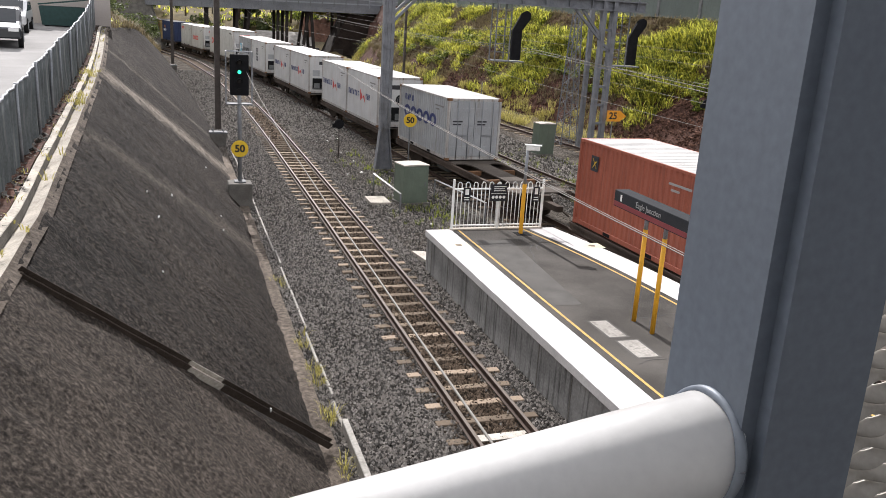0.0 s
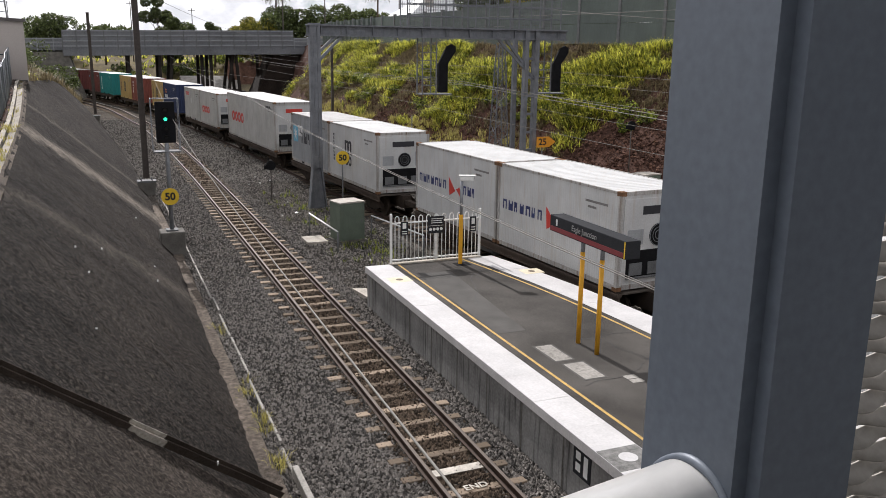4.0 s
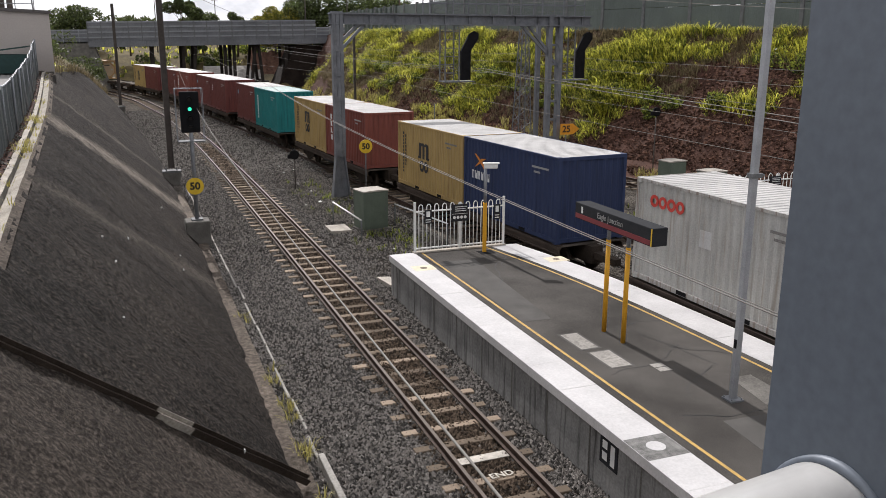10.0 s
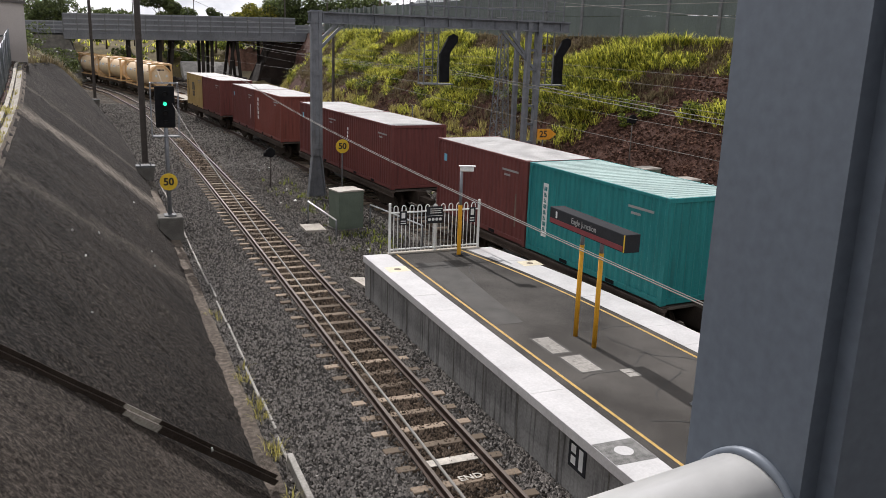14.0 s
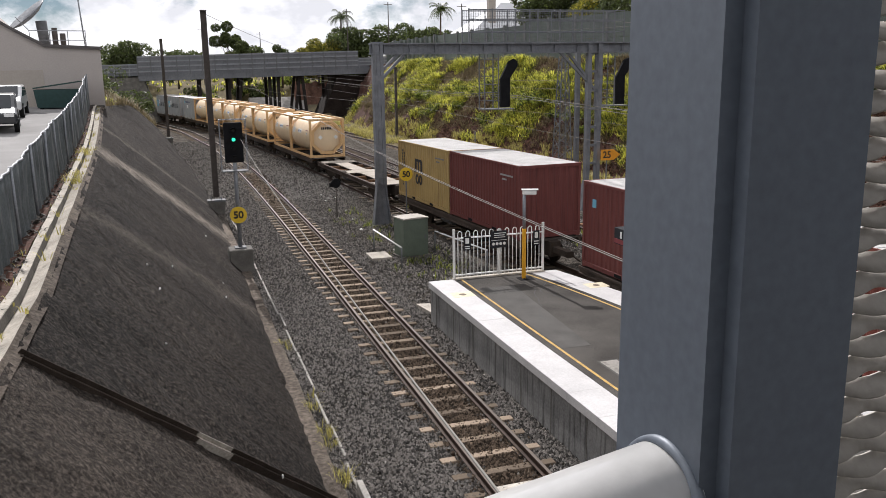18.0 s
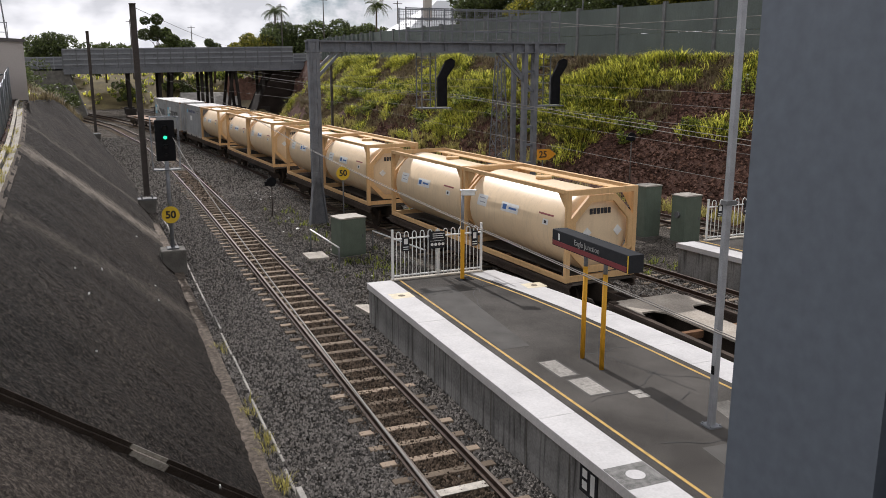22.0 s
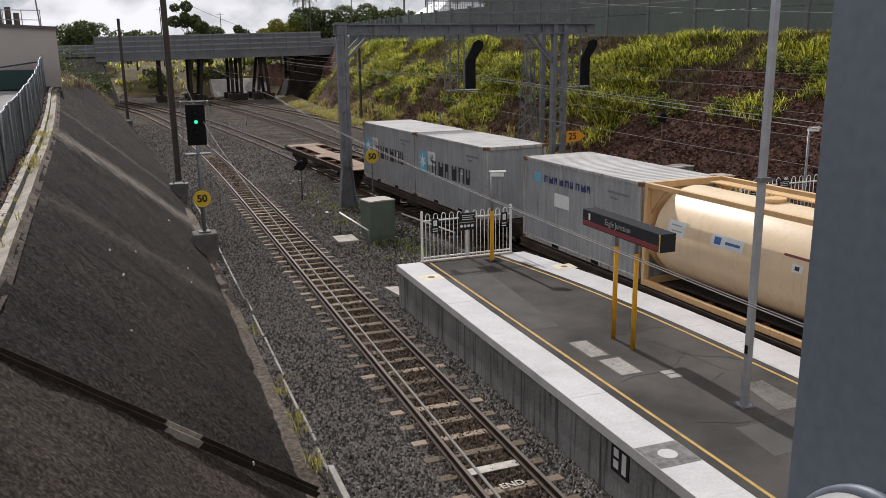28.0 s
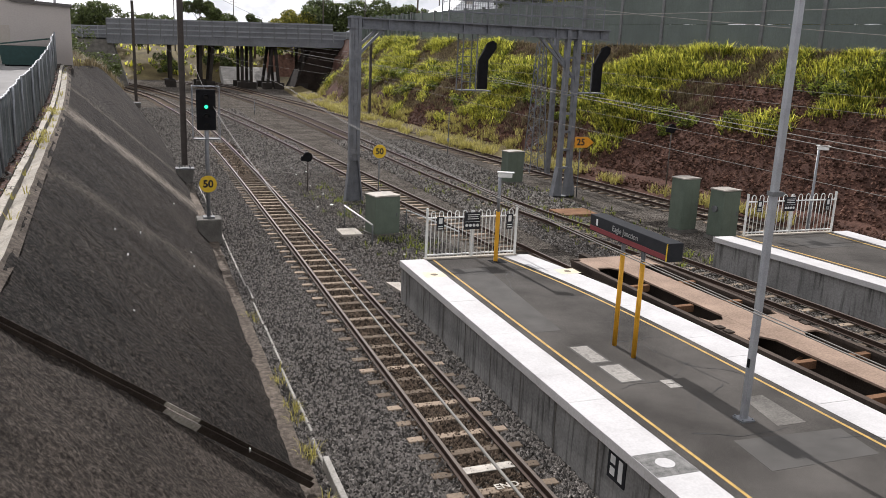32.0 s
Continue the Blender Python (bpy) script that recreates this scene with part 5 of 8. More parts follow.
    # placards on the near side, bent to the shell: (angles, y, material)
    for a0, a1, y0, y1, mt, up in ((156, 174, 1.55, 2.15, "letter", 0.004), (160.5, 162, 1.68, 2.05, "c_grey", 0.007), (167, 168.5, 1.65, 2.0, "c_grey", 0.007), (158, 172, -0.35, 0.65, "letter", 0.004),
                                   (161, 169, 0.34, 0.55, "l_blue", 0.007), (164, 167, -0.25, 0.2, "l_blue", 0.007), (158, 160.5, -2.2, -1.45, "maroon", 0.004), (166, 174, -2.0, -1.72, "letter", 0.004), (168, 172, -1.92, -1.8, "l_black", 0.007)):
        bm = B()
        st = 5
        row = []
        for k in range(st + 1):
            t = math.radians(a0 + (a1 - a0) * k / st)
            row.append([bm.verts.new(((R + up) * math.cos(t), yy, zc + (R + up) * math.sin(t))) for yy in (y0, y1)])
        for p, q in zip(row, row[1:]):
            bm.faces.new((p[0], p[1], q[1], q[0]))
        part("placard", bm, mt, c)
    # lettering and two diamond plates on the leading end
    bm = B()
    for i in range(6):
        box(bm, -0.36 + i * 0.125, -0.28 + i * 0.125, -hl + 0.105, -hl + 0.14, zc + 0.52, zc + 0.68)
    part("lettering", bm, "l_black", c)
    for x in (-0.45, 0.62):
        bm = B()
        prism(bm, [(x - 0.15, zc), (x, zc - 0.15), (x + 0.15, zc), (x, zc + 0.15)], "y", -hl + 0.095, -hl + 0.15)
        part("placard", bm, "letter", c)
    return c


SHARED = {}


def build_wagon(ln, label, pale):
    """A skeletal container wagon: side and centre sills, cross decks with openings, two bogies."""
    wg = thing("container_wagon", pose(0, 0, 0), label, "rail wagon", "wagons of the freight train")
    key = ("wagon", round(ln, 1), pale)
    if key not in SHARED:
        hl = ln / 2
        deck = pale or "deck"
        out = []
        for sx in (-1, 1):
            bm = B()
            x = sx * 1.16
            box(bm, x - 0.07, x + 0.07, -hl, hl, 0.92, 1.0)
            box(bm, x - 0.025, x + 0.025, -hl, hl, 0.78, 0.92)
            box(bm, x - 0.06, x + 0.06, -hl, hl, 0.745, 0.78)
            out.append(("side_sill", mesh_of("side_sill", bm, "wagonside")))
        bm = B()
        box(bm, -0.2, 0.2, -hl - 0.3, hl + 0.3, 0.45, 0.97)
        out.append(("centre_sill", mesh_of("centre_sill", bm, "wagondark")))
        bm = B()
        box(bm, -0.43, 0.43, -hl + 0.02, hl - 0.02, 0.97, 1.015)
        out.append(("spine_plate", mesh_of("spine_plate", bm, deck)))
        # cross decks from the spine to the side sills, splayed where they meet it
        for a, b in ((-hl, -hl + 1.1), (-0.6, 0.6), (hl - 1.1, hl)):
            for sx in (-1, 1):
                bm = B()
                a1, b1 = max(-hl, a - 0.28), min(hl, b + 0.28)
                prism(bm, [(sx * 0.43, a1), (sx * 0.62, a), (sx * 1.0, a), (sx * 1.09, a1), (sx * 1.09, b1), (sx * 1.0, b), (sx * 0.62, b), (sx * 0.43, b1)], "z", 0.972, 1.012)
                out.append(("deck_plate", mesh_of("deck_plate", bm, deck)))
        for a in (-hl * 0.58, -hl * 0.30, hl * 0.30, hl * 0.58):
            for x in (-1.1, 0.43):
                bm = B()
                box(bm, x, x + 0.67, a - 0.07, a + 0.07, 0.78, 0.95)
                out.append(("cross_bearer", mesh_of("cross_bearer", bm, "rust")))
        for a in (-hl + 0.12, -0.15, 0.15, hl - 0.12):
            for sx in (-1, 1):
                bm = B()
                box(bm, sx * 1.11 - 0.09, sx * 1.11 + 0.09, a - 0.1, a + 0.1, 1.0, 1.035)
                out.append(("load_pad", mesh_of("load_pad", bm, "wagondark")))
        for a in (-hl * 0.66, -hl * 0.2, hl * 0.2, hl * 0.66):
            bm = B()
            bar(bm, (-1.05, a - 0.5, 0.72), (1.05, a + 0.5, 0.72), 0.08, 0.12)
            out.append(("cross_brace", mesh_of("cross_brace", bm, "rust")))
        bm = B()
        rod(bm, (-0.6, 0.9, 0.55), (-0.6, 1.9, 0.55), 0.2, 16)
        out.append(("air_tank", mesh_of("air_tank", bm, "galv_dark")))
        bog = []
        for sx in (-1, 1):
            bm = B()
            x = sx * 0.78
            prism(bm, [(-1.15, 0.35), (-0.9, 0.62), (0.9, 0.62), (1.15, 0.35), (0.6, 0.30), (0.3, 0.2), (-0.3, 0.2), (-0.6, 0.30)], "x", x - 0.06, x + 0.06)
            bog.append(("side_frame", mesh_of("side_frame", bm, "wagondark")))
        bm = B()
        box(bm, -0.75, 0.75, -0.2, 0.2, 0.3, 0.58)
        bog.append(("bolster", mesh_of("bolster", bm, "wagondark")))
        for yy in (-0.85, 0.85):
            bm = B()
            for sx in (-1, 1):
                rod(bm, (sx * 0.53, yy, 0.42), (sx * 0.62, yy, 0.42), 0.42, 24)
                rod(bm, (sx * 0.50, yy, 0.42), (sx * 0.53, yy, 0.42), 0.445, 24)
            rod(bm, (-0.85, yy, 0.42), (0.85, yy, 0.42), 0.07, 10)
            bog.append(("wheelset", mesh_of("wheelset", bm, "wagondark")))
        for e in (-1, 1):
            bm = B()
            box(bm, -0.12, 0.12, e * (hl + 0.3), e * (hl + 1.3) if e > 0 else e * (hl + 0.3) + 0.02, 0.6, 0.8) if e > 0 else box(bm, -0.12, 0.12, -hl - 1.3, -hl - 0.3, 0.6, 0.8)
            rod(bm, (0.55, e * hl, 0.55), (0.45, e * (hl + 1.2), 0.4), 0.03, 6)
            bar(bm, (0.0, e * (hl + 0.35), 0.62), (0.55, e * (hl + 0.05), 0.55), 0.05)
            out.append(("coupler", mesh_of("coupler", bm, "wagondark")))
        SHARED[key] = (out, bog)
    out, bog = SHARED[key]
    for nm, me in out:
        part(nm, me, None, wg)
    for e in (-1, 1):
        bg = new("bogie")
        bg.parent = wg
        bg.location = (0, e * (ln / 2 - 1.6), 0)
        for nm, me in bog:
            part(nm, me, None, bg)
    return wg


# the line of the train, by length run from a far point
_yy = np.arange(318, -338, -0.5)
_xx = np.array([TRACK_B(float(y)) for y in _yy])
_ss = np.r_[0, np.cumsum(np.hypot(np.diff(_yy), np.diff(_xx)))]
_ss -= np.interp(-150.0, -_yy, _ss)


def on_line(s):
    return Vector((float(np.interp(s, _ss, _xx)), float(np.interp(s, _ss, _yy)), 0))


def run_at(t):
    """How far the train has run at a time: it slows a little."""
    return 119.07 + t * (10.5973 + t * (-0.067737 + t * (0.00217178 - 0.0000386822 * t)))


def train_pose(front, rear, t):
    """The pose of a wagon with its deck between two distances behind the reference point."""
    s = run_at(t)
    ln = rear - front
    a, b = on_line(s - front - 1.6), on_line(s - rear + 1.6)
    mid = (a + b) / 2
    d = b - a
    return Matrix.Translation(mid) @ Matrix.Rotation(math.atan2(-d.x, d.y), 4, "Z")


TRAIN = []
G = "containers on the freight train"


def load(wagon, front, rear, box_ob, f):
    """Record a box whose leading end is f behind the reference point."""
    ln = 12.192 if box_ob.get("long") else 6.058
    mid = (front + rear) / 2
    TRAIN.append((box_ob, front, rear, Matrix.Translation((0, f + ln / 2 - mid, 1.04))))


def build_train():
    def wagon(front, rear, pale="", empty=False):
        w = build_wagon(rear - front + 0.2, ("empty " if empty else "") + "skeletal container wagon with " + ("pale worn" if pale == "deck_pale" else "rust-brown") + " decks, " + ("no load" if empty else "loaded"), pale)
        TRAIN.append((w, front, rear, Matrix.Identity(4)))
        return w

    def c20(paint, label, **k):
        return build_container(6.058, 2.591, paint, label, G, **k)

    def put(front, rear, *items, deck=""):
        w = wagon(front, rear, deck or ("deck_dirty" if items else ""), empty=not items)
        f = front
        for ob in items:
            if ob is not None:
                load(w, front, rear, ob, f)
            f += 6.16
    cosco = [("rings", 1.3, 5.35, 1.20, 1.76, "l_navy", 5), ("word", 4.1, 5.3, 1.98, 2.24, "l_navy", 4)]
    ham = [("word", 3.45, 5.75, 1.20, 1.50, "l_navy", 7), ("flag", 2.35, 3.35, 0.98, 1.66, "l_red"), ("word", 1.35, 2.25, 1.20, 1.50, "l_navy", 3)]
    arch = [("arch", 3.05, 3.9, 0.78, 1.92, "l_black")]
    tan = arch + [("column", 5.45, 5.55, 0.5, 2.2, "l_black", 12), ("column", 5.22, 5.32, 0.8, 2.1, "l_black", 9)]
    star = [("bar", 4.95, 5.75, 1.10, 1.92, "l_sky"), ("star", 5.0, 5.7, 1.16, 1.86, "letter"), ("bar", 4.15, 4.85, 1.45, 1.98, "letter"), ("word", 4.25, 4.75, 1.6, 1.85, "l_black", 3),
            ("word", 0.95, 4.45, 1.12, 1.66, "l_black", 6), ("bar", 1.75, 1.95, 1.42, 1.62, "letter")]
    white = dict(reefer=True, roof="c_white")
    put(-22.7, -10.4, None, c20("c_rust", "rust-red container with ribbed sides", marks=[("bar", 4.95, 5.35, 1.75, 2.2, "l_black"), ("cross", 5.02, 5.28, 1.82, 2.12, "signyellow")]))
    put(-6.2, 6.1, None, c20("c_grey", "weathered light grey container with navy rings", door=True, marks=cosco))
    for a in (9.5, 25.7):
        put(a, a + 12.3, c20("c_white", "white refrigerated container with cooling unit on its end", marks=ham, **white), c20("c_white", "white refrigerated container with two red pennants", marks=ham, **white))
    put(41.7, 54.0, c20("c_white", "rust-stained white refrigerated container with bold black mark", marks=arch + [("column", 5.3, 5.45, 0.8, 2.1, "l_black", 8)], **white),
        c20("c_grey", "grey container with bold dark shapes", marks=star[:4] + [("word", 0.95, 4.45, 1.12, 1.66, "l_black", 6)]))
    w5 = build_container(12.192, 2.896, "c_ltgrey", "long pale refrigerated container with bold red rings", G, reefer=True, roof="c_white",
                         marks=[("rings", 7.6, 11.0, 1.05, 1.72, "l_red", 4), ("word", 0.75, 1.9, 2.48, 2.6, "l_black", 9)])
    w5["long"] = 1
    put(57.5, 69.8)
    TRAIN[-1][0]["label"] = "skeletal container wagon carrying one long container"
    load(None, 57.5, 69.8, w5, 57.5)
    put(73.4, 85.7, c20("c_ltgrey", "pale refrigerated container with red rings and cooling unit", marks=[("rings", 2.6, 5.2, 0.92, 1.45, "l_red", 4)], **white),
        c20("c_ltgrey", "pale grey stained container with small red rings", marks=[("rings", 4.2, 5.5, 1.95, 2.25, "l_red", 4), ("bar", 3.2, 3.6, 1.35, 1.75, "c_white")]))
    put(89.3, 101.6, c20("c_blue", "dark blue ribbed container with an orange cross", marks=[("cross", 4.45, 5.3, 1.62, 2.08, "l_orange"), ("word", 4.1, 5.45, 1.22, 1.5, "letter", 6)] ),
        c20("c_tan", "tan ribbed container with bold black mark", marks=tan))
    put(105.4, 117.7, c20("c_red", "red-brown ribbed container with white vertical lettering", marks=[("column", 5.0, 5.25, 0.75, 2.15, "letter", 4)]), c20("c_tan", "tan ribbed container with bold black mark", marks=tan))
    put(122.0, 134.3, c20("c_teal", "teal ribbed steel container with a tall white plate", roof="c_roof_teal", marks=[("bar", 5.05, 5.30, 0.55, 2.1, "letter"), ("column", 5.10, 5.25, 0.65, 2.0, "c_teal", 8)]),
        c20("c_red2", "dark red ribbed steel container", marks=[("bar", 5.35, 5.55, 1.85, 2.1, "l_sky"), ("bar", 0.6, 0.66, 0.5, 1.5, "dust")]))
    put(138.3, 150.6, c20("c_red2", "dark red ribbed steel container", marks=[("column", 5.0, 5.15, 1.5, 2.0, "letter", 3)]), c20("c_red2", "dark red ribbed steel container", marks=[("bar", 5.4, 5.6, 1.85, 2.1, "l_sky")]))
    put(154.3, 166.6, c20("c_red", "red-brown ribbed container with white vertical lettering", marks=[("column", 5.0, 5.28, 0.8, 2.15, "letter", 5)]), c20("c_red2", "dark red ribbed steel container", marks=[("bar", 5.35, 5.55, 1.85, 2.1, "l_sky"), ("bar", 0.9, 0.96, 0.7, 1.6, "letter")]))
    put(170.6, 182.9, c20("c_red2", "dark red-brown ribbed steel container"), c20("c_tan", "tan ribbed container with bold black mark", marks=tan))
    put(186.6, 199.0, deck="deck_pale")
    for a in (201.1, 215.8, 231.0):
        put(a, a + 12.3, build_tank("cream tank container in an open frame", G), build_tank("cream tank container in an open frame", G))
    put(246.0, 258.3, build_tank("cream tank container in an open frame", G), c20("c_grey", "grey container with navy lettering and a pale square", marks=[("bar", 5.0, 5.4, 1.9, 2.2, "l_sky"), ("word", 2.2, 4.8, 1.95, 2.15, "l_navy", 9), ("bar", 3.4, 4.2, 1.3, 1.7, "letter")]))
    put(260.8, 273.1, *[c20("c_grey", "grey container with black shapes and a starred blue square", marks=star) for j in range(2)])
    put(275.6, 288.4)


# ---------------------------------------------------------------- road bridge
def build_road_bridge():
    y0, y1 = 128.0, 136.0
    br = tagged(new("road_bridge"), "grey road bridge with panelled parapets and a dark soffit", "bridge", kind="structure")
    bm = B()
    box(bm, -60, 60, y0, y1, 6.5, 6.9)
    part("deck", bm, "bridge", br)
    for i in range(5):
        bm = B()
        box(bm, -8.9, 27, y0 + 0.5 + i * 1.7, y0 + 0.9 + i * 1.7, 5.95, 6.5)
        part("girder", bm, "bridge", br)
    n = 18
    xs = np.linspace(-8.8, 23.0, n + 1)
    for a, b in zip(xs, xs[1:]):
        bm = B()
        box(bm, a, b - 0.05, y0 - 0.12, y0 - 0.02, 6.75, 9.35)
        pn = part("parapet_panel", bm, "bridge", br)
        bm = B()
        for z in (7.15, 7.85, 8.55, 9.2):
            box(bm, a, b - 0.05, y0 - 0.2, y0 - 0.12, z, z + 0.2)
        part("rib", bm, "galv", pn)
        bm = B()
        box(bm, a - 0.06, a + 0.06, y0 - 0.24, y0 - 0.10, 6.3, 9.35)
        part("parapet_post", bm, "galv_dark", br)
    bm = B()
    box(bm, -8.8, 23.0, y1 + 0.02, y1 + 0.12, 6.75, 9.2)
    part("far_parapet", bm, "bridge", br)
    for x0, x1 in ((-60, -8.9), (23.05, 60)):
        bm = B()
        for z in (7.2, 7.7, 8.2):
            box(bm, x0, x1, y0 - 0.1, y0 - 0.04, z, z + 0.14)
        for x in np.arange(x0, x1, 2.0):
            box(bm, x, x + 0.1, y0 - 0.04, y0 + 0.04, 6.6, 8.4)
        part("guard_rail", bm, "galv", br)
        bm = B()
        box(bm, x0, x1, y0 + 1.0, y0 + 1.1, 6.8, 8.3)
        part("back_rail", bm, "bridge", br)
    bm = B()
    box(bm, -8.8, 27, y0 - 0.3, y0 + 0.2, 5.95, 6.72)
    part("edge_beam", bm, "bridge", br)
    for ob in [o for o in bpy.data.objects if o.parent == br or (o.parent and o.parent.parent == br)]:
        for v in ob.data.vertices:
            v.co.z += 0.0174 * (v.co.x - 13.5)
    for x, dx in ((-0.5, 0), (3.7, 0), (4.9, 0.6), (9.6, 0), (10.9, 0), (13.2, 0.9), (15.0, -0.5), (18.6, 0)):
        for yy in (y0 + 1.0, y0 + 6.5):
            bm = B()
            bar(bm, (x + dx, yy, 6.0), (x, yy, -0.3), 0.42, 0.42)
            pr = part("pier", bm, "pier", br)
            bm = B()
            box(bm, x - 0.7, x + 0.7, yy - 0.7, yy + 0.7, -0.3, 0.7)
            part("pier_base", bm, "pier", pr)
    # abutments
    bm = B()
    prism(bm, [(-8.9, 5.9), (-8.2, 5.9), (-6.2, -0.3), (-8.9, -0.3)], "y", y0, y1)
    box(bm, -14, -8.9, y0, y1, -0.3, 6.3)
    part("abutment", bm, "conc_dark", br)
    bm = B()
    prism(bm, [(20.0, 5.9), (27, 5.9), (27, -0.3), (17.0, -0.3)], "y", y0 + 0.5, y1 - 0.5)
    part("abutment", bm, "soil_shaded", br, "earth bank, its shade under the bridge put into the colour")


# ---------------------------------------------------------------- overhead line
def lattice(bm, x, y, z0, z1, wx, wy, step, r=0.03, taper=1.0):
    """A lattice column: four angles and zigzag bracing."""
    n = max(1, int((z1 - z0) / step))
    def corner(i, z):
        f = 1 + (taper - 1) * (z - z0) / (z1 - z0)
        sx, sy = ((-1, -1), (1, -1), (1, 1), (-1, 1))[i]
        return Vector((x + sx * wx / 2 * f, y + sy * wy / 2 * f, z))
    for i in range(4):
        bar(bm, corner(i, z0), corner(i, z1), r * 2)
    for k in range(n):
        a, b = z0 + (z1 - z0) * k / n, z0 + (z1 - z0) * (k + 1) / n
        for i in range(4):
            j = (i + 1) % 4
            p, q = (corner(i, a), corner(j, b)) if k % 2 else (corner(j, a), corner(i, b))
            bar(bm, p, q, r)


def build_gantry():
    g = thing("signal_gantry", pose(0, 37.3, -0.2), "galvanised steel portal gantry with walkway and two hooded signals", "gantry")
    y = 0.0
    # left leg: two channels with a web plate and battens on a flared foot
    bm = B()
    for dx in (-0.17, 0.17):
        box(bm, 3.9 + dx - 0.075, 3.9 + dx + 0.075, -0.16, 0.16, 1.9, 8.3)
    box(bm, 3.82, 3.98, -0.02, 0.02, 1.9, 8.3)
    box(bm, 3.82, 3.98, -0.145, -0.125, 1.9, 8.3)
    for z in np.arange(2.2, 7.6, 1.1):
        box(bm, 3.70, 4.10, -0.175, -0.155, z, z + 0.22)
    part("leg", bm, "galv_aged", g)
    bm = B()
    prism(bm, [(3.5, 0.0), (4.3, 0.0), (4.06, 2.1), (3.74, 2.1)], "y", -0.02, 0.02)
    for sx in (-1, 1):
        prism(bm, [(3.9 + sx * 0.42, 0.0), (3.9 + sx * 0.36, 0.0), (3.9 + sx * 0.14, 2.1), (3.9 + sx * 0.2, 2.1)], "y", -0.2, 0.2)
    part("leg_foot", bm, "galv_aged", g)
    # right leg
    bm = B()
    for dx in (-0.28, 0.28):
        box(bm, 14.75 + dx - 0.10, 14.75 + dx + 0.10, -0.16, 0.16, 0.9, 8.3)
    for z in np.arange(1.4, 8.0, 0.9):
        box(bm, 14.47, 15.03, -0.04, 0.04, z, z + 0.12)
    part("leg", bm, "galv_aged", g)
    bm = B()
    box(bm, 14.15, 15.35, -0.2, 0.2, 0.0, 0.06)
    for sx in (-1, 1):
        prism(bm, [(14.75 + sx * 0.62, 0.0), (14.75 + sx * 0.12, 0.0), (14.75 + sx * 0.17, 1.5), (14.75 + sx * 0.40, 1.5)], "y", -0.2, 0.2)
    part("leg_foot", bm, "galv_aged", g)
    # beam
    bm = B()
    for z in (7.78, 8.22):
        box(bm, 3.55, 16.7, -0.19, 0.19, z - 0.03, z + 0.03)
    box(bm, 3.55, 16.7, -0.02, 0.02, 7.8, 8.2)
    for x in np.arange(4.2, 16.6, 1.2):
        box(bm, x - 0.02, x + 0.02, -0.14, 0.14, 7.8, 8.2)
    part("beam", bm, "galv_aged", g)
    for a, b in (((4.0, 0, 6.6), (5.2, 0, 7.8)), ((4.05, 0, 7.0), (4.9, 0, 7.8)), ((14.45, 0, 6.5), (13.3, 0, 7.8)), ((14.95, 0, 5.9), (12.9, 0, 7.8))):
        bm = B()
        bar(bm, a, b, 0.12, 0.12)
        part("knee_brace", bm, "galv_aged", g)
    # walkway and handrails over the signals
    bm = B()
    box(bm, 8.35, 16.5, 0.2, 1.15, 8.12, 8.18)
    part("walkway", bm, "galv_dark", g)
    for yy in (0.2, 1.15):
        bm = B()
        for z in (8.75, 9.3, 9.75):
            bar(bm, (8.35, yy, z), (16.5, yy, z), 0.045)
        for x in np.arange(8.35, 16.6, 1.16):
            bar(bm, (x, yy, 8.15), (x, yy, 9.8), 0.05)
        part("handrail", bm, "galv_aged", g)
        bm = B()
        for x in np.arange(8.45, 16.5, 0.12):
            bar(bm, (x, yy, 8.2), (x, yy, 9.75), 0.010)
        for z in np.arange(8.3, 9.75, 0.15):
            bar(bm, (8.35, yy, z), (16.5, yy, z), 0.010)
        tagged(part("mesh_infill", bm, "galv_dark", g, "fine welded mesh"), kind="stuff")
    # cages and signals hanging below
    for cx in (9.75, 15.9):
        bm = B()
        for dx in (-0.75, -0.05):
            for dy in (-0.1, 0.6):
                bar(bm, (cx + dx, dy, 5.2), (cx + dx, dy, 7.8), 0.05)
        for z in np.arange(5.2, 7.6, 0.38):
            bar(bm, (cx - 0.75, -0.1, z), (cx - 0.05, -0.1, z), 0.03)
            bar(bm, (cx - 0.75, 0.6, z), (cx - 0.05, 0.6, z), 0.03)
        box(bm, cx - 0.8, cx + 0.75, -0.15, 0.65, 5.15, 5.2)
        cg = part("ladder_cage", bm, "galv_dark", g)
        bm = B()
        box(bm, cx + 0.08, cx + 0.56, -0.06, 0.10, 5.25, 6.6)
        prism(bm, [(cx + 0.08, 6.6), (cx + 0.56, 6.6), (cx + 0.95, 7.15), (cx + 0.95, 7.4), (cx + 0.75, 7.5), (cx + 0.5, 7.38)], "y", -0.05, 0.09)
        sg = part("signal_head", bm, "black", g, "black hooded signal seen from behind")
        for z in (5.55, 5.95, 6.35):
            bm = B()
            rod(bm, (cx + 0.32, 0.1, z), (cx + 0.32, 0.34, z), 0.13, 14)
            part("hood", bm, "black", sg)
    # second, lattice support
    t = thing("lattice_support", pose(17.1, 43.6, -0.2), "galvanised lattice mast with guarded ladder", "mast")
    bm = B()
    box(bm, -0.12, 0.12, -0.12, 0.12, 0, 7.9)
    part("mast", bm, "galv_aged", t)
    bm = B()
    lattice(bm, -0.9, 0.0, 0.3, 7.6, 0.95, 0.95, 0.55, 0.026, 0.4)
    part("ladder_guard", bm, "galv_aged", t)
    bm = B()
    for i in range(60):
        z = 0.4 + 0.12 * i
        w = 0.475 * (1 - 0.6 * (z - 0.3) / 7.3)
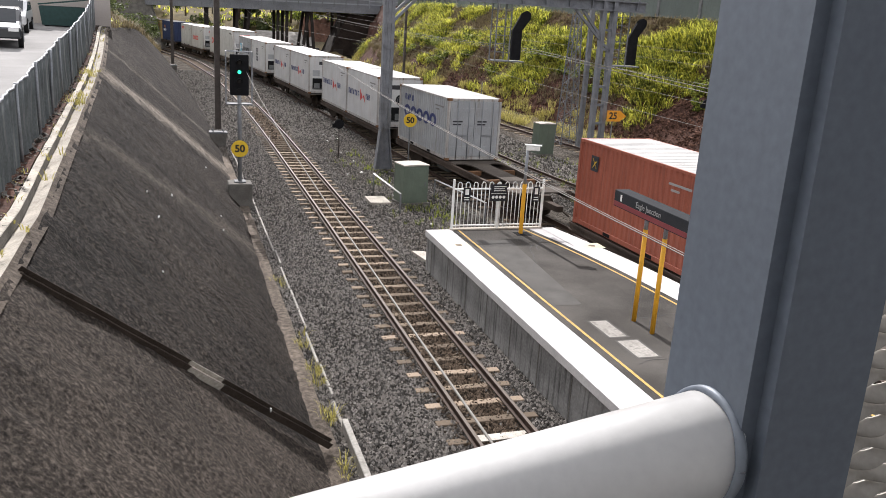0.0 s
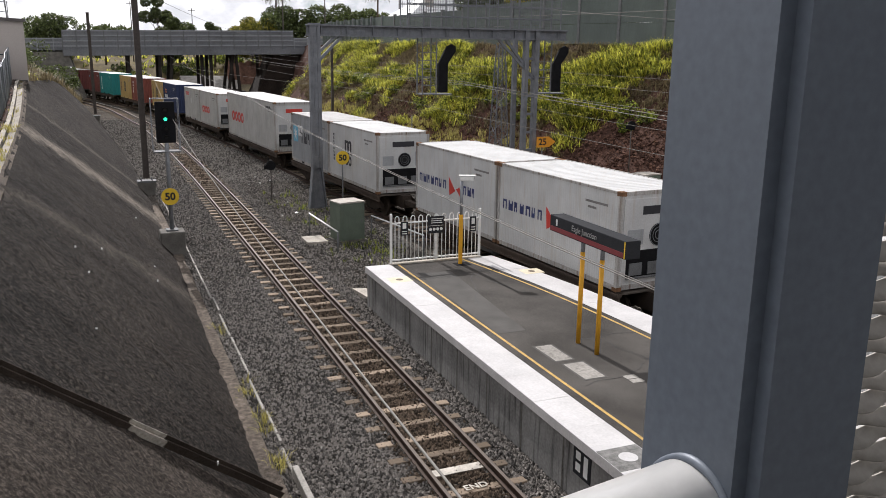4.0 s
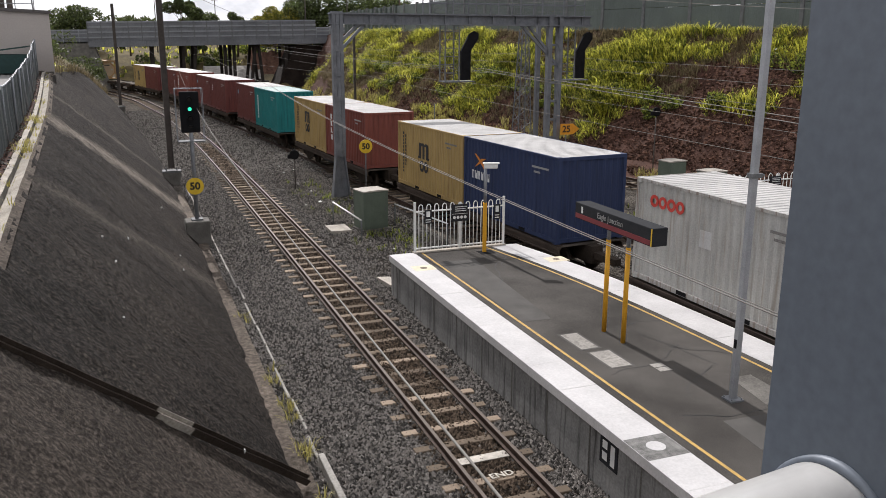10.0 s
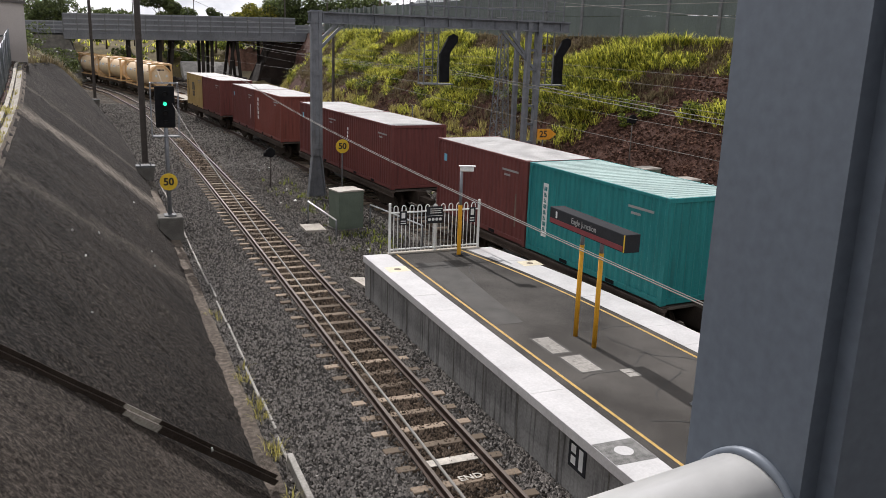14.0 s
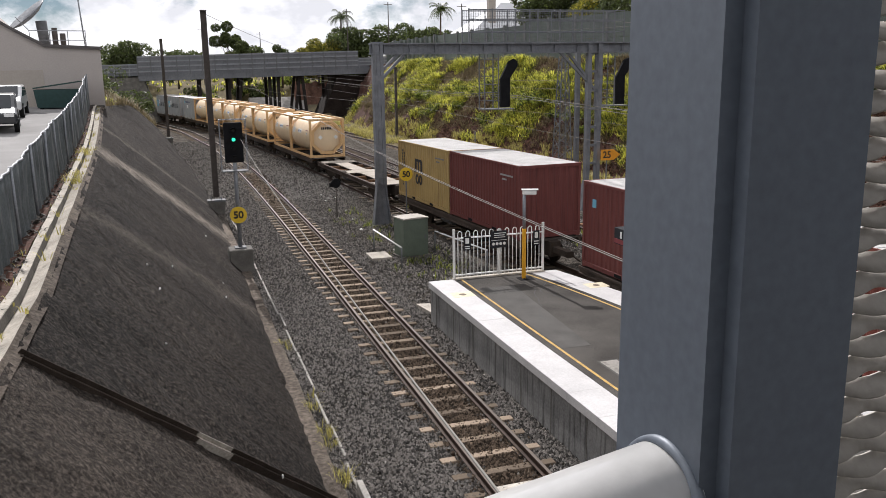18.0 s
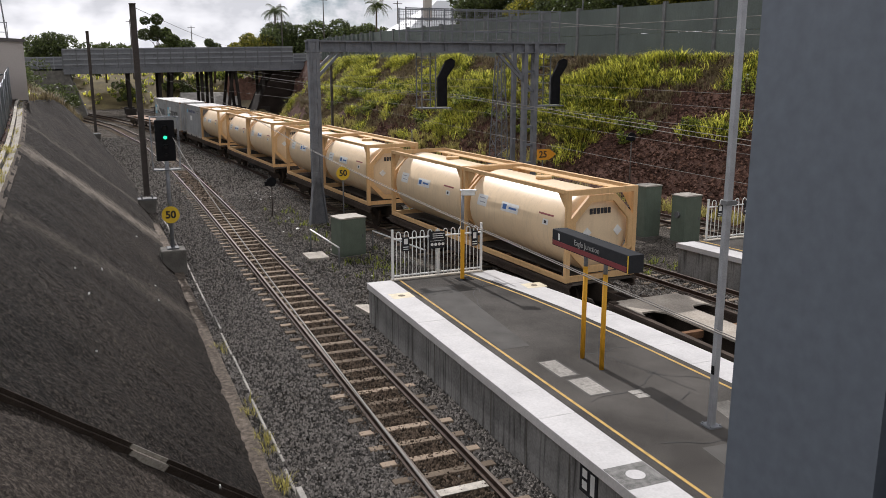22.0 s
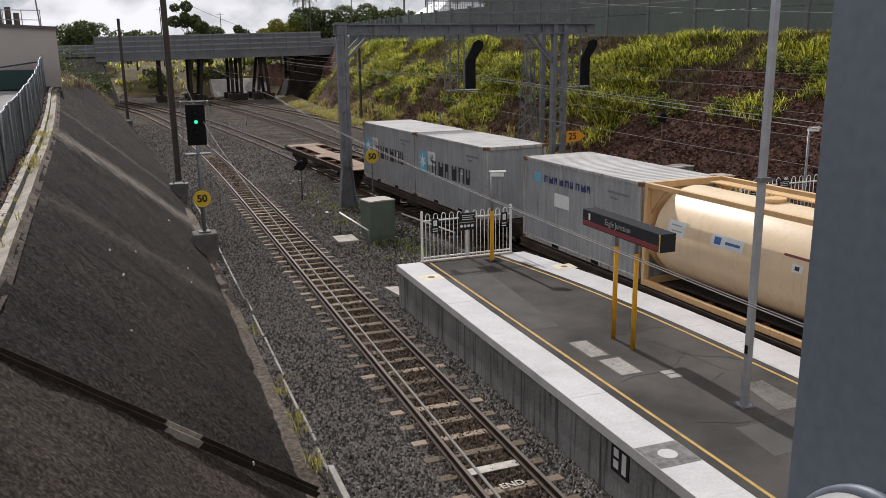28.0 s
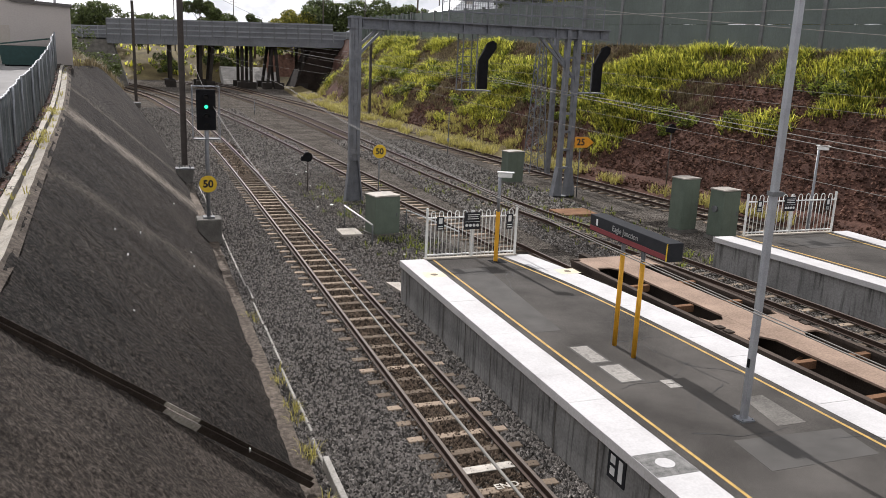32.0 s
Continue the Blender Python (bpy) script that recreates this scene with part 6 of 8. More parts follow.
        for p, q in (((-0.9 - w, -w), (-0.9 + w, -w)), ((-0.9 - w, -w), (-0.9 - w, w))):
            bar(bm, (p[0], p[1], z), (q[0], q[1], z), 0.010)
    for i in range(9):
        k = -0.475 + 0.95 * i / 8
        bar(bm, (-0.9 + k, -0.475, 0.4), (-0.9 + 0.4 * k, -0.19, 7.6), 0.010)
    tagged(part("mesh_guard", bm, "galv_aged", t, "fine welded mesh round the ladder"), kind="stuff")


def wire(bm, p, q, sag, r=0.011, n=14):
    p, q = Vector(p), Vector(q)
    n = n if sag else 1
    turn = (q - p).to_track_quat("Z", "Y").to_matrix()
    rings = []
    for i in range(n + 1):
        f = i / n
        c = p.lerp(q, f) + Vector((0, 0, -4 * sag * f * (1 - f)))
        rings.append([bm.verts.new(c + turn @ Vector((r * math.cos(k * 1.0472), r * math.sin(k * 1.0472), 0))) for k in range(6)])
    for a, b in zip(rings, rings[1:]):
        for k in range(6):
            bm.faces.new((a[k], a[(k + 1) % 6], b[(k + 1) % 6], b[k])).smooth = True


def build_mast(x, y, z0, z1, label, w=0.26):
    m = thing("line_mast", pose(x, y, z0), label, "mast", "overhead line masts")
    bm = B()
    h = z1 - z0
    box(bm, -w / 2, w / 2, -0.015, 0.015, 0, h)
    for s in (-1, 1):
        box(bm, s * w / 2 - 0.012, s * w / 2 + 0.012, -w / 2, w / 2, 0, h)
    part("column", bm, "mast", m)
    bm = B()
    box(bm, -w * 0.6, w * 0.6, -w * 0.6, w * 0.6, h, h + 0.05)
    part("cap", bm, "mast", m)
    bm = B()
    prism(bm, [(-0.42, -0.2), (0.42, -0.2), (0.35, -0.95), (-0.35, -0.95)], "y", -0.3, 0.3)
    part("footing", bm, "conc_dark", m)
    bm = B()
    box(bm, -0.45, 0.45, -0.32, 0.32, -0.2, -0.12)
    for sx in (-1, 1):
        for sy in (-1, 1):
            rod(bm, (sx * 0.25, sy * 0.2, -0.12), (sx * 0.25, sy * 0.2, 0.0), 0.03, 6)
    part("base_plate", bm, "galv_dark", m)
    return m


# ---------------------------------------------------------------- trackside things
def build_signal():
    s = thing("colour_light_signal", pose(-3.1, 30.3, 0.72), "black colour-light signal showing green on a grey post", "signal")
    bm = B()
    rod(bm, (0, 0, 0), (0, 0, 4.3), 0.07, 12)
    part("post", bm, "galv", s)
    bm = B()
    box(bm, -0.42, 0.42, -0.4, 0.4, -1.0, -0.05)
    bevel(bm, 0.03)
    part("footing", bm, "conc_dark", s)
    bm = B()
    box(bm, -0.2, 0.2, -0.2, 0.2, -0.05, 0.0)
    part("base_plate", bm, "galv_dark", s)
    bm = B()
    box(bm, -0.32, 0.32, -0.1, 0.12, 3.05, 4.45)
    bevel(bm, 0.03)
    hd = part("signal_head", bm, "black", s)
    for k, z in enumerate((4.18, 3.86, 3.54, 3.24)):
        bm = B()
        rod(bm, (0, -0.14, z), (0, -0.10, z), 0.062 if k < 3 else 0.05, 18)
        part("lens", bm, "green_light" if k == 1 else "lens_dark", hd, "lit green lens" if k == 1 else "")
        bm = B()
        n, r = 12, 0.105 if k < 3 else 0.08
        vs = [[bm.verts.new((r * math.cos(math.pi * i / n), y, z + r * math.sin(math.pi * i / n))) for y in (-0.3, -0.1)] for i in range(n + 1)]
        for p, q in zip(vs, vs[1:]):
            bm.faces.new((p[0], p[1], q[1], q[0]))
        h = part("hood", bm, "black", hd)
        so = h.modifiers.new("thickness", "SOLIDIFY")
        so.thickness = 0.008
    bars = []
    for x in (-0.45, 0.45):
        bars += [((x, -0.1, 2.75), (x, -0.1, 4.55)), ((x, 0.35, 2.75), (x, 0.35, 4.55)), ((x, -0.1, 4.55), (x, 0.35, 4.55))]
    for z in (2.75, 4.55):
        bars += [((-0.45, -0.1, z), (0.45, -0.1, z)), ((-0.45, 0.35, z), (0.45, 0.35, z))]
    for a, b in bars:
        bm = B()
        bar(bm, a, b, 0.022)
        part("cage_bar", bm, "galv", s, "pale steel bar of the service cage")
    bm = B()
    box(bm, -0.45, 0.45, -0.1, 0.4, 2.72, 2.75)
    part("platform", bm, "galv_dark", s)
    disc_sign(s, (0, -0.09, 1.17), 0.30, "50")


def disc_sign(parent, at, r, words, dark="signblack"):
    bm = B()
    x, y, z = at
    rod(bm, (x, y + 0.012, z), (x, y, z), r, 32)
    d = part("speed_disc", bm, "signyellow", parent, "round yellow speed disc with black figures")
    t = part("numeral", text_mesh(words, r * 1.18, dark, 0.003, 0.012), None, d)
    t.matrix_basis = Matrix.Translation((x, y - 0.006, z - 0.005)) @ Matrix.Rotation(radians(90), 4, "X")


def build_speed_board(x, y, h, r, words):
    s = thing("speed_board", pose(x, y, -0.2), "round yellow speed board on a thin post", "sign")
    bm = B()
    rod(bm, (0, 0, -0.1), (0, 0, h), 0.03, 8)
    part("post", bm, "galv_dark", s)
    disc_sign(s, (0, -0.04, h - r * 0.6), r, words)
    return s


def build_arrow_board():
    s = thing("arrow_board", pose(15.5, 36.9, -0.2), "orange arrow-shaped speed board on the gantry foot", "sign")
    bm = B()
    rod(bm, (-0.1, 0.06, 0), (-0.1, 0.06, 3.0), 0.03, 8)
    part("post", bm, "galv_dark", s)
    bm = B()
    prism(bm, [(-0.45, 2.52), (0.25, 2.52), (0.62, 2.78), (0.25, 3.05), (-0.45, 3.05)], "y", -0.01, 0.01)
    b = part("board", bm, "signorange", s)
    t = part("numeral", text_mesh("25", 0.46, "signblack", 0.003, 0.01), None, b)
    t.matrix_basis = Matrix.Translation((-0.12, -0.014, 2.78)) @ Matrix.Rotation(radians(90), 4, "X")


def build_round_indicator(x, y, h):
    s = thing("shunt_indicator", pose(x, y, -0.25), "small round black signal on a thin post, seen from behind", "signal")
    bm = B()
    rod(bm, (0, 0, 0), (0, 0, h), 0.03, 8)
    part("post", bm, "mast", s)
    bm = B()
    rod(bm, (0, -0.05, h), (0, 0.05, h), 0.23, 24)
    part("disc", bm, "black", s)
    bm = B()
    box(bm, -0.32, -0.12, -0.04, 0.06, h - 0.18, h + 0.02)
    part("lamp_box", bm, "black", s)


def build_cabinet(x, y, w, d, h, turn, label, meter=False):
    c = thing("equipment_cabinet", pose(x, y, -0.22, 0, 0, turn), label, "cabinet", "trackside cabinets")
    bm = B()
    box(bm, -w / 2, w / 2, -d / 2, d / 2, 0.12, h)
    bevel(bm, 0.015)
    body = part("body", bm, "cabinet", c)
    bm = B()
    prism(bm, [(-w / 2 - 0.02, h), (w / 2 + 0.02, h), (w / 2 + 0.02, h + 0.04), (0, h + 0.06), (-w / 2 - 0.02, h + 0.04)], "y", -d / 2 - 0.02, d / 2 + 0.02)
    part("cap", bm, "cabinet_top", c, "weathered pale cap")
    bm = B()
    box(bm, -w / 2 - 0.06, w / 2 + 0.06, -d / 2 - 0.06, d / 2 + 0.06, -0.1, 0.12)
    part("plinth", bm, "conc_dark", c)
    bm = B()
    box(bm, -w / 2 + 0.06, w / 2 - 0.06, -d / 2 - 0.012, -d / 2, 0.2, h - 0.08)
    door = part("door", bm, "cabinet", c)
    bm = B()
    box(bm, w / 2 - 0.16, w / 2 - 0.12, -d / 2 - 0.03, -d / 2 - 0.012, h * 0.5, h * 0.5 + 0.14)
    part("handle", bm, "galv_dark", door)
    bm = B()
    box(bm, w / 2, w / 2 + 0.01, -d / 2 + 0.06, d / 2 - 0.06, 0.2, h - 0.08)
    part("side_door", bm, "cabinet", c)
    if meter:
        bm = B()
        rod(bm, (-w / 2 - 0.1, 0, h * 0.62), (-w / 2, 0, h * 0.62), 0.13, 16)
        part("meter", bm, "galv_dark", c)
    return c


def build_station_sign():
    s = thing("station_sign", pose(3.86, 14.02, 0.975), "dark station name sign with maroon band on two yellow posts", "sign")
    for y in (-0.36, 0.37):
        bm = B()
        rod(bm, (0, y, 0), (0, y, 2.0), 0.05, 16)
        p = part("post", bm, "yellow", s, "yellow painted post")
        bm = B()
        rod(bm, (0, y, 2.0), (0, y, 2.28), 0.045, 16)
        part("sleeve", bm, "galv", p)
    bm = B()
    box(bm, -0.17, 0.17, -1.36, 1.48, 2.25, 2.60)
    bevel(bm, 0.008)
    bd = part("board", bm, "signboard", s)
    bm = B()
    box(bm, -0.175, -0.17, -1.30, 1.46, 2.27, 2.37)
    part("band", bm, "maroon", bd)
    bm = B()
    box(bm, -0.174, -0.171, -1.355, -1.32, 2.26, 2.59)
    part("end_stripe", bm, "signyellow", bd)
    t = part("name", text_mesh("Eagle Junction", 0.17, "letter_dim", 0.002), None, bd)
    t.matrix_basis = Matrix.Translation((-0.176, 0.1, 2.47)) @ Matrix.Rotation(radians(-90), 4, "Z") @ Matrix.Rotation(radians(90), 4, "X")
    bm = B()
    box(bm, -0.176, -0.171, 1.16, 1.22, 2.40, 2.54)
    part("print", bm, "letter", bd)


def build_camera_post(x, y, z, h, turn, yellow=True):
    s = thing("camera_post", pose(x, y, z, 0, 0, turn), "surveillance camera on a " + ("grey and yellow" if yellow else "grey") + " post", "camera post")
    hy = 1.45 if yellow else 0.02
    bm = B()
    box(bm, -0.055, 0.055, -0.055, 0.055, 0, hy)
    p = part("post", bm, "yellow" if yellow else "galv", s)
    bm = B()
    rod(bm, (0, 0, hy), (0, 0, h), 0.045, 12)
    part("pole", bm, "galv", s)
    bm = B()
    box(bm, -0.07, 0.07, -0.05, 0.34, h - 0.02, h + 0.12)
    bevel(bm, 0.02)
    c = part("camera_housing", bm, "whitesteel", s, "white camera housing")
    bm = B()
    box(bm, -0.085, 0.085, -0.08, 0.39, h + 0.12, h + 0.14)
    part("sun_shield", bm, "whitesteel", c)
    bm = B()
    rod(bm, (0, 0.34, h + 0.05), (0, 0.355, h + 0.05), 0.04, 12)
    part("window", bm, "glass", c)


def build_lamp_pole():
    s = thing("platform_lamp_pole", pose(4.1, 10.62, 0.975), "tall square galvanised lighting pole on the platform", "lamp pole")
    bm = B()
    bar(bm, (0, 0, 0.03), (0.0, 0.0, 7.1), 0.098, 0.098)
    part("pole", bm, "galv_pole", s)
    bm = B()
    rod(bm, (0, 0, 7.1), (0, 0, 7.52), 0.04, 12)
    part("spigot", bm, "galv_pole", s)
    for sx in (-1, 1):
        bm = B()
        rod(bm, (0, 0, 7.38), (sx * 0.16, 0, 7.4), 0.025, 8)
        n = 14
        rings = []
        for u, hw, hh in ((0.12, 0.03, 0.03), (0.2, 0.08, 0.05), (0.36, 0.12, 0.065), (0.5, 0.11, 0.06), (0.6, 0.06, 0.03)):
            rings.append([bm.verts.new((sx * u, hw * math.cos(2 * math.pi * i / n), 7.4 + hh * math.sin(2 * math.pi * i / n))) for i in range(n)])
        for a, b in zip(rings, rings[1:]):
            for i in range(n):
                bm.faces.new((a[i], a[(i + 1) % n], b[(i + 1) % n], b[i])).smooth = True
        bm.faces.new(rings[0][::-1])
        bm.faces.new(rings[-1])
        head = part("lamp_head", bm, "galv", s, "grey lamp head")
        bm = B()
        rod(bm, (sx * 0.42, 0, 7.325), (sx * 0.42, 0, 7.35), 0.075, 16)
        part("lens", bm, "letter", head)
    bm = B()
    box(bm, -0.13, 0.13, -0.13, 0.13, 0, 0.03)
    for sx in (-1, 1):
        for sy in (-1, 1):
            rod(bm, (sx * 0.1, sy * 0.1, 0.03), (sx * 0.1, sy * 0.1, 0.06), 0.014, 6)
    part("base_plate", bm, "galv", s)
    bm = B()
    box(bm, -0.08, 0.12, -0.075, 0.075, 3.85, 3.92)
    rod(bm, (0.08, 0, 3.88), (0.2, 0, 3.88), 0.02, 8)
    part("clamp", bm, "galv_dark", s)
    bm = B()
    box(bm, -0.06, -0.05, -0.03, 0.03, 0.95, 1.1)
    part("label", bm, "black", s)


def build_platform_details():
    def hatch(pts, material, label, lift=0.004):
        bm = B()
        lo = [bm.verts.new((x, y, 0.975)) for x, y in pts]
        hi = [bm.verts.new((x, y, 0.975 + lift)) for x, y in pts]
        bm.faces.new(hi)
        for i in range(len(pts)):
            bm.faces.new((lo[i], lo[(i + 1) % len(pts)], hi[(i + 1) % len(pts)], hi[i]))
        return part("pit_cover", bm, material, PLATFORM, label)
    for x0, x1, y0, y1 in ((2.87, 3.25, 13.6, 14.48), (2.92, 3.36, 12.57, 13.39)):
        hatch([(x0 - 0.05, y0 - 0.05), (x1 + 0.05, y0 - 0.05), (x1 + 0.05, y1 + 0.05), (x0 - 0.05, y1 + 0.05)], "asphalt_patch", "", 0.003)
        hatch([(x0, y0), (x1, y0), (x1, y1), (x0, y1)], "conc", "pale concrete pit cover", 0.006)
    for x0, y0 in ((3.68, 12.1), (3.68, 12.3)):
        hatch([(x0, y0), (x0 + 0.26, y0), (x0 + 0.26, y0 + 0.17), (x0, y0 + 0.17)], "conc", "small pit cover", 0.005)
    hatch([(4.5, 10.25), (5.1, 10.25), (5.15, 11.4), (4.7, 11.4)], "conc_dark", "pale concrete patch", 0.004)
    hatch([(2.5, 15.5), (3.2, 15.5), (3.6, 20.8), (2.6, 20.8)], "asphalt_patch", "paler asphalt patch", 0.003)
    hatch([(3.3, 9.0), (5.4, 9.0), (5.5, 9.9), (3.4, 10.0)], "asphalt_patch", "paler asphalt patch", 0.003)
    hatch([(4.0, 21.2), (4.45, 21.2), (4.45, 21.6), (4.0, 21.6)], "black", "dark grated drain", 0.004)
    # cracks and tar seams in the asphalt
    rng = random.Random(17)
    for x0, y0, ang, ln in ((4.0, 14.6, -25, 2.2), (2.75, 12.3, 4, 2.6), (4.6, 13.2, -60, 1.6), (3.5, 11.0, 60, 1.9), (4.9, 12.0, 80, 2.4), (3.1, 17.6, 85, 3.2), (4.4, 18.6, 100, 2.6), (5.0, 9.6, 20, 1.4), (2.9, 10.4, -10, 2.0)):
        pts, q, a = [], Vector((x0, y0)), radians(ang)
        for k in range(int(ln / 0.12)):
            pts.append(q.copy())
            a += rng.uniform(-0.35, 0.35)
            q = q + Vector((math.cos(a), math.sin(a))) * 0.12
        bm = B()
        rows = []
        for k, p in enumerate(pts):
            d = (pts[min(k + 1, len(pts) - 1)] - pts[max(k - 1, 0)]).normalized() * (0.004 + 0.006 * rng.random())
            rows.append([bm.verts.new((p.x - d.y, p.y + d.x, 0.9795)), bm.verts.new((p.x + d.y, p.y - d.x, 0.9795))])
        for p, q in zip(rows, rows[1:]):
            bm.faces.new((p[0], p[1], q[1], q[0]))
        part("crack", bm, "signblack", PLATFORM, "dark crack in the asphalt")
    # worn brown spots on the coping
    for x, y in ((1.95, 20.4), (5.75, 20.0)):
        bm = B()
        rod(bm, (x, y, 0.978), (x, y, 0.9815), 0.10, 20)
        part("bolt_cover", bm, "dust", PLATFORM, "rust-stained bolt cover")
        bm = B()
        box(bm, x - 0.3, x + 0.3, y - 0.25, y + 0.25, 0.978, 0.9805)
        part("stain", bm, mat_stain, PLATFORM, "yellowed worn paint")
    # dark stencilled square with a white disc on the coping
    hatch([(1.50, 9.30), (2.23, 9.30), (2.23, 9.98), (1.50, 9.98)], "stencil", "dark painted square on the coping", 0.008)
    bm = B()
    rod(bm, (1.87, 9.65, 0.983), (1.87, 9.65, 0.987), 0.15, 28)
    part("disc", bm, "whitepaint", PLATFORM, "white painted disc")
    # dark marked panel on the wall face
    bm = B()
    box(bm, 1.53, 1.555, 10.15, 10.66, 0.30, 0.80)
    wp = part("wall_panel", bm, "signboard", PLATFORM, "dark painted panel on the wall")
    for a, b, c, d in ((10.22, 10.34, 0.36, 0.72), (10.44, 10.58, 0.38, 0.52), (10.44, 10.58, 0.58, 0.72)):
        bm = B()
        box(bm, 1.525, 1.531, a, b, c, d)
        part("print", bm, "letter", wp)
    # joints in the wall
    y = 8.0
    while y < 22:
        bm = B()
        x = PL(y) + 0.055
        box(bm, x - 0.004, x + 0.01, y, y + 0.03, -0.25, 0.80)
        part("wall_joint", bm, "conc_dark", PLATFORM)
        y += 1.5
    # words on a sleeper
    t = part("words", text_mesh("END", 0.22, "sleeper_white", 0.003, 0.004), None, None)
    t.name = "sleeper_marking"
    tagged(t, "white painted letters on a sleeper", "marking")
    t.matrix_basis = pose(0.2, 11.55, -0.168, 0, 0, 3)
    bm = B()
    box(bm, -0.52, 0.5, -0.11, 0.11, -0.179, -0.166)
    single("painted_sleeper", bm, "sleeper_white", "white painted sleeper face between the rails", "marking", pose(0.1, 12.2, 0, 0, 0, 1))


mat_stain = mat("mat_stain", (0.66, 0.58, 0.42), 0.8, vary=0.2, scale=4, fine=30, bump=0.1)


def build_wires():
    def run(label, spans, r=0.011):
        s = thing("overhead_wire", pose(0, 0, 0), label, "wire", "overhead wires")
        for p, q, sag in spans:
            bm = B()
            wire(bm, p, q, sag, r)
            part("span", bm, "wire", s)
    run("bare contact wire slung from the footbridge", [((-4.05, 0.6, 5.25), (-1.87, 54.8, 5.2), 0.64), ((-1.87, 54.8, 5.2), (-2.0, 128, 5.8), 0.1)], 0.0075)
    run("bare overhead wire slung from the footbridge", [((-0.6, 0.6, 4.9), (0.9, 37.3, 4.9), 0.27), ((0.9, 37.3, 4.9), (5.0, 128, 5.7), 0.2)], 0.0065)
    run("bare overhead wire slung from the footbridge", [((-0.74, 0.6, 4.98), (0.8, 37.3, 5.0), 0.27)], 0.005)
    for k in range(2):
        dz = 0.12 * k
        run("bare overhead wire over the tracks", [((8.6 + 0.2 * k, 0.6, 4.85 + dz), (13.8, 43.6, 5.2 + dz), 0.05), ((13.8, 43.6, 5.2 + dz), (14.3, 128, 5.8), 0.3)], 0.012)
    run("thin overhead wire over the tracks", [((5.6, 0.6, 4.9), (5.3, 37.3, 5.3), 0.1), ((5.3, 37.3, 5.3), (1.5, 92, 5.4), 0.2)], 0.005)
    for x0, x1, z in ((17.0, 18.6, 4.6), (17.4, 18.6, 5.4), (16.5, 18.4, 3.8), (19.8, 19.0, 5.9)):
        run("thin overhead wire along the cutting", [((x0, 0.6, z), (x1, 50, z + 0.1), 0.15), ((x1, 50, z + 0.1), (15.5, 126, z + 0.6), 0.3)], 0.009)
    run("feeder wire high beside the noise wall", [((19.6, 8, 7.2), (20.5, 46, 9.5), 0.2)], 0.013)
    run("feeder wire high beside the noise wall", [((20.4, 8, 9.0), (20.0, 60, 9.4), 0.2)], 0.013)
    run("wire from the mast top", [((-3.2, 43.8, 9.7), (20, 140, 9.0), 0.6)], 0.012)


def build_far_masts():
    build_mast(16.2, 80.5, 0.1, 7.0, "slim dark overhead-line mast beside the tracks", 0.2)
    for x, y, h in ((14.7, 54.0, 2.9), (5.5, 84.0, 1.4)):
        m = thing("marker_post", pose(x, y, -0.25), "thin grey steel marker post in the ballast", "post", "marker posts")
        bm = B()
        rod(bm, (0, 0, -0.1), (0, 0, h), 0.035, 8)
        part("tube", bm, "galv_dark", m)
        bm = B()
        box(bm, -0.07, 0.07, -0.05, 0.05, h * 0.30, h * 0.30 + 0.22)
        part("box", bm, "galv", m, "small grey junction box")


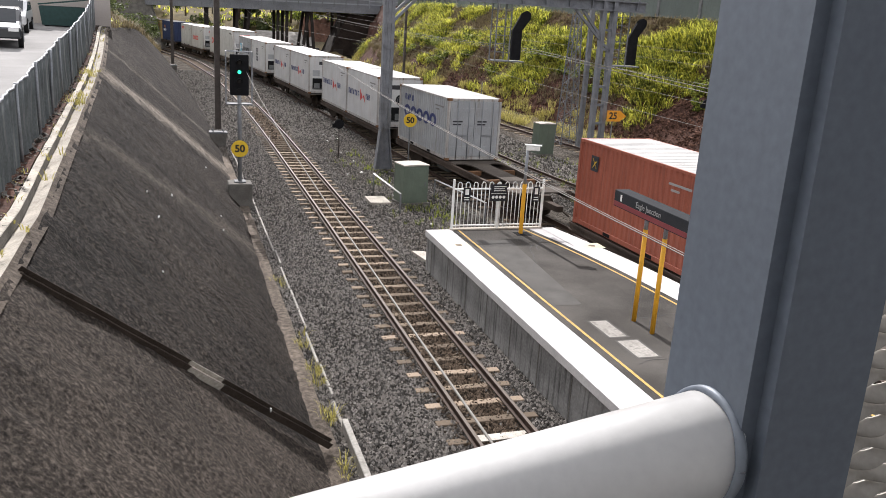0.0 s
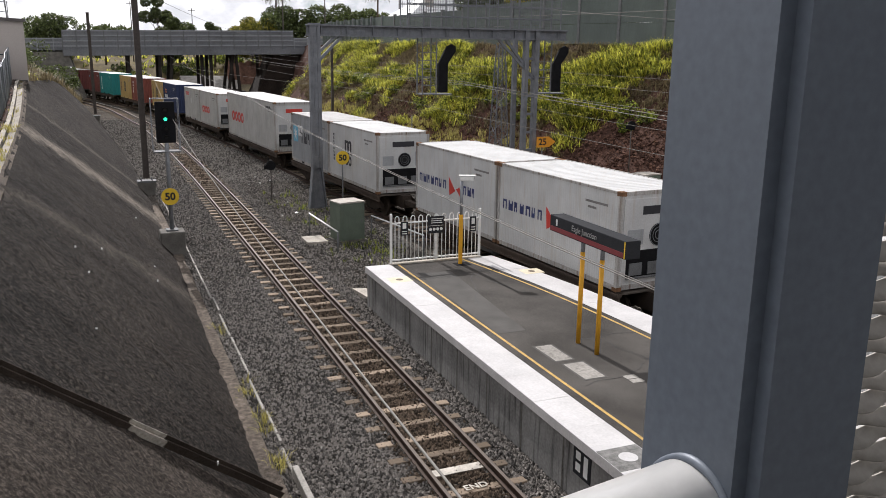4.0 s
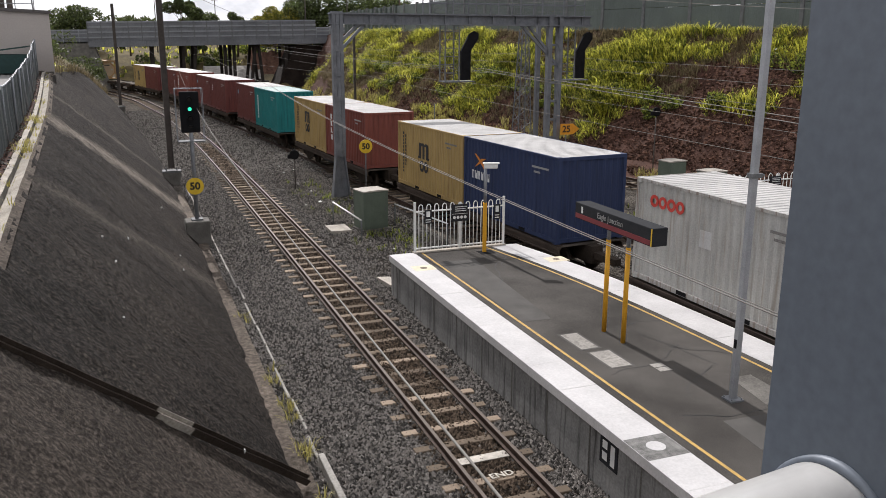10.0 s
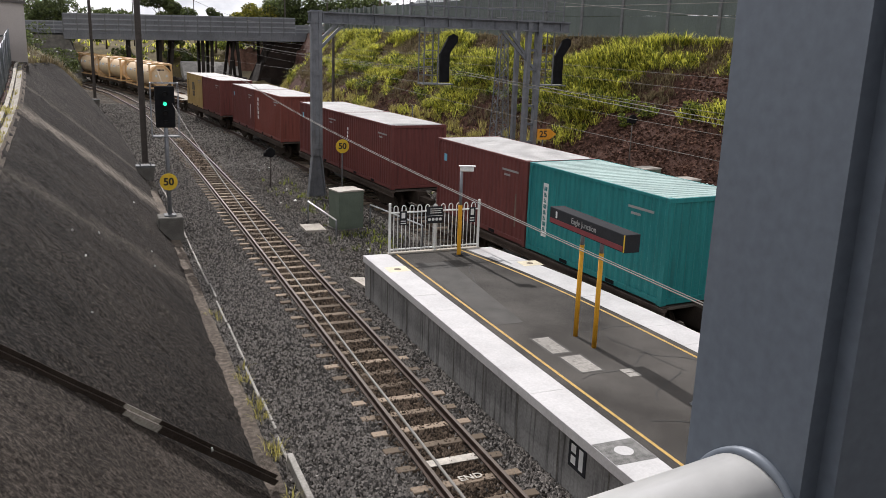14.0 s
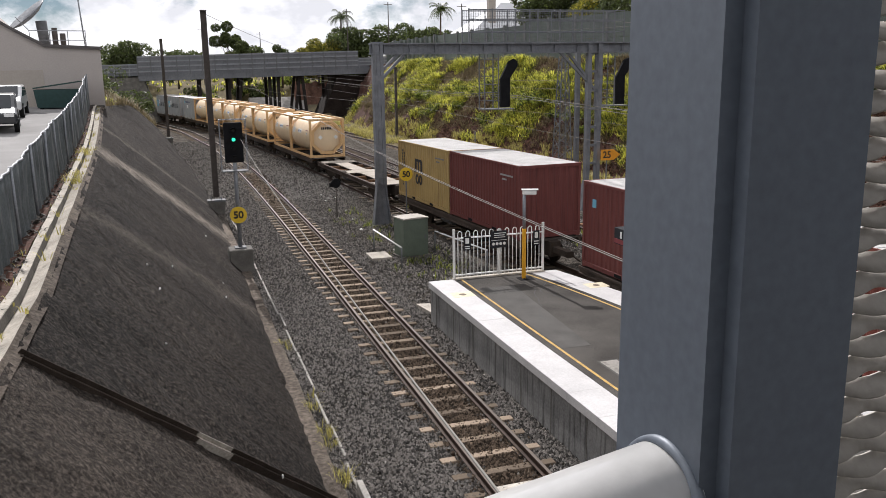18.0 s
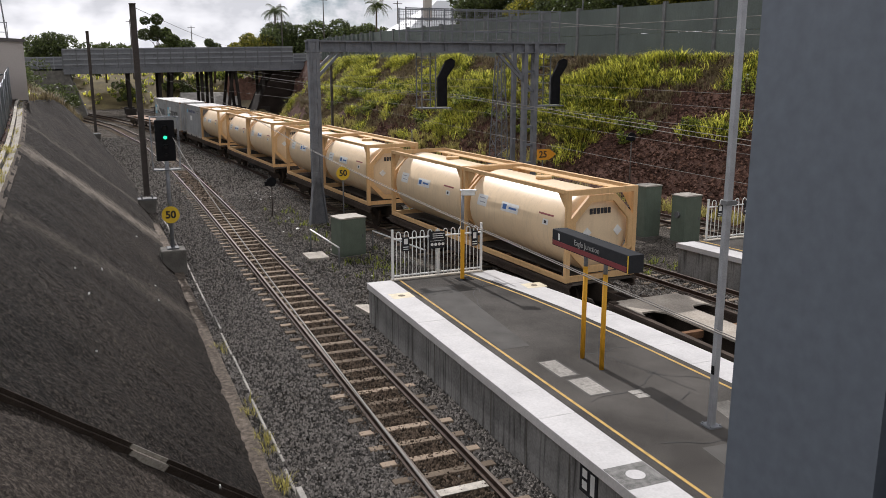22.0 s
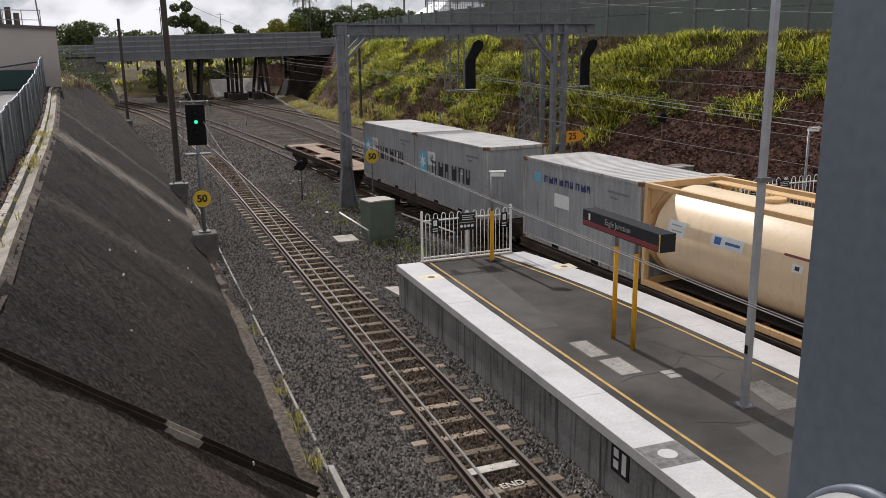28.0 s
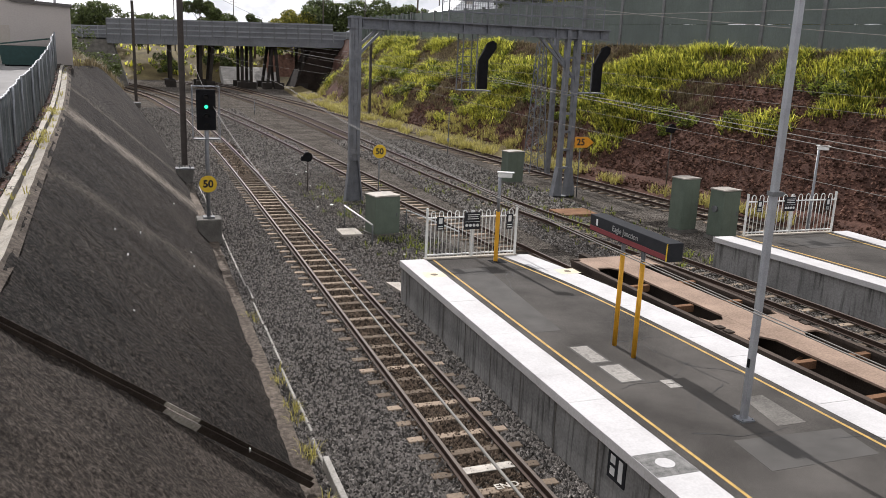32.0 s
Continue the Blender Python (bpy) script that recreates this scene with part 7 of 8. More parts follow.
# ---------------------------------------------------------------- yard, building, vehicles
def build_shop():
    z0 = 5.05
    b = thing("shop_building", pose(0, 0, 0), "plain beige rendered building with a dark parapet edge", "building")
    bm = B()
    prism(bm, [(-8.45, z0 - 1.4), (-8.45, 8.2), (-11.2, 8.35), (-12.9, 9.35), (-20.0, 14.2), (-40, 14.2), (-40, z0 - 1.4)], "y", 50.0, 76.0)
    for v in bm.verts:
        if v.co.y > 60 and v.co.x > -15:
            v.co.x -= 2.6
    part("wall", bm, "bldg", b)
    bm = B()
    prism(bm, [(-40, z0), (-11.4, z0), (-11.4, 7.1), (-40, 7.1)], "y", 49.975, 50.0)
    part("lower_wall", bm, "bldg_low", b, "slightly darker lower wall")
    bm = B()
    for p, q in (((-8.35, 50, 8.22), (-11.2, 50, 8.37)), ((-11.2, 50, 8.37), (-12.9, 50, 9.37)), ((-12.9, 50, 9.37), (-20, 50, 14.22))):
        bar(bm, Vector(p) + Vector((0, -0.05, 0)), Vector(q) + Vector((0, -0.05, 0)), 0.2, 0.16)
    part("parapet_trim", bm, "bldg_trim", b)
    bm = B()
    box(bm, -40, -8.5, 49.96, 50.0, z0, z0 + 0.12)
    part("skirting", bm, "bldg_trim", b)
    bm = B()
    for z in (8.7, 9.2):
        bar(bm, (-12.0, 51, z), (-9.2, 51, z - 0.03), 0.04)
    for x in (-12.0, -11.0, -10.1, -9.2):
        bar(bm, (x, 51, 8.2), (x, 51, 9.2), 0.04)
    bar(bm, (-12.0, 51, 9.2), (-12.6, 51, 9.9), 0.04)
    part("roof_rail", bm, "galv", b)
    bm = B()
    rod(bm, (-11.5, 53, 8.3), (-11.6, 53, 9.8), 0.26, 14, 0.3)
    part("dish_stand", bm, "galv_dark", b)
    bm = B()
    ax = Vector((-0.62, -0.25, 0.75)).normalized()
    turn = ax.to_track_quat("Z", "Y").to_matrix()
    rings = [[bm.verts.new(Vector((-12.15, 53, 9.95)) + turn @ Vector((r * math.cos(6.2832 * i / 24), r * math.sin(6.2832 * i / 24), dz))) for i in range(24)] for r, dz in ((0.15, 0.0), (0.75, 0.09), (1.25, 0.28), (1.27, 0.24), (0.75, 0.03), (0.15, -0.06))]
    for p, q in zip(rings, rings[1:] + rings[:1]):
        for i in range(24):
            bm.faces.new((p[i], p[(i + 1) % 24], q[(i + 1) % 24], q[i])).smooth = True
    part("satellite_dish", bm, "galv", b, "large grey satellite dish")
    for x in (-10.9, -10.5):
        bm = B()
        rod(bm, (x, 52.5, 8.3), (x, 52.5, 9.4 - 0.3 * (x > -10.7)), 0.15, 12)
        part("flue", bm, "mast", b)
    bm = B()
    rod(bm, (-9.4, 53, 8.2), (-9.6, 53, 11.6), 0.04, 8)
    rod(bm, (-9.6, 53, 11.6), (-10.1, 53, 11.65), 0.03, 8)
    part("roof_lamp", bm, "galv", b)
    w = thing("waste_bin", pose(-10.6, 48.6, z0), "large dark green wheeled waste bin with its lid ajar", "bin")
    bm = B()
    prism(bm, [(-1.0, 0.12), (1.0, 0.12), (1.12, 1.05), (-1.12, 1.05)], "y", -0.65, 0.65)
    part("body", bm, "binn", w)
    bm = B()
    box(bm, -1.15, 1.15, -0.7, 0.7, 0, 0.07, Matrix.Translation((0, 0.05, 1.25)) @ Matrix.Rotation(radians(-8), 4, "Y"))
    part("lid", bm, "binn", w)
    for x in (-0.8, 0.8):
        bm = B()
        rod(bm, (x, -0.6, 0.1), (x, -0.5, 0.1), 0.1, 12)
        part("wheel", bm, "rubber", w)


M["bldg_low"] = mat("bldg_low", (0.40, 0.36, 0.315), 0.9, vary=0.12, scale=0.5, fine=14, bump=0.1)


def build_car(x, y, z, turn, paint, label):
    c = thing("parked_car", pose(x, y, z, 0, 0, turn), label, "car", "parked cars")
    bm = B()
    prof = [(-2.1, 0.35), (-2.15, 0.75), (-1.3, 0.92), (-0.6, 1.42), (0.9, 1.45), (1.75, 0.98), (2.1, 0.9), (2.15, 0.4)]
    prism(bm, prof, "x", -0.86, 0.86)
    bevel(bm, 0.06)
    part("body", bm, paint, c)
    bm = B()
    prism(bm, [(-1.22, 0.95), (-0.58, 1.36), (0.85, 1.38), (1.6, 0.98)], "x", -0.875, 0.875)
    part("side_window", bm, "glass", c)
    bm = B()
    prism(bm, [(-1.36, 0.93), (-0.66, 1.41), (-0.62, 1.38), (-1.3, 0.9)], "x", -0.7, 0.7)
    part("windscreen", bm, "glass", c)
    for sx in (-1, 1):
        for yy in (-1.35, 1.35):
            bm = B()
            rod(bm, (sx * 0.72, yy, 0.32), (sx * 0.9, yy, 0.32), 0.32, 20)
            wh = part("wheel", bm, "rubber", c)
            bm = B()
            rod(bm, (sx * 0.9, yy, 0.32), (sx * 0.91, yy, 0.32), 0.2, 16)
            part("rim", bm, "galv", wh)
        bm = B()
        box(bm, sx * 0.6 - 0.17, sx * 0.6 + 0.17, -2.17, -2.13, 0.62, 0.74)
        part("headlight", bm, "letter", c)
    return c


# ---------------------------------------------------------------- plants
def tuft_mesh(name, spots, material, blades, lo, hi, lean, width, seed):
    """Tufts of bent blades at many spots, in one mesh."""
    rng = np.random.default_rng(seed)
    P = np.repeat(np.array(spots, float), blades, axis=0)
    n = len(P)
    ang = rng.uniform(0, 2 * np.pi, n)
    ln = rng.uniform(lo, hi, n) * np.repeat(rng.uniform(0.6, 1.3, len(spots)), blades)
    out = rng.uniform(0.2, 1.0, n) * lean
    d = np.c_[np.cos(ang), np.sin(ang), np.zeros(n)]
    side = np.c_[-np.sin(ang), np.cos(ang), np.zeros(n)] * (width * rng.uniform(0.6, 1.4, n))[:, None]
    base = P + d * rng.uniform(0, 0.12, n)[:, None]
    up = np.array([0, 0, 1.0])
    mid = base + d * (ln * out * 0.45)[:, None] + up * (ln * 0.62)[:, None]
    tip = base + d * (ln * out * 1.15)[:, None] + up * (ln * (1 - 0.35 * out))[:, None]
    v = np.stack([base - side, base + side, mid + side * 0.8, mid - side * 0.8, tip], 1).reshape(-1, 3)
    k = 5 * np.arange(n)
    quads = np.stack([k, k + 1, k + 2, k + 3], 1).tolist()
    tris = np.stack([k + 3, k + 2, k + 4], 1).tolist()
    return raw(name, v.tolist(), quads + tris, material)


def build_bank_plants(at):
    rng = random.Random(11)
    green, tall, dry, straw = [], [], [], []
    for i in range(9000):
        y = rng.uniform(14, 108)
        f = rng.random() ** 0.8
        n = noise.noise((y * 0.14, f * 2.4, 2.0)) + 0.6 * noise.noise((y * 0.55, f * 6, 6))
        lowest = 0.60 if y < 30 else 0.52 if y < 34 else 0.40 if y < 44 else 0.16
        if f > lowest + 0.16 * noise.noise((y * 0.3, 0, 8)):
            k = 5 if y < 70 else 3
            for j in range(k):
                g = min(0.985, max(0.02, f + rng.gauss(0, 0.022)))
                yy = y + rng.gauss(0, 0.28)
                spot = Vector(at(yy, g)) + Vector((rng.uniform(-0.1, 0.1), 0, -0.08))
                spot.y = yy
                if n > (0.0 if y > 46 else -0.14):
                    (tall if n > 0.16 and j < 3 else green).append(tuple(spot))
                elif n <= -0.05 and j < 3 and (y > 40 or f > 0.7):
                    straw.append(tuple(spot))
        elif f < 0.16 and n > -0.25 and y > 45:
            for j in range(4):
                x, yy, z = at(y, f)
                dry.append((x + rng.uniform(-0.4, 0.3), y + rng.uniform(-0.4, 0.4), z - 0.05))
    single("bank_grass", tuft_mesh("bank_grass", green, "grass", 12, 0.22, 0.62, 1.4, 0.016, 1), "grass", "bright green grass in clumps over the cutting", "grass", kind="stuff")
    single("bank_cane_grass", tuft_mesh("bank_cane_grass", tall, "grass", 15, 0.40, 0.95, 1.5, 0.022, 12), "grass", "tall broad-bladed green grass over the cutting", "grass", kind="stuff")
    single("bank_straw", tuft_mesh("bank_straw", straw, "strawgrass", 9, 0.2, 0.55, 1.0, 0.016, 9), "strawgrass", "dead brown grass between the green", "grass", kind="stuff")
    # leafy bushes that lean out of the bank
    for i in range(46):
        y = 30 + 80 * (i + rng.random()) / 46 if i < 34 else rng.uniform(20, 34)
        f = rng.uniform(0.25, 0.62) if y > 36 else rng.uniform(0.62, 0.9)
        s = rng.uniform(0.5, 1.25)
        bush = thing("bank_bush", pose(*at(y, f)), "leafy yellow-green bush on the cutting", "bush", "bushes on the cutting")
        bl = [(rng.gauss(0, s * 0.45), rng.gauss(0, s * 0.55), s * rng.uniform(0.0, 0.8), s * rng.uniform(0.25, 0.45)) for k in range(8)]
        for q in bl[:4]:
            bm = B()
            rod(bm, (0, 0, -0.3), q[:3], 0.03, 5, 0.012)
            part("stem", bm, "bark", bush)
        part("foliage", leaf_cloud("foliage", bl, "shrubleaf", 650, 0.085, 200 + i), None, bush)
    for i in range(5200):
        y = rng.uniform(16, 110)
        x = BANK_FOOT(y) - rng.uniform(0.0, 2.2)
        if noise.noise((x * 0.5, y * 0.3, 1)) > (-0.1 if y > 46 else 0.0 if 29 < y and x < BANK_FOOT(y) - 0.9 else 0.5):
            dry.append((x, y, -0.15 + 0.2 * rng.random()))
    single("verge_grass", tuft_mesh("verge_grass", dry, "drygrass", 8, 0.2, 0.65, 0.8, 0.012, 2), "drygrass", "dry yellow grass along the foot of the cutting", "grass", kind="stuff")
    # broken rock and clods on the bare lower face
    r2 = np.random.default_rng(6)
    base = np.array([(1, 0, 0), (-1, 0, 0), (0, 1, 0), (0, -1, 0), (0, 0, 1), (0, 0, -1)], float)
    tri = np.array([(0, 2, 4), (2, 1, 4), (1, 3, 4), (3, 0, 4), (2, 0, 5), (1, 2, 5), (3, 1, 5), (0, 3, 5)])
    pts = []
    while len(pts) < 42000:
        y, f = r2.uniform(12, 80) if len(pts) % 3 else r2.uniform(12, 46), r2.uniform(-0.1, 0.75)
        if f < 0:
            if y < 47:
                pts.append((BANK_FOOT(float(y)) + float(r2.uniform(-1.6, 0.4)), float(y), float(r2.uniform(-0.1, 0.2))))
        elif f < 0.5 or y < 40:
            pts.append(at(float(y), float(f)))
    pts = np.array(pts) + r2.normal(0, 0.12, (len(pts), 3)) * (0.3, 0.6, 0.2)
    v = base[None] * (0.025 + 0.10 * r2.random((len(pts), 1, 1)) ** 2.2) * r2.uniform(0.6, 1.4, (len(pts), 6, 1)) + pts[:, None]
    fc = (tri[None] + 6 * np.arange(len(pts))[:, None, None]).reshape(-1, 3)
    single("bank_rubble", raw("bank_rubble", v.reshape(-1, 3).tolist(), fc.tolist(), "soil_rock"), "soil_rock", "broken red-brown clods on the cutting face", "rubble", kind="stuff")


def build_weeds():
    rng = random.Random(21)
    spots = []
    for y, x, n, s in ((13.5, -2.75, 10, 0.3), (15.2, -2.7, 14, 0.5), (17, -2.75, 8, 0.5), (11.6, -2.8, 8, 0.3), (21, -2.8, 5, 0.5)):
        for i in range(n):
            spots.append((x + rng.uniform(-0.12, 0.12), y + rng.uniform(-s, s), -0.2))
    single("drain_weeds", tuft_mesh("drain_weeds", spots, "drygrass", 9, 0.10, 0.32, 0.8, 0.007, 3), "drygrass", "yellow-green weeds in the foot drain", "weeds", kind="stuff")
    spots = []
    for i in range(110):
        a = rng.random()
        spots.append((rng.uniform(2.2, 5.2) if a < 0.6 else rng.uniform(2.0, 3.6), rng.uniform(24.5, 31.5) if a < 0.6 else rng.uniform(33, 42), -0.22))
    spots = [p for p in spots if noise.noise((p[0] * 0.8, p[1] * 0.6, 3)) > 0.02 and p[0] < TRACK_B(p[1]) - 1.5]
    for cx, cy, k, s in ((3.5, 29.4, 26, 0.4), (4.2, 27.8, 16, 0.5), (4.1, 36.4, 12, 0.5), (12.9, 38.5, 30, 1.6), (14.2, 33.5, 20, 1.3), (12.8, 25.2, 40, 0.8), (12.6, 29.6, 60, 1.1), (11.6, 33.0, 40, 1.2), (10.2, 40.0, 40, 1.6)):
        spots += [(cx + rng.gauss(0, s), cy + rng.gauss(0, s), -0.22) for i in range(k)]
    single("track_weeds", tuft_mesh("track_weeds", spots, "shrubleaf", 10, 0.08, 0.32, 0.9, 0.010, 4), "shrubleaf", "green weeds in the ballast", "weeds", kind="stuff")
    spots = []
    for i in range(110):
        y = rng.uniform(4, 50) if i < 40 else rng.gauss(27.5, 1.0) if i < 80 else rng.gauss(22.5, 0.6)
        spots.append((top(y) - rng.uniform(0.1, 0.5), y, crest(y) + 0.03))
    single("crest_weeds", tuft_mesh("crest_weeds", spots, "drygrass", 9, 0.06, 0.22, 0.9, 0.008, 5), "drygrass", "dry weeds along the crest drain", "weeds", kind="stuff")


def build_fence_litter():
    rng = random.Random(61)
    spots = []
    for i in range(900):
        y = rng.uniform(5, 50)
        spots.append((top(y) - rng.uniform(0.46, 0.9), y, crest(y) + 0.07))
    single("fence_litter", tuft_mesh("fence_litter", spots, "conc_dark", 3, 0.03, 0.10, 2.2, 0.03, 15), "conc_dark", "dead leaves and rubbish along the fence foot", "litter", kind="stuff")


def leaf_cloud(name, blobs, material, count, size, seed):
    """Many small leaves spread over uneven clumps."""
    rng = np.random.default_rng(seed)
    B_ = np.array(blobs, float)
    w = B_[:, 3] ** 2
    pick = rng.choice(len(B_), count, p=w / w.sum())
    d = rng.normal(0, 1, (count, 3))
    d /= np.linalg.norm(d, axis=1)[:, None]
    r = B_[pick, 3] * rng.uniform(0.55, 1.08, count) ** 0.6
    c = B_[pick, :3] + d * r[:, None] * (1, 1, 0.85)
    a = rng.normal(0, 1, (count, 3))
    a /= np.linalg.norm(a, axis=1)[:, None]
    b = np.cross(a, rng.normal(0, 1, (count, 3)))
    b /= np.linalg.norm(b, axis=1)[:, None]
    s = rng.uniform(0.6, 1.4, count)[:, None] * size
    v = np.stack([c - a * s, c + b * s * 0.45, c + a * s, c - b * s * 0.45], 1).reshape(-1, 3)
    k = 4 * np.arange(count)
    return raw(name, v.tolist(), np.stack([k, k + 1, k + 2, k + 3], 1).tolist(), material)


def build_tree(x, y, z, h, spread, material, label, seed, count=2600, size=0.22, open_=False):
    t = thing("tree", pose(x, y, z), label, "tree", "trees beyond the railway")
    rng = random.Random(seed)
    bm = B()
    rod(bm, (0, 0, -0.3), (rng.uniform(-0.2, 0.2), 0, h * 0.5), 0.05 * h ** 0.9 * 0.5 + 0.05, 8, 0.03 * h ** 0.9 * 0.5 + 0.03)
    blobs = []
    for i in range(9 if open_ else 14):
        a = rng.uniform(0, 6.28)
        rr = spread * rng.uniform(0.15, 0.85)
        zz = h * rng.uniform(0.30 if not open_ else 0.55, 0.90)
        p = (rr * math.cos(a), rr * math.sin(a), zz)
        rod(bm, (0, 0, h * rng.uniform(0.25, 0.48)), p, 0.045, 5, 0.02)
        blobs.append((*p, spread * rng.uniform(0.30, 0.50) * (0.6 if open_ else 1)))
    part("trunk", bm, "bark", t)
    part("crown", leaf_cloud("crown", blobs, material, count if open_ else int(count * 2.4), size if open_ else size * 1.15, seed), None, t)
    return t


def build_palm(x, y, z, h, seed):
    t = thing("palm_tree", pose(x, y, z), "tall palm with ragged drooping fronds", "palm", "trees beyond the railway")
    rng = random.Random(seed)
    bm = B()
    rod(bm, (0, 0, -0.3), (0.2, 0, h), 0.2, 8, 0.14)
    part("trunk", bm, "bark", t)
    for i in range(26):
        a = 6.28 * i / 26 + rng.uniform(-0.2, 0.2)
        el = rng.uniform(-0.3, 1.1)
        bm = B()
        ln = rng.uniform(2.2, 3.1)
        prev = Vector((0.2, 0, h))
        d = Vector((math.cos(a) * math.cos(el), math.sin(a) * math.cos(el), math.sin(el)))
        for k in range(7):
            q = prev + d * ln / 7
            d.z -= 0.24
            d.normalize()
            side = d.cross(Vector((0, 0, 1))).normalized()
            for s in (-1, 1):
                for m in range(3):
                    b0 = prev.lerp(q, m / 3)
                    tip = b0 + side * s * 0.75 * (1 - k / 9) + d * 0.35 + Vector((0, 0, -0.35))
                    w = d * 0.05
                    bm.faces.new([bm.verts.new(c) for c in (b0 - w, b0 + w, tip)])
            prev = q
        part("frond", bm, "leaf", t)


def build_distance():
    # grassy end of the bank and shrubs towards the bridge
    def end_z(x, y):
        f = (top(y) + 0.1 - x) / (top(y) + 30.0)
        return crest(y) - 0.12 + f * (5.6 - crest(y)) * 4.5 if f < 0.222 else 5.5
    ys, xs = list(np.arange(50, 129, 1.5)), [0, 0.4, 0.8, 1.2, 1.8, 2.6, 3.6, 5, 7, 10, 16, 30]
    vs = [(top(y) + 0.1 - d, y, end_z(top(y) + 0.1 - d, y) + 0.15 * noise.noise((d, y * 0.6, 2))) for y in ys for d in xs]
    n = len(xs)
    fs = [(j * n + i, j * n + n + i, j * n + n + i + 1, j * n + i + 1) for j in range(len(ys) - 1) for i in range(n - 1)]
    single("bank_end", raw("bank_end", vs, fs, "verge", True), "verge", "grassy bank beyond the concrete slope", "grass", kind="structure")
    # rising ground beyond the bridge, cut through by the railway
    def ease(v):
        v = min(1.0, max(0.0, v))
        return v * v * (3 - 2 * v)
    gx, gy = list(np.arange(-60, 61, 1.5)), list(np.arange(138, 190, 1.5)) + list(np.arange(190, 430, 12.0))
    verts, faces = [], []
    for yy in gy:
        line = -12.5 - 0.33 * (yy - 150)
        for xx in gx:
            up = ease((yy - 143) / (30 if xx < 6 else 14) if xx > line else (yy - 138) / 8) * ease((abs(xx - line) - 3.5) / 4)
            verts.append((xx, yy, -0.5 + 4.7 * up + 3.0 * up * ease((yy - 172) / 30) + 0.35 * up * noise.noise((xx * 0.3, yy * 0.3, 1))))
    w_ = len(gx)
    for j in range(len(gy) - 1):
        for i in range(w_ - 1):
            a = j * w_ + i
            faces.append((a, a + 1, a + w_ + 1, a + w_))
    single("far_rise", raw("far_rise", verts, faces, "rise", True), "rise", "grassy red-earth rise beyond the bridge", "grass", kind="structure")
    r3 = random.Random(77)
    spots = []
    for i in range(2600):
        j = r3.randrange(len(verts))
        if verts[j][2] > 0.2 and verts[j][1] < 190 and noise.noise((verts[j][0] * 0.2, verts[j][1] * 0.2, 4)) > -0.1:
            spots.append((verts[j][0] + r3.uniform(-0.8, 0.8), verts[j][1] + r3.uniform(-0.8, 0.8), verts[j][2] - 0.3))
    single("rise_grass", tuft_mesh("rise_grass", spots, "grass", 7, 0.5, 1.5, 0.8, 0.12, 17), "grass", "rank green grass on the rise", "grass", kind="stuff")
    bm = B()
    prism(bm, [(140.0, -0.4), (146.0, 2.3), (147.5, 2.3), (147.5, -0.4)], "x", 8.0, 17.0)
    bevel(bm, 0.1)
    single("stone_apron", bm, "conc", "pale concrete apron on the far bank", "slope", kind="structure")
    ridge = [(15.5 + 0.45 * i, 146.5 + 0.5 * noise.noise((i * 0.5, 1, 1)), 4.6 + 0.7 * noise.noise((i * 0.4, 7, 1))) for i in range(16)]
    single("raw_earth_face", raw("raw_earth_face", [p for x, y, z in ridge for p in ((x, y - 2.6, 1.0), (x, y - 0.9, z * 0.6), (x, y, z), (x, y + 3, z - 1.2))],
                                 [(4 * i + k, 4 * i + 4 + k, 4 * i + 5 + k, 4 * i + 1 + k) for i in range(15) for k in range(3)], "soil_rock", True), "soil_rock", "raw red earth face beyond the bridge", "bank", kind="structure")
    rng = random.Random(31)
    spots, brush = [], []
    for i in range(3600):
        y, d = rng.uniform(52, 90), rng.uniform(0.0, 5.0) ** 1.2
        x = top(y) - d
        (spots if d > 0.7 + 0.5 * noise.noise((y * 0.4, 1, 1)) and y < 80 else brush if rng.random() < 0.3 else []).append((x, y, end_z(x, y) - 0.05))
    single("end_grass", tuft_mesh("end_grass", spots, "grass", 8, 0.15, 0.45, 0.8, 0.03, 7), "grass", "bright green grass on the bank's end", "grass", kind="stuff")
    single("end_brush", tuft_mesh("end_brush", brush, "strawgrass", 10, 0.3, 0.9, 0.9, 0.02, 8), "strawgrass", "dry brown brush on the bank's end", "grass", kind="stuff")
    # undergrowth between the far tracks and the rise
    r5 = random.Random(91)
    for i in range(26):
        x, y = r5.uniform(-2, 24), r5.uniform(148, 160)
        if x < -10 - 0.33 * (y - 150) + 7:
            continue
        h, sp = r5.uniform(0.9, 2.4), r5.uniform(1.0, 2.4)
        t = thing("shrub", pose(x, y, 0.2 + 4.4 * ease((y - 143) / (30 if x < 6 else 14))), "low green scrub beyond the bridge", "shrub", "shrubs")
        part("foliage", leaf_cloud("foliage", [(r5.gauss(0, sp * 0.5), r5.gauss(0, sp * 0.4), h * r5.uniform(0.1, 0.6), sp * r5.uniform(0.2, 0.4)) for k in range(7)], "shrubleaf" if i % 3 else "leaf", 500, 0.2, 300 + i), None, t)
    for i, (x, y, z, h, s) in enumerate(((-11.5, 92, 4.4, 2.2, 3.0), (-12.8, 104, 4.6, 2.6, 3.4), (-9.6, 114, 1.6, 3.2, 2.6), (-9.3, 100, 2.0, 2.0, 2.2))):
        t = thing("shrub", pose(x, y, z), "dense dark green shrub on the bank", "shrub", "shrubs")
        bl = [(rng.gauss(0, s * 0.4), rng.gauss(0, s * 0.4), h * rng.uniform(0.2, 0.75), s * rng.uniform(0.25, 0.45)) for k in range(10)]
        for b in bl[:5]:
            bm = B()
            rod(bm, (0, 0, -0.3), b[:3], 0.05, 5, 0.02)
            part("stem", bm, "bark", t)
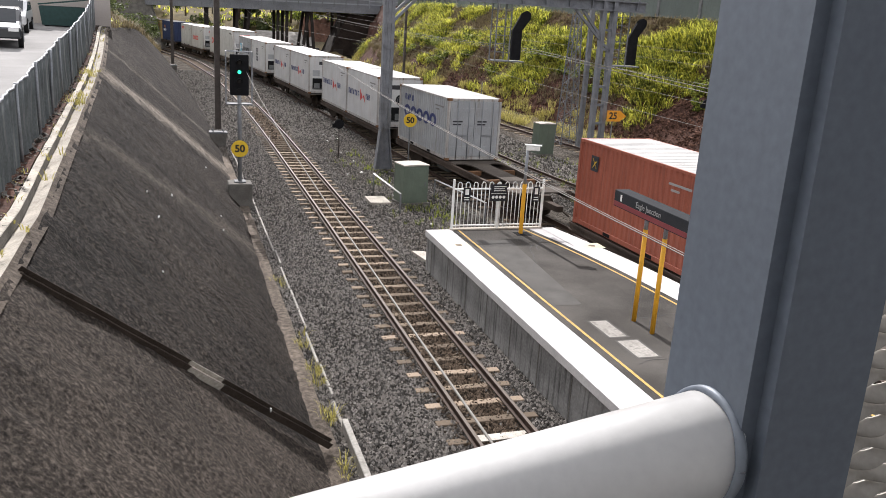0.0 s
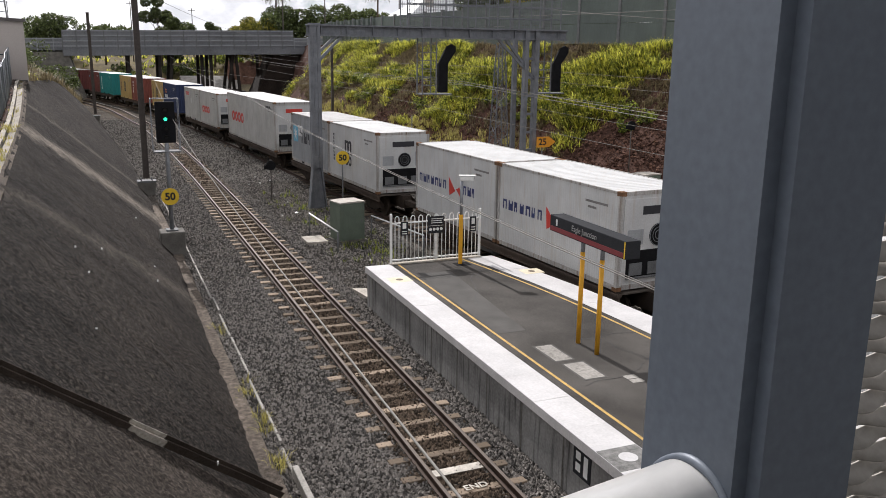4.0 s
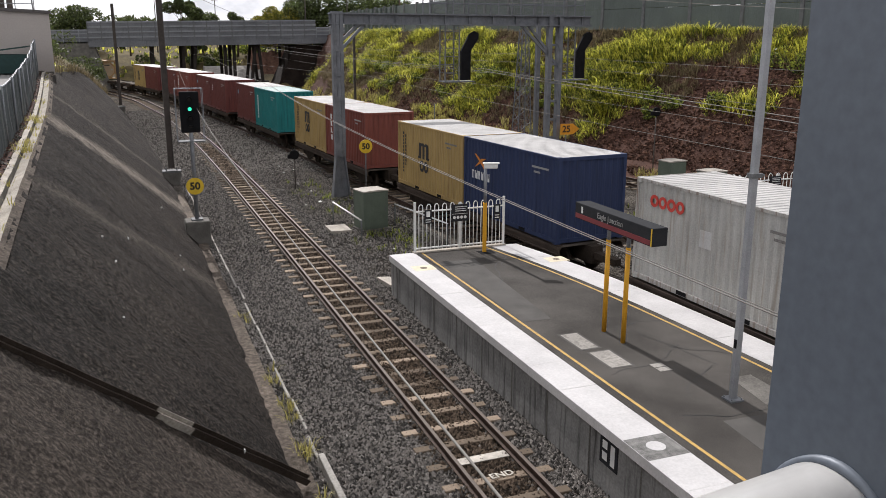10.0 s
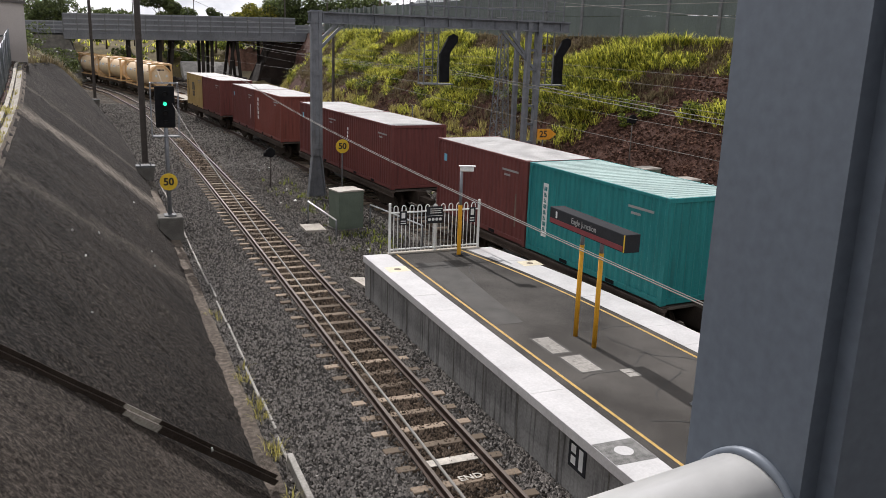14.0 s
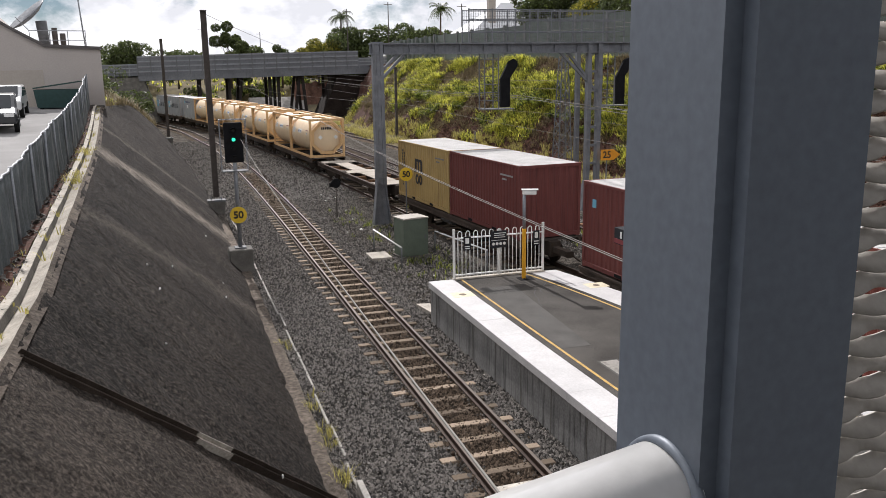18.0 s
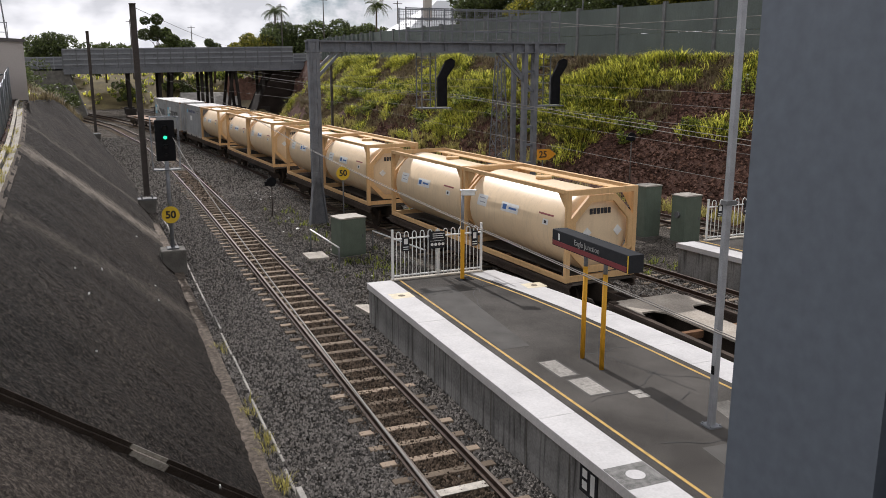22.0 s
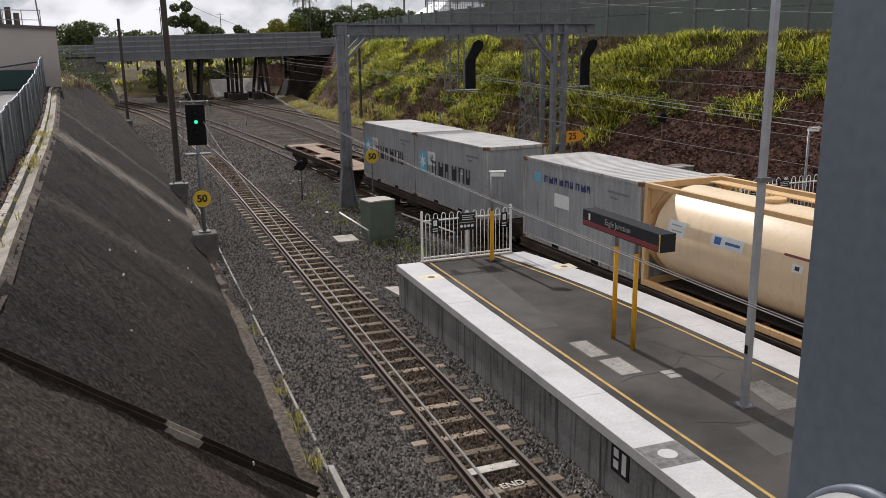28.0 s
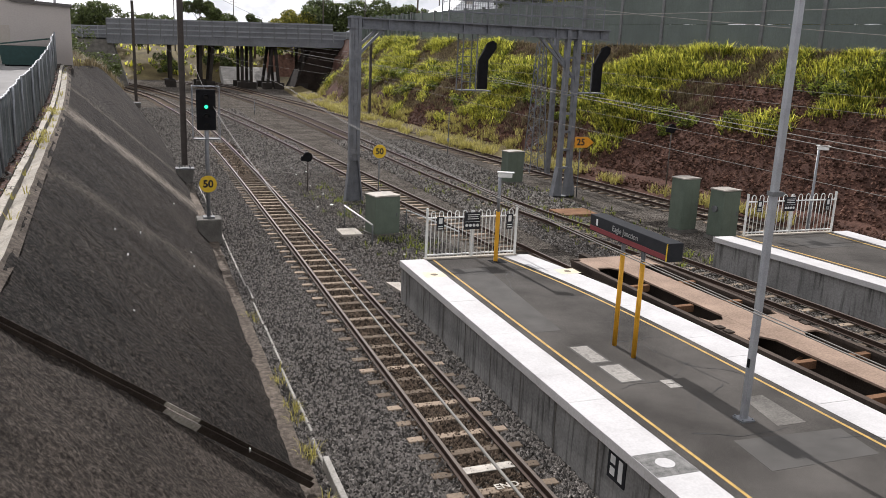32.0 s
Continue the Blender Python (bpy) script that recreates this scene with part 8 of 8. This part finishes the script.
        part("foliage", leaf_cloud("foliage", bl, "leaf", 1500, 0.16, 40 + i), None, t)
    # trees beyond the bridge and above the cutting
    for x, y, z, h, sp, mt, lb, sd, ct, sz, op in (
            (-13.4, 175, 3.9, 7.8, 5.6, "leaf", "broad dark green tree", 51, 2600, 0.3, False), (-18.7, 150, 4.0, 5.6, 4.6, "leaf", "broad dark green tree", 52, 2000, 0.3, False),
            (-3.0, 160, 4.0, 6.0, 5.2, "leaf", "low dark green tree", 53, 1500, 0.3, False), (5.6, 152, 4.0, 11.4, 4.0, "leaf", "open gum tree with sparse crown", 54, 3200, 0.26, True),
            (9.0, 156, 4.0, 7.2, 4.6, "leaf", "low dark green tree", 55, 1500, 0.3, False), (14.2, 150, 4.0, 7.6, 1.7, "leaf", "narrow dark conifer-like tree", 56, 1400, 0.22, False),
            (20.0, 146, 4.5, 7.0, 4.0, "leaf_gold", "tree with golden blossom", 57, 2600, 0.26, False), (26.0, 148, 4.5, 9.0, 5.5, "leaf", "large dark green tree", 58, 3200, 0.3, False),
            (33.0, 152, 5.0, 9.5, 5.0, "leaf", "large dark green tree", 59, 2600, 0.3, False), (41.0, 150, 5.0, 8.6, 5.0, "leaf", "dense dark green tree", 60, 2600, 0.3, False),
            (36.0, 86, 8.0, 8.6, 4.6, "leaf", "dense dark green tree above the wall", 61, 4200, 0.2, False), (37.5, 76, 8.0, 7.6, 4.2, "leaf_gold", "tree with yellowing leaves above the wall", 62, 3600, 0.2, False),
            (36.0, 67, 8.0, 7.6, 4.4, "leaf", "dense dark green tree above the wall", 63, 4200, 0.2, False), (37.0, 58, 8.0, 7.0, 3.8, "leaf", "dense green tree above the wall", 64, 3600, 0.2, False),
            (36.5, 51, 8.0, 9.0, 4.5, "leaf_gold", "tree with golden blossom above the wall", 65, 4600, 0.18, False), (40.5, 45, 8.0, 10.0, 5.0, "leaf", "dense dark green tree above the wall", 66, 3600, 0.2, False),
            (33.5, 30, 7.6, 8.0, 3.6, "leaf", "dense dark green tree above the wall", 67, 3200, 0.17, False), (34.0, 37, 7.6, 7.4, 3.8, "leaf", "dense dark green tree above the wall", 68, 3200, 0.17, False),
            (34.5, 44, 7.6, 7.0, 3.6, "leaf_gold", "tree with yellowing leaves above the wall", 69, 3200, 0.17, False), (34.0, 62, 7.6, 6.4, 3.4, "leaf", "dense green tree above the wall", 70, 3000, 0.18, False)):
        build_tree(x, y, z, h, sp, mt, lb, sd, int(ct * 1.7), sz * 0.76, op)
    build_palm(25.0, 151, 5.0, 11.0, 71)
    build_palm(42.0, 146, 6.0, 11.0, 72)
    # house above the cutting
    h = thing("far_house", pose(42.0, 112, 8.0), "pale weatherboard house with a white hipped roof", "house")
    bm = B()
    box(bm, -7, 9, -4, 4, -0.5, 3.6)
    part("wall", bm, "bldg", h)
    bm = B()
    vs = [bm.verts.new(p) for p in ((-8, -5, 3.5), (10, -5, 3.5), (10, 5, 3.5), (-8, 5, 3.5), (-2, 0, 7.6), (4, 0, 7.6))]
    for f in ((0, 1, 5, 4), (1, 2, 5), (2, 3, 4, 5), (3, 0, 4), (3, 2, 1, 0)):
        bm.faces.new([vs[i] for i in f])
    part("roof", bm, "houseroof", h)
    bm = B()
    box(bm, -5.2, -4.2, -3.6, -2.8, 3.5, 8.8)
    part("chimney", bm, "bldg", h)
    for x in (-5, -2, 1, 4, 7):
        bm = B()
        box(bm, x - 0.6, x + 0.6, -4.05, -3.98, 1.2, 2.7)
        w = part("window", bm, "glass", h)
        bm = B()
        box(bm, x - 0.7, x + 0.7, -4.12, -4.05, 1.1, 1.2)
        part("sill", bm, "houseroof", w)
    h2 = thing("far_house", pose(33.0, 143, 4.2), "small pale gabled house among trees", "house")
    bm = B()
    prism(bm, [(-4, -0.5), (4, -0.5), (4, 4), (0, 6.4), (-4, 4)], "y", -4, 4)
    part("wall", bm, "bldg", h2)
    bm = B()
    for s in (-1, 1):
        prism(bm, [(0, 6.5), (s * 4.4, 3.9), (s * 4.4, 4.05), (0, 6.7)], "y", -4.3, 4.3)
    part("roof", bm, "houseroof", h2)
    # paling fence past the wall's end
    f = thing("paling_fence", pose(0, 0, 0), "row of pale concrete palings past the wall's end", "fence")
    for i in range(14):
        y = 118 - i * 2.0
        bm = B()
        x = BANK_FOOT(min(y, 130)) + 8.6
        box(bm, x - 0.7, x + 0.7, y - 0.08, y + 0.08, 7.0, 10.4)
        part("paling", bm, "noisewall", f)
    for x, y, h in ((24.0, 140, 9.5), (30.5, 138, 10.5), (37.0, 120, 9.0), (2.0, 170, 10.0), (14.0, 180, 9.5), (-30, 186, 8)):
        p = thing("street_pole", pose(x, y, 5.0 if x < 20 else 7.0), "thin dark street pole", "pole", "street poles")
        bm = B()
        rod(bm, (0, 0, -1), (0, 0, h), 0.12, 8, 0.07)
        part("shaft", bm, "mast", p)
        bm = B()
        bar(bm, (-0.7, 0, h - 0.4), (0.7, 0, h - 0.4), 0.08)
        part("crossarm", bm, "mast", p)
    p = thing("floodlight_pole", pose(31.6, 60, 8.0), "slim floodlight pole above the noise wall", "pole")
    bm = B()
    rod(bm, (0, 0, -1), (0, 0, 7.4), 0.07, 8)
    part("shaft", bm, "galv_dark", p)
    bm = B()
    box(bm, -0.45, -0.1, -0.2, 0.2, 7.3, 7.6)
    box(bm, 0.1, 0.45, -0.2, 0.2, 7.3, 7.6)
    part("floodlight", bm, "galv_dark", p)


def build_litter():
    rng = random.Random(41)
    for i in range(26):
        x, y = (rng.uniform(1.6, 3.6), rng.uniform(25, 48)) if i < 18 else (rng.uniform(-6.3, -4.0), rng.uniform(8, 30))
        z = -0.2 if i < 18 else -3.0 - x + 0.12
        bm = B()
        s = rng.uniform(0.04, 0.09) if i < 18 else rng.uniform(0.015, 0.03)
        pts = [Vector((s * math.cos(a) * rng.uniform(0.6, 1.2), s * math.sin(a) * rng.uniform(0.6, 1.2), rng.uniform(0, 0.06))) for a in (0, 1.2, 2.5, 3.8, 5.0)]
        lo = [bm.verts.new(p) for p in pts]
        hi = [bm.verts.new(p + Vector((0, 0, 0.02))) for p in pts]
        bm.faces.new(hi)
        bm.faces.new(lo[::-1])
        for k in range(5):
            bm.faces.new((lo[k], lo[(k + 1) % 5], hi[(k + 1) % 5], hi[k]))
        single("litter_scrap", bm, "litter", "crumpled pale scrap of litter on the ground", "litter", pose(x, y, z), "litter by the track")


def build_trackside():
    build_signal()
    build_speed_board(4.55, 35.3, 2.75, 0.30, "50")
    build_arrow_board()
    build_round_indicator(2.3, 40.0, 1.75)
    build_round_indicator(20.3, 36.4, 3.6)
    build_cabinet(3.35, 30.4, 1.05, 0.85, 1.55, 12, "green-grey trackside cabinet with a pale cap")
    build_cabinet(16.05, 29.0, 0.92, 0.7, 2.25, 8, "tall green-grey trackside cabinet")
    build_cabinet(16.9, 27.5, 0.93, 0.75, 2.0, 8, "tall green-grey trackside cabinet with a meter", True)
    build_cabinet(13.9, 41.6, 1.0, 0.7, 1.75, 8, "green-grey trackside cabinet beside the far track")
    build_station_sign()
    build_camera_post(4.2, 21.48, 0.975, 2.45, 250)
    build_camera_post(17.55, 23.6, 0.0, 3.9, 250, False)
    build_lamp_pole()
    build_platform_details()
    build_wires()
    build_far_masts()
    bm = B()
    box(bm, 1.72, 2.5, 30.1, 31.2, -0.24, -0.1)
    single("cable_pit", bm, "conc_light", "pale concrete cable pit cover beside the cabinet", "pit")
    bm = B()
    prism(bm, [(1.55, 23.6), (1.95, 23.5), (2.0, 22.3), (1.75, 22.3)], "z", -0.24, -0.1)
    single("cable_pit", bm, "conc_light", "pale concrete cable pit cover at the platform end", "pit")
    r = thing("pipe_rail", pose(0, 0, 0), "low pale pipe railing beside the cabinet", "railing")
    for pts in (((2.20, 31.8, 0.68), (2.50, 28.7, 0.55)), ((4.35, 30.5, 0.7), (5.0, 26.5, 0.7))):
        bm = B()
        rod(bm, pts[0], pts[1], 0.03, 8)
        part("rail", bm, "whitesteel", r)
        for p in pts:
            bm = B()
            rod(bm, (p[0], p[1], -0.3), p, 0.03, 8)
            part("post", bm, "galv_dark", r)
    b = thing("junction_box", pose(13.2, 33.2, -0.25), "rusty steel plate cover beside the track", "cover")
    bm = B()
    box(bm, -0.9, 0.9, -0.7, 0.7, 0.0, 0.12)
    part("plate", bm, "rust", b)


# ---------------------------------------------------------------- build
build_ground()
build_left_bank()
BANK_AT = build_right_bank()
build_noise_wall()
build_road_bridge()
PLATFORM, PL, PR = build_platform_one()
build_platform_two()
build_footbridge()
build_gantry()
build_mast(-3.2, 43.8, 0.6, 9.8, "dark steel overhead-line mast on a concrete footing")
build_mast(-5.35, 90.0, 0.4, 10.05, "dark steel overhead-line mast on a concrete footing")
build_gutter()
build_kerb_left()
build_yard_fence()
build_fence("platform_fence", (2.26, 22.02), (5.06, 22.06), 0.975, "white bow-top fence across the platform end with dark notices")
build_fence("platform_fence", (14.2, 23.0), (18.1, 23.05), 0.975, "white bow-top fence across the second platform's end")
build_train()
build_trackside()
build_shop()
build_car(-11.75, 36.9, 4.75, 8, "cardark", "dark car parked in the yard")
build_car(-12.5, 44.2, 4.97, 4, "carwhite", "white car parked in the yard")
build_bank_plants(BANK_AT)
build_weeds()
build_fence_litter()
build_distance()
build_litter()
build_track("track_near", TRACK_A, -20, 200, (7, 75), "single running track on timber sleepers and dark ballast")
build_track("track_train", TRACK_B, -20, 230, (22, 60), "running track under the freight train")
build_track("track_third", TRACK_C, -20, 200, (16, 60), "running track on pale ballast")
build_track("track_far", TRACK_D, -20, 200, (28, 70), "far running track below the cutting")
build_stones()


def motions():
    """The train runs through; every wagon and box on it follows the line."""
    times = [i * 0.5 for i in range(65)]
    for ob, front, rear, local in TRAIN:
        walk(ob, [(t, train_pose(front, rear, t) @ local) for t in times])


motions()
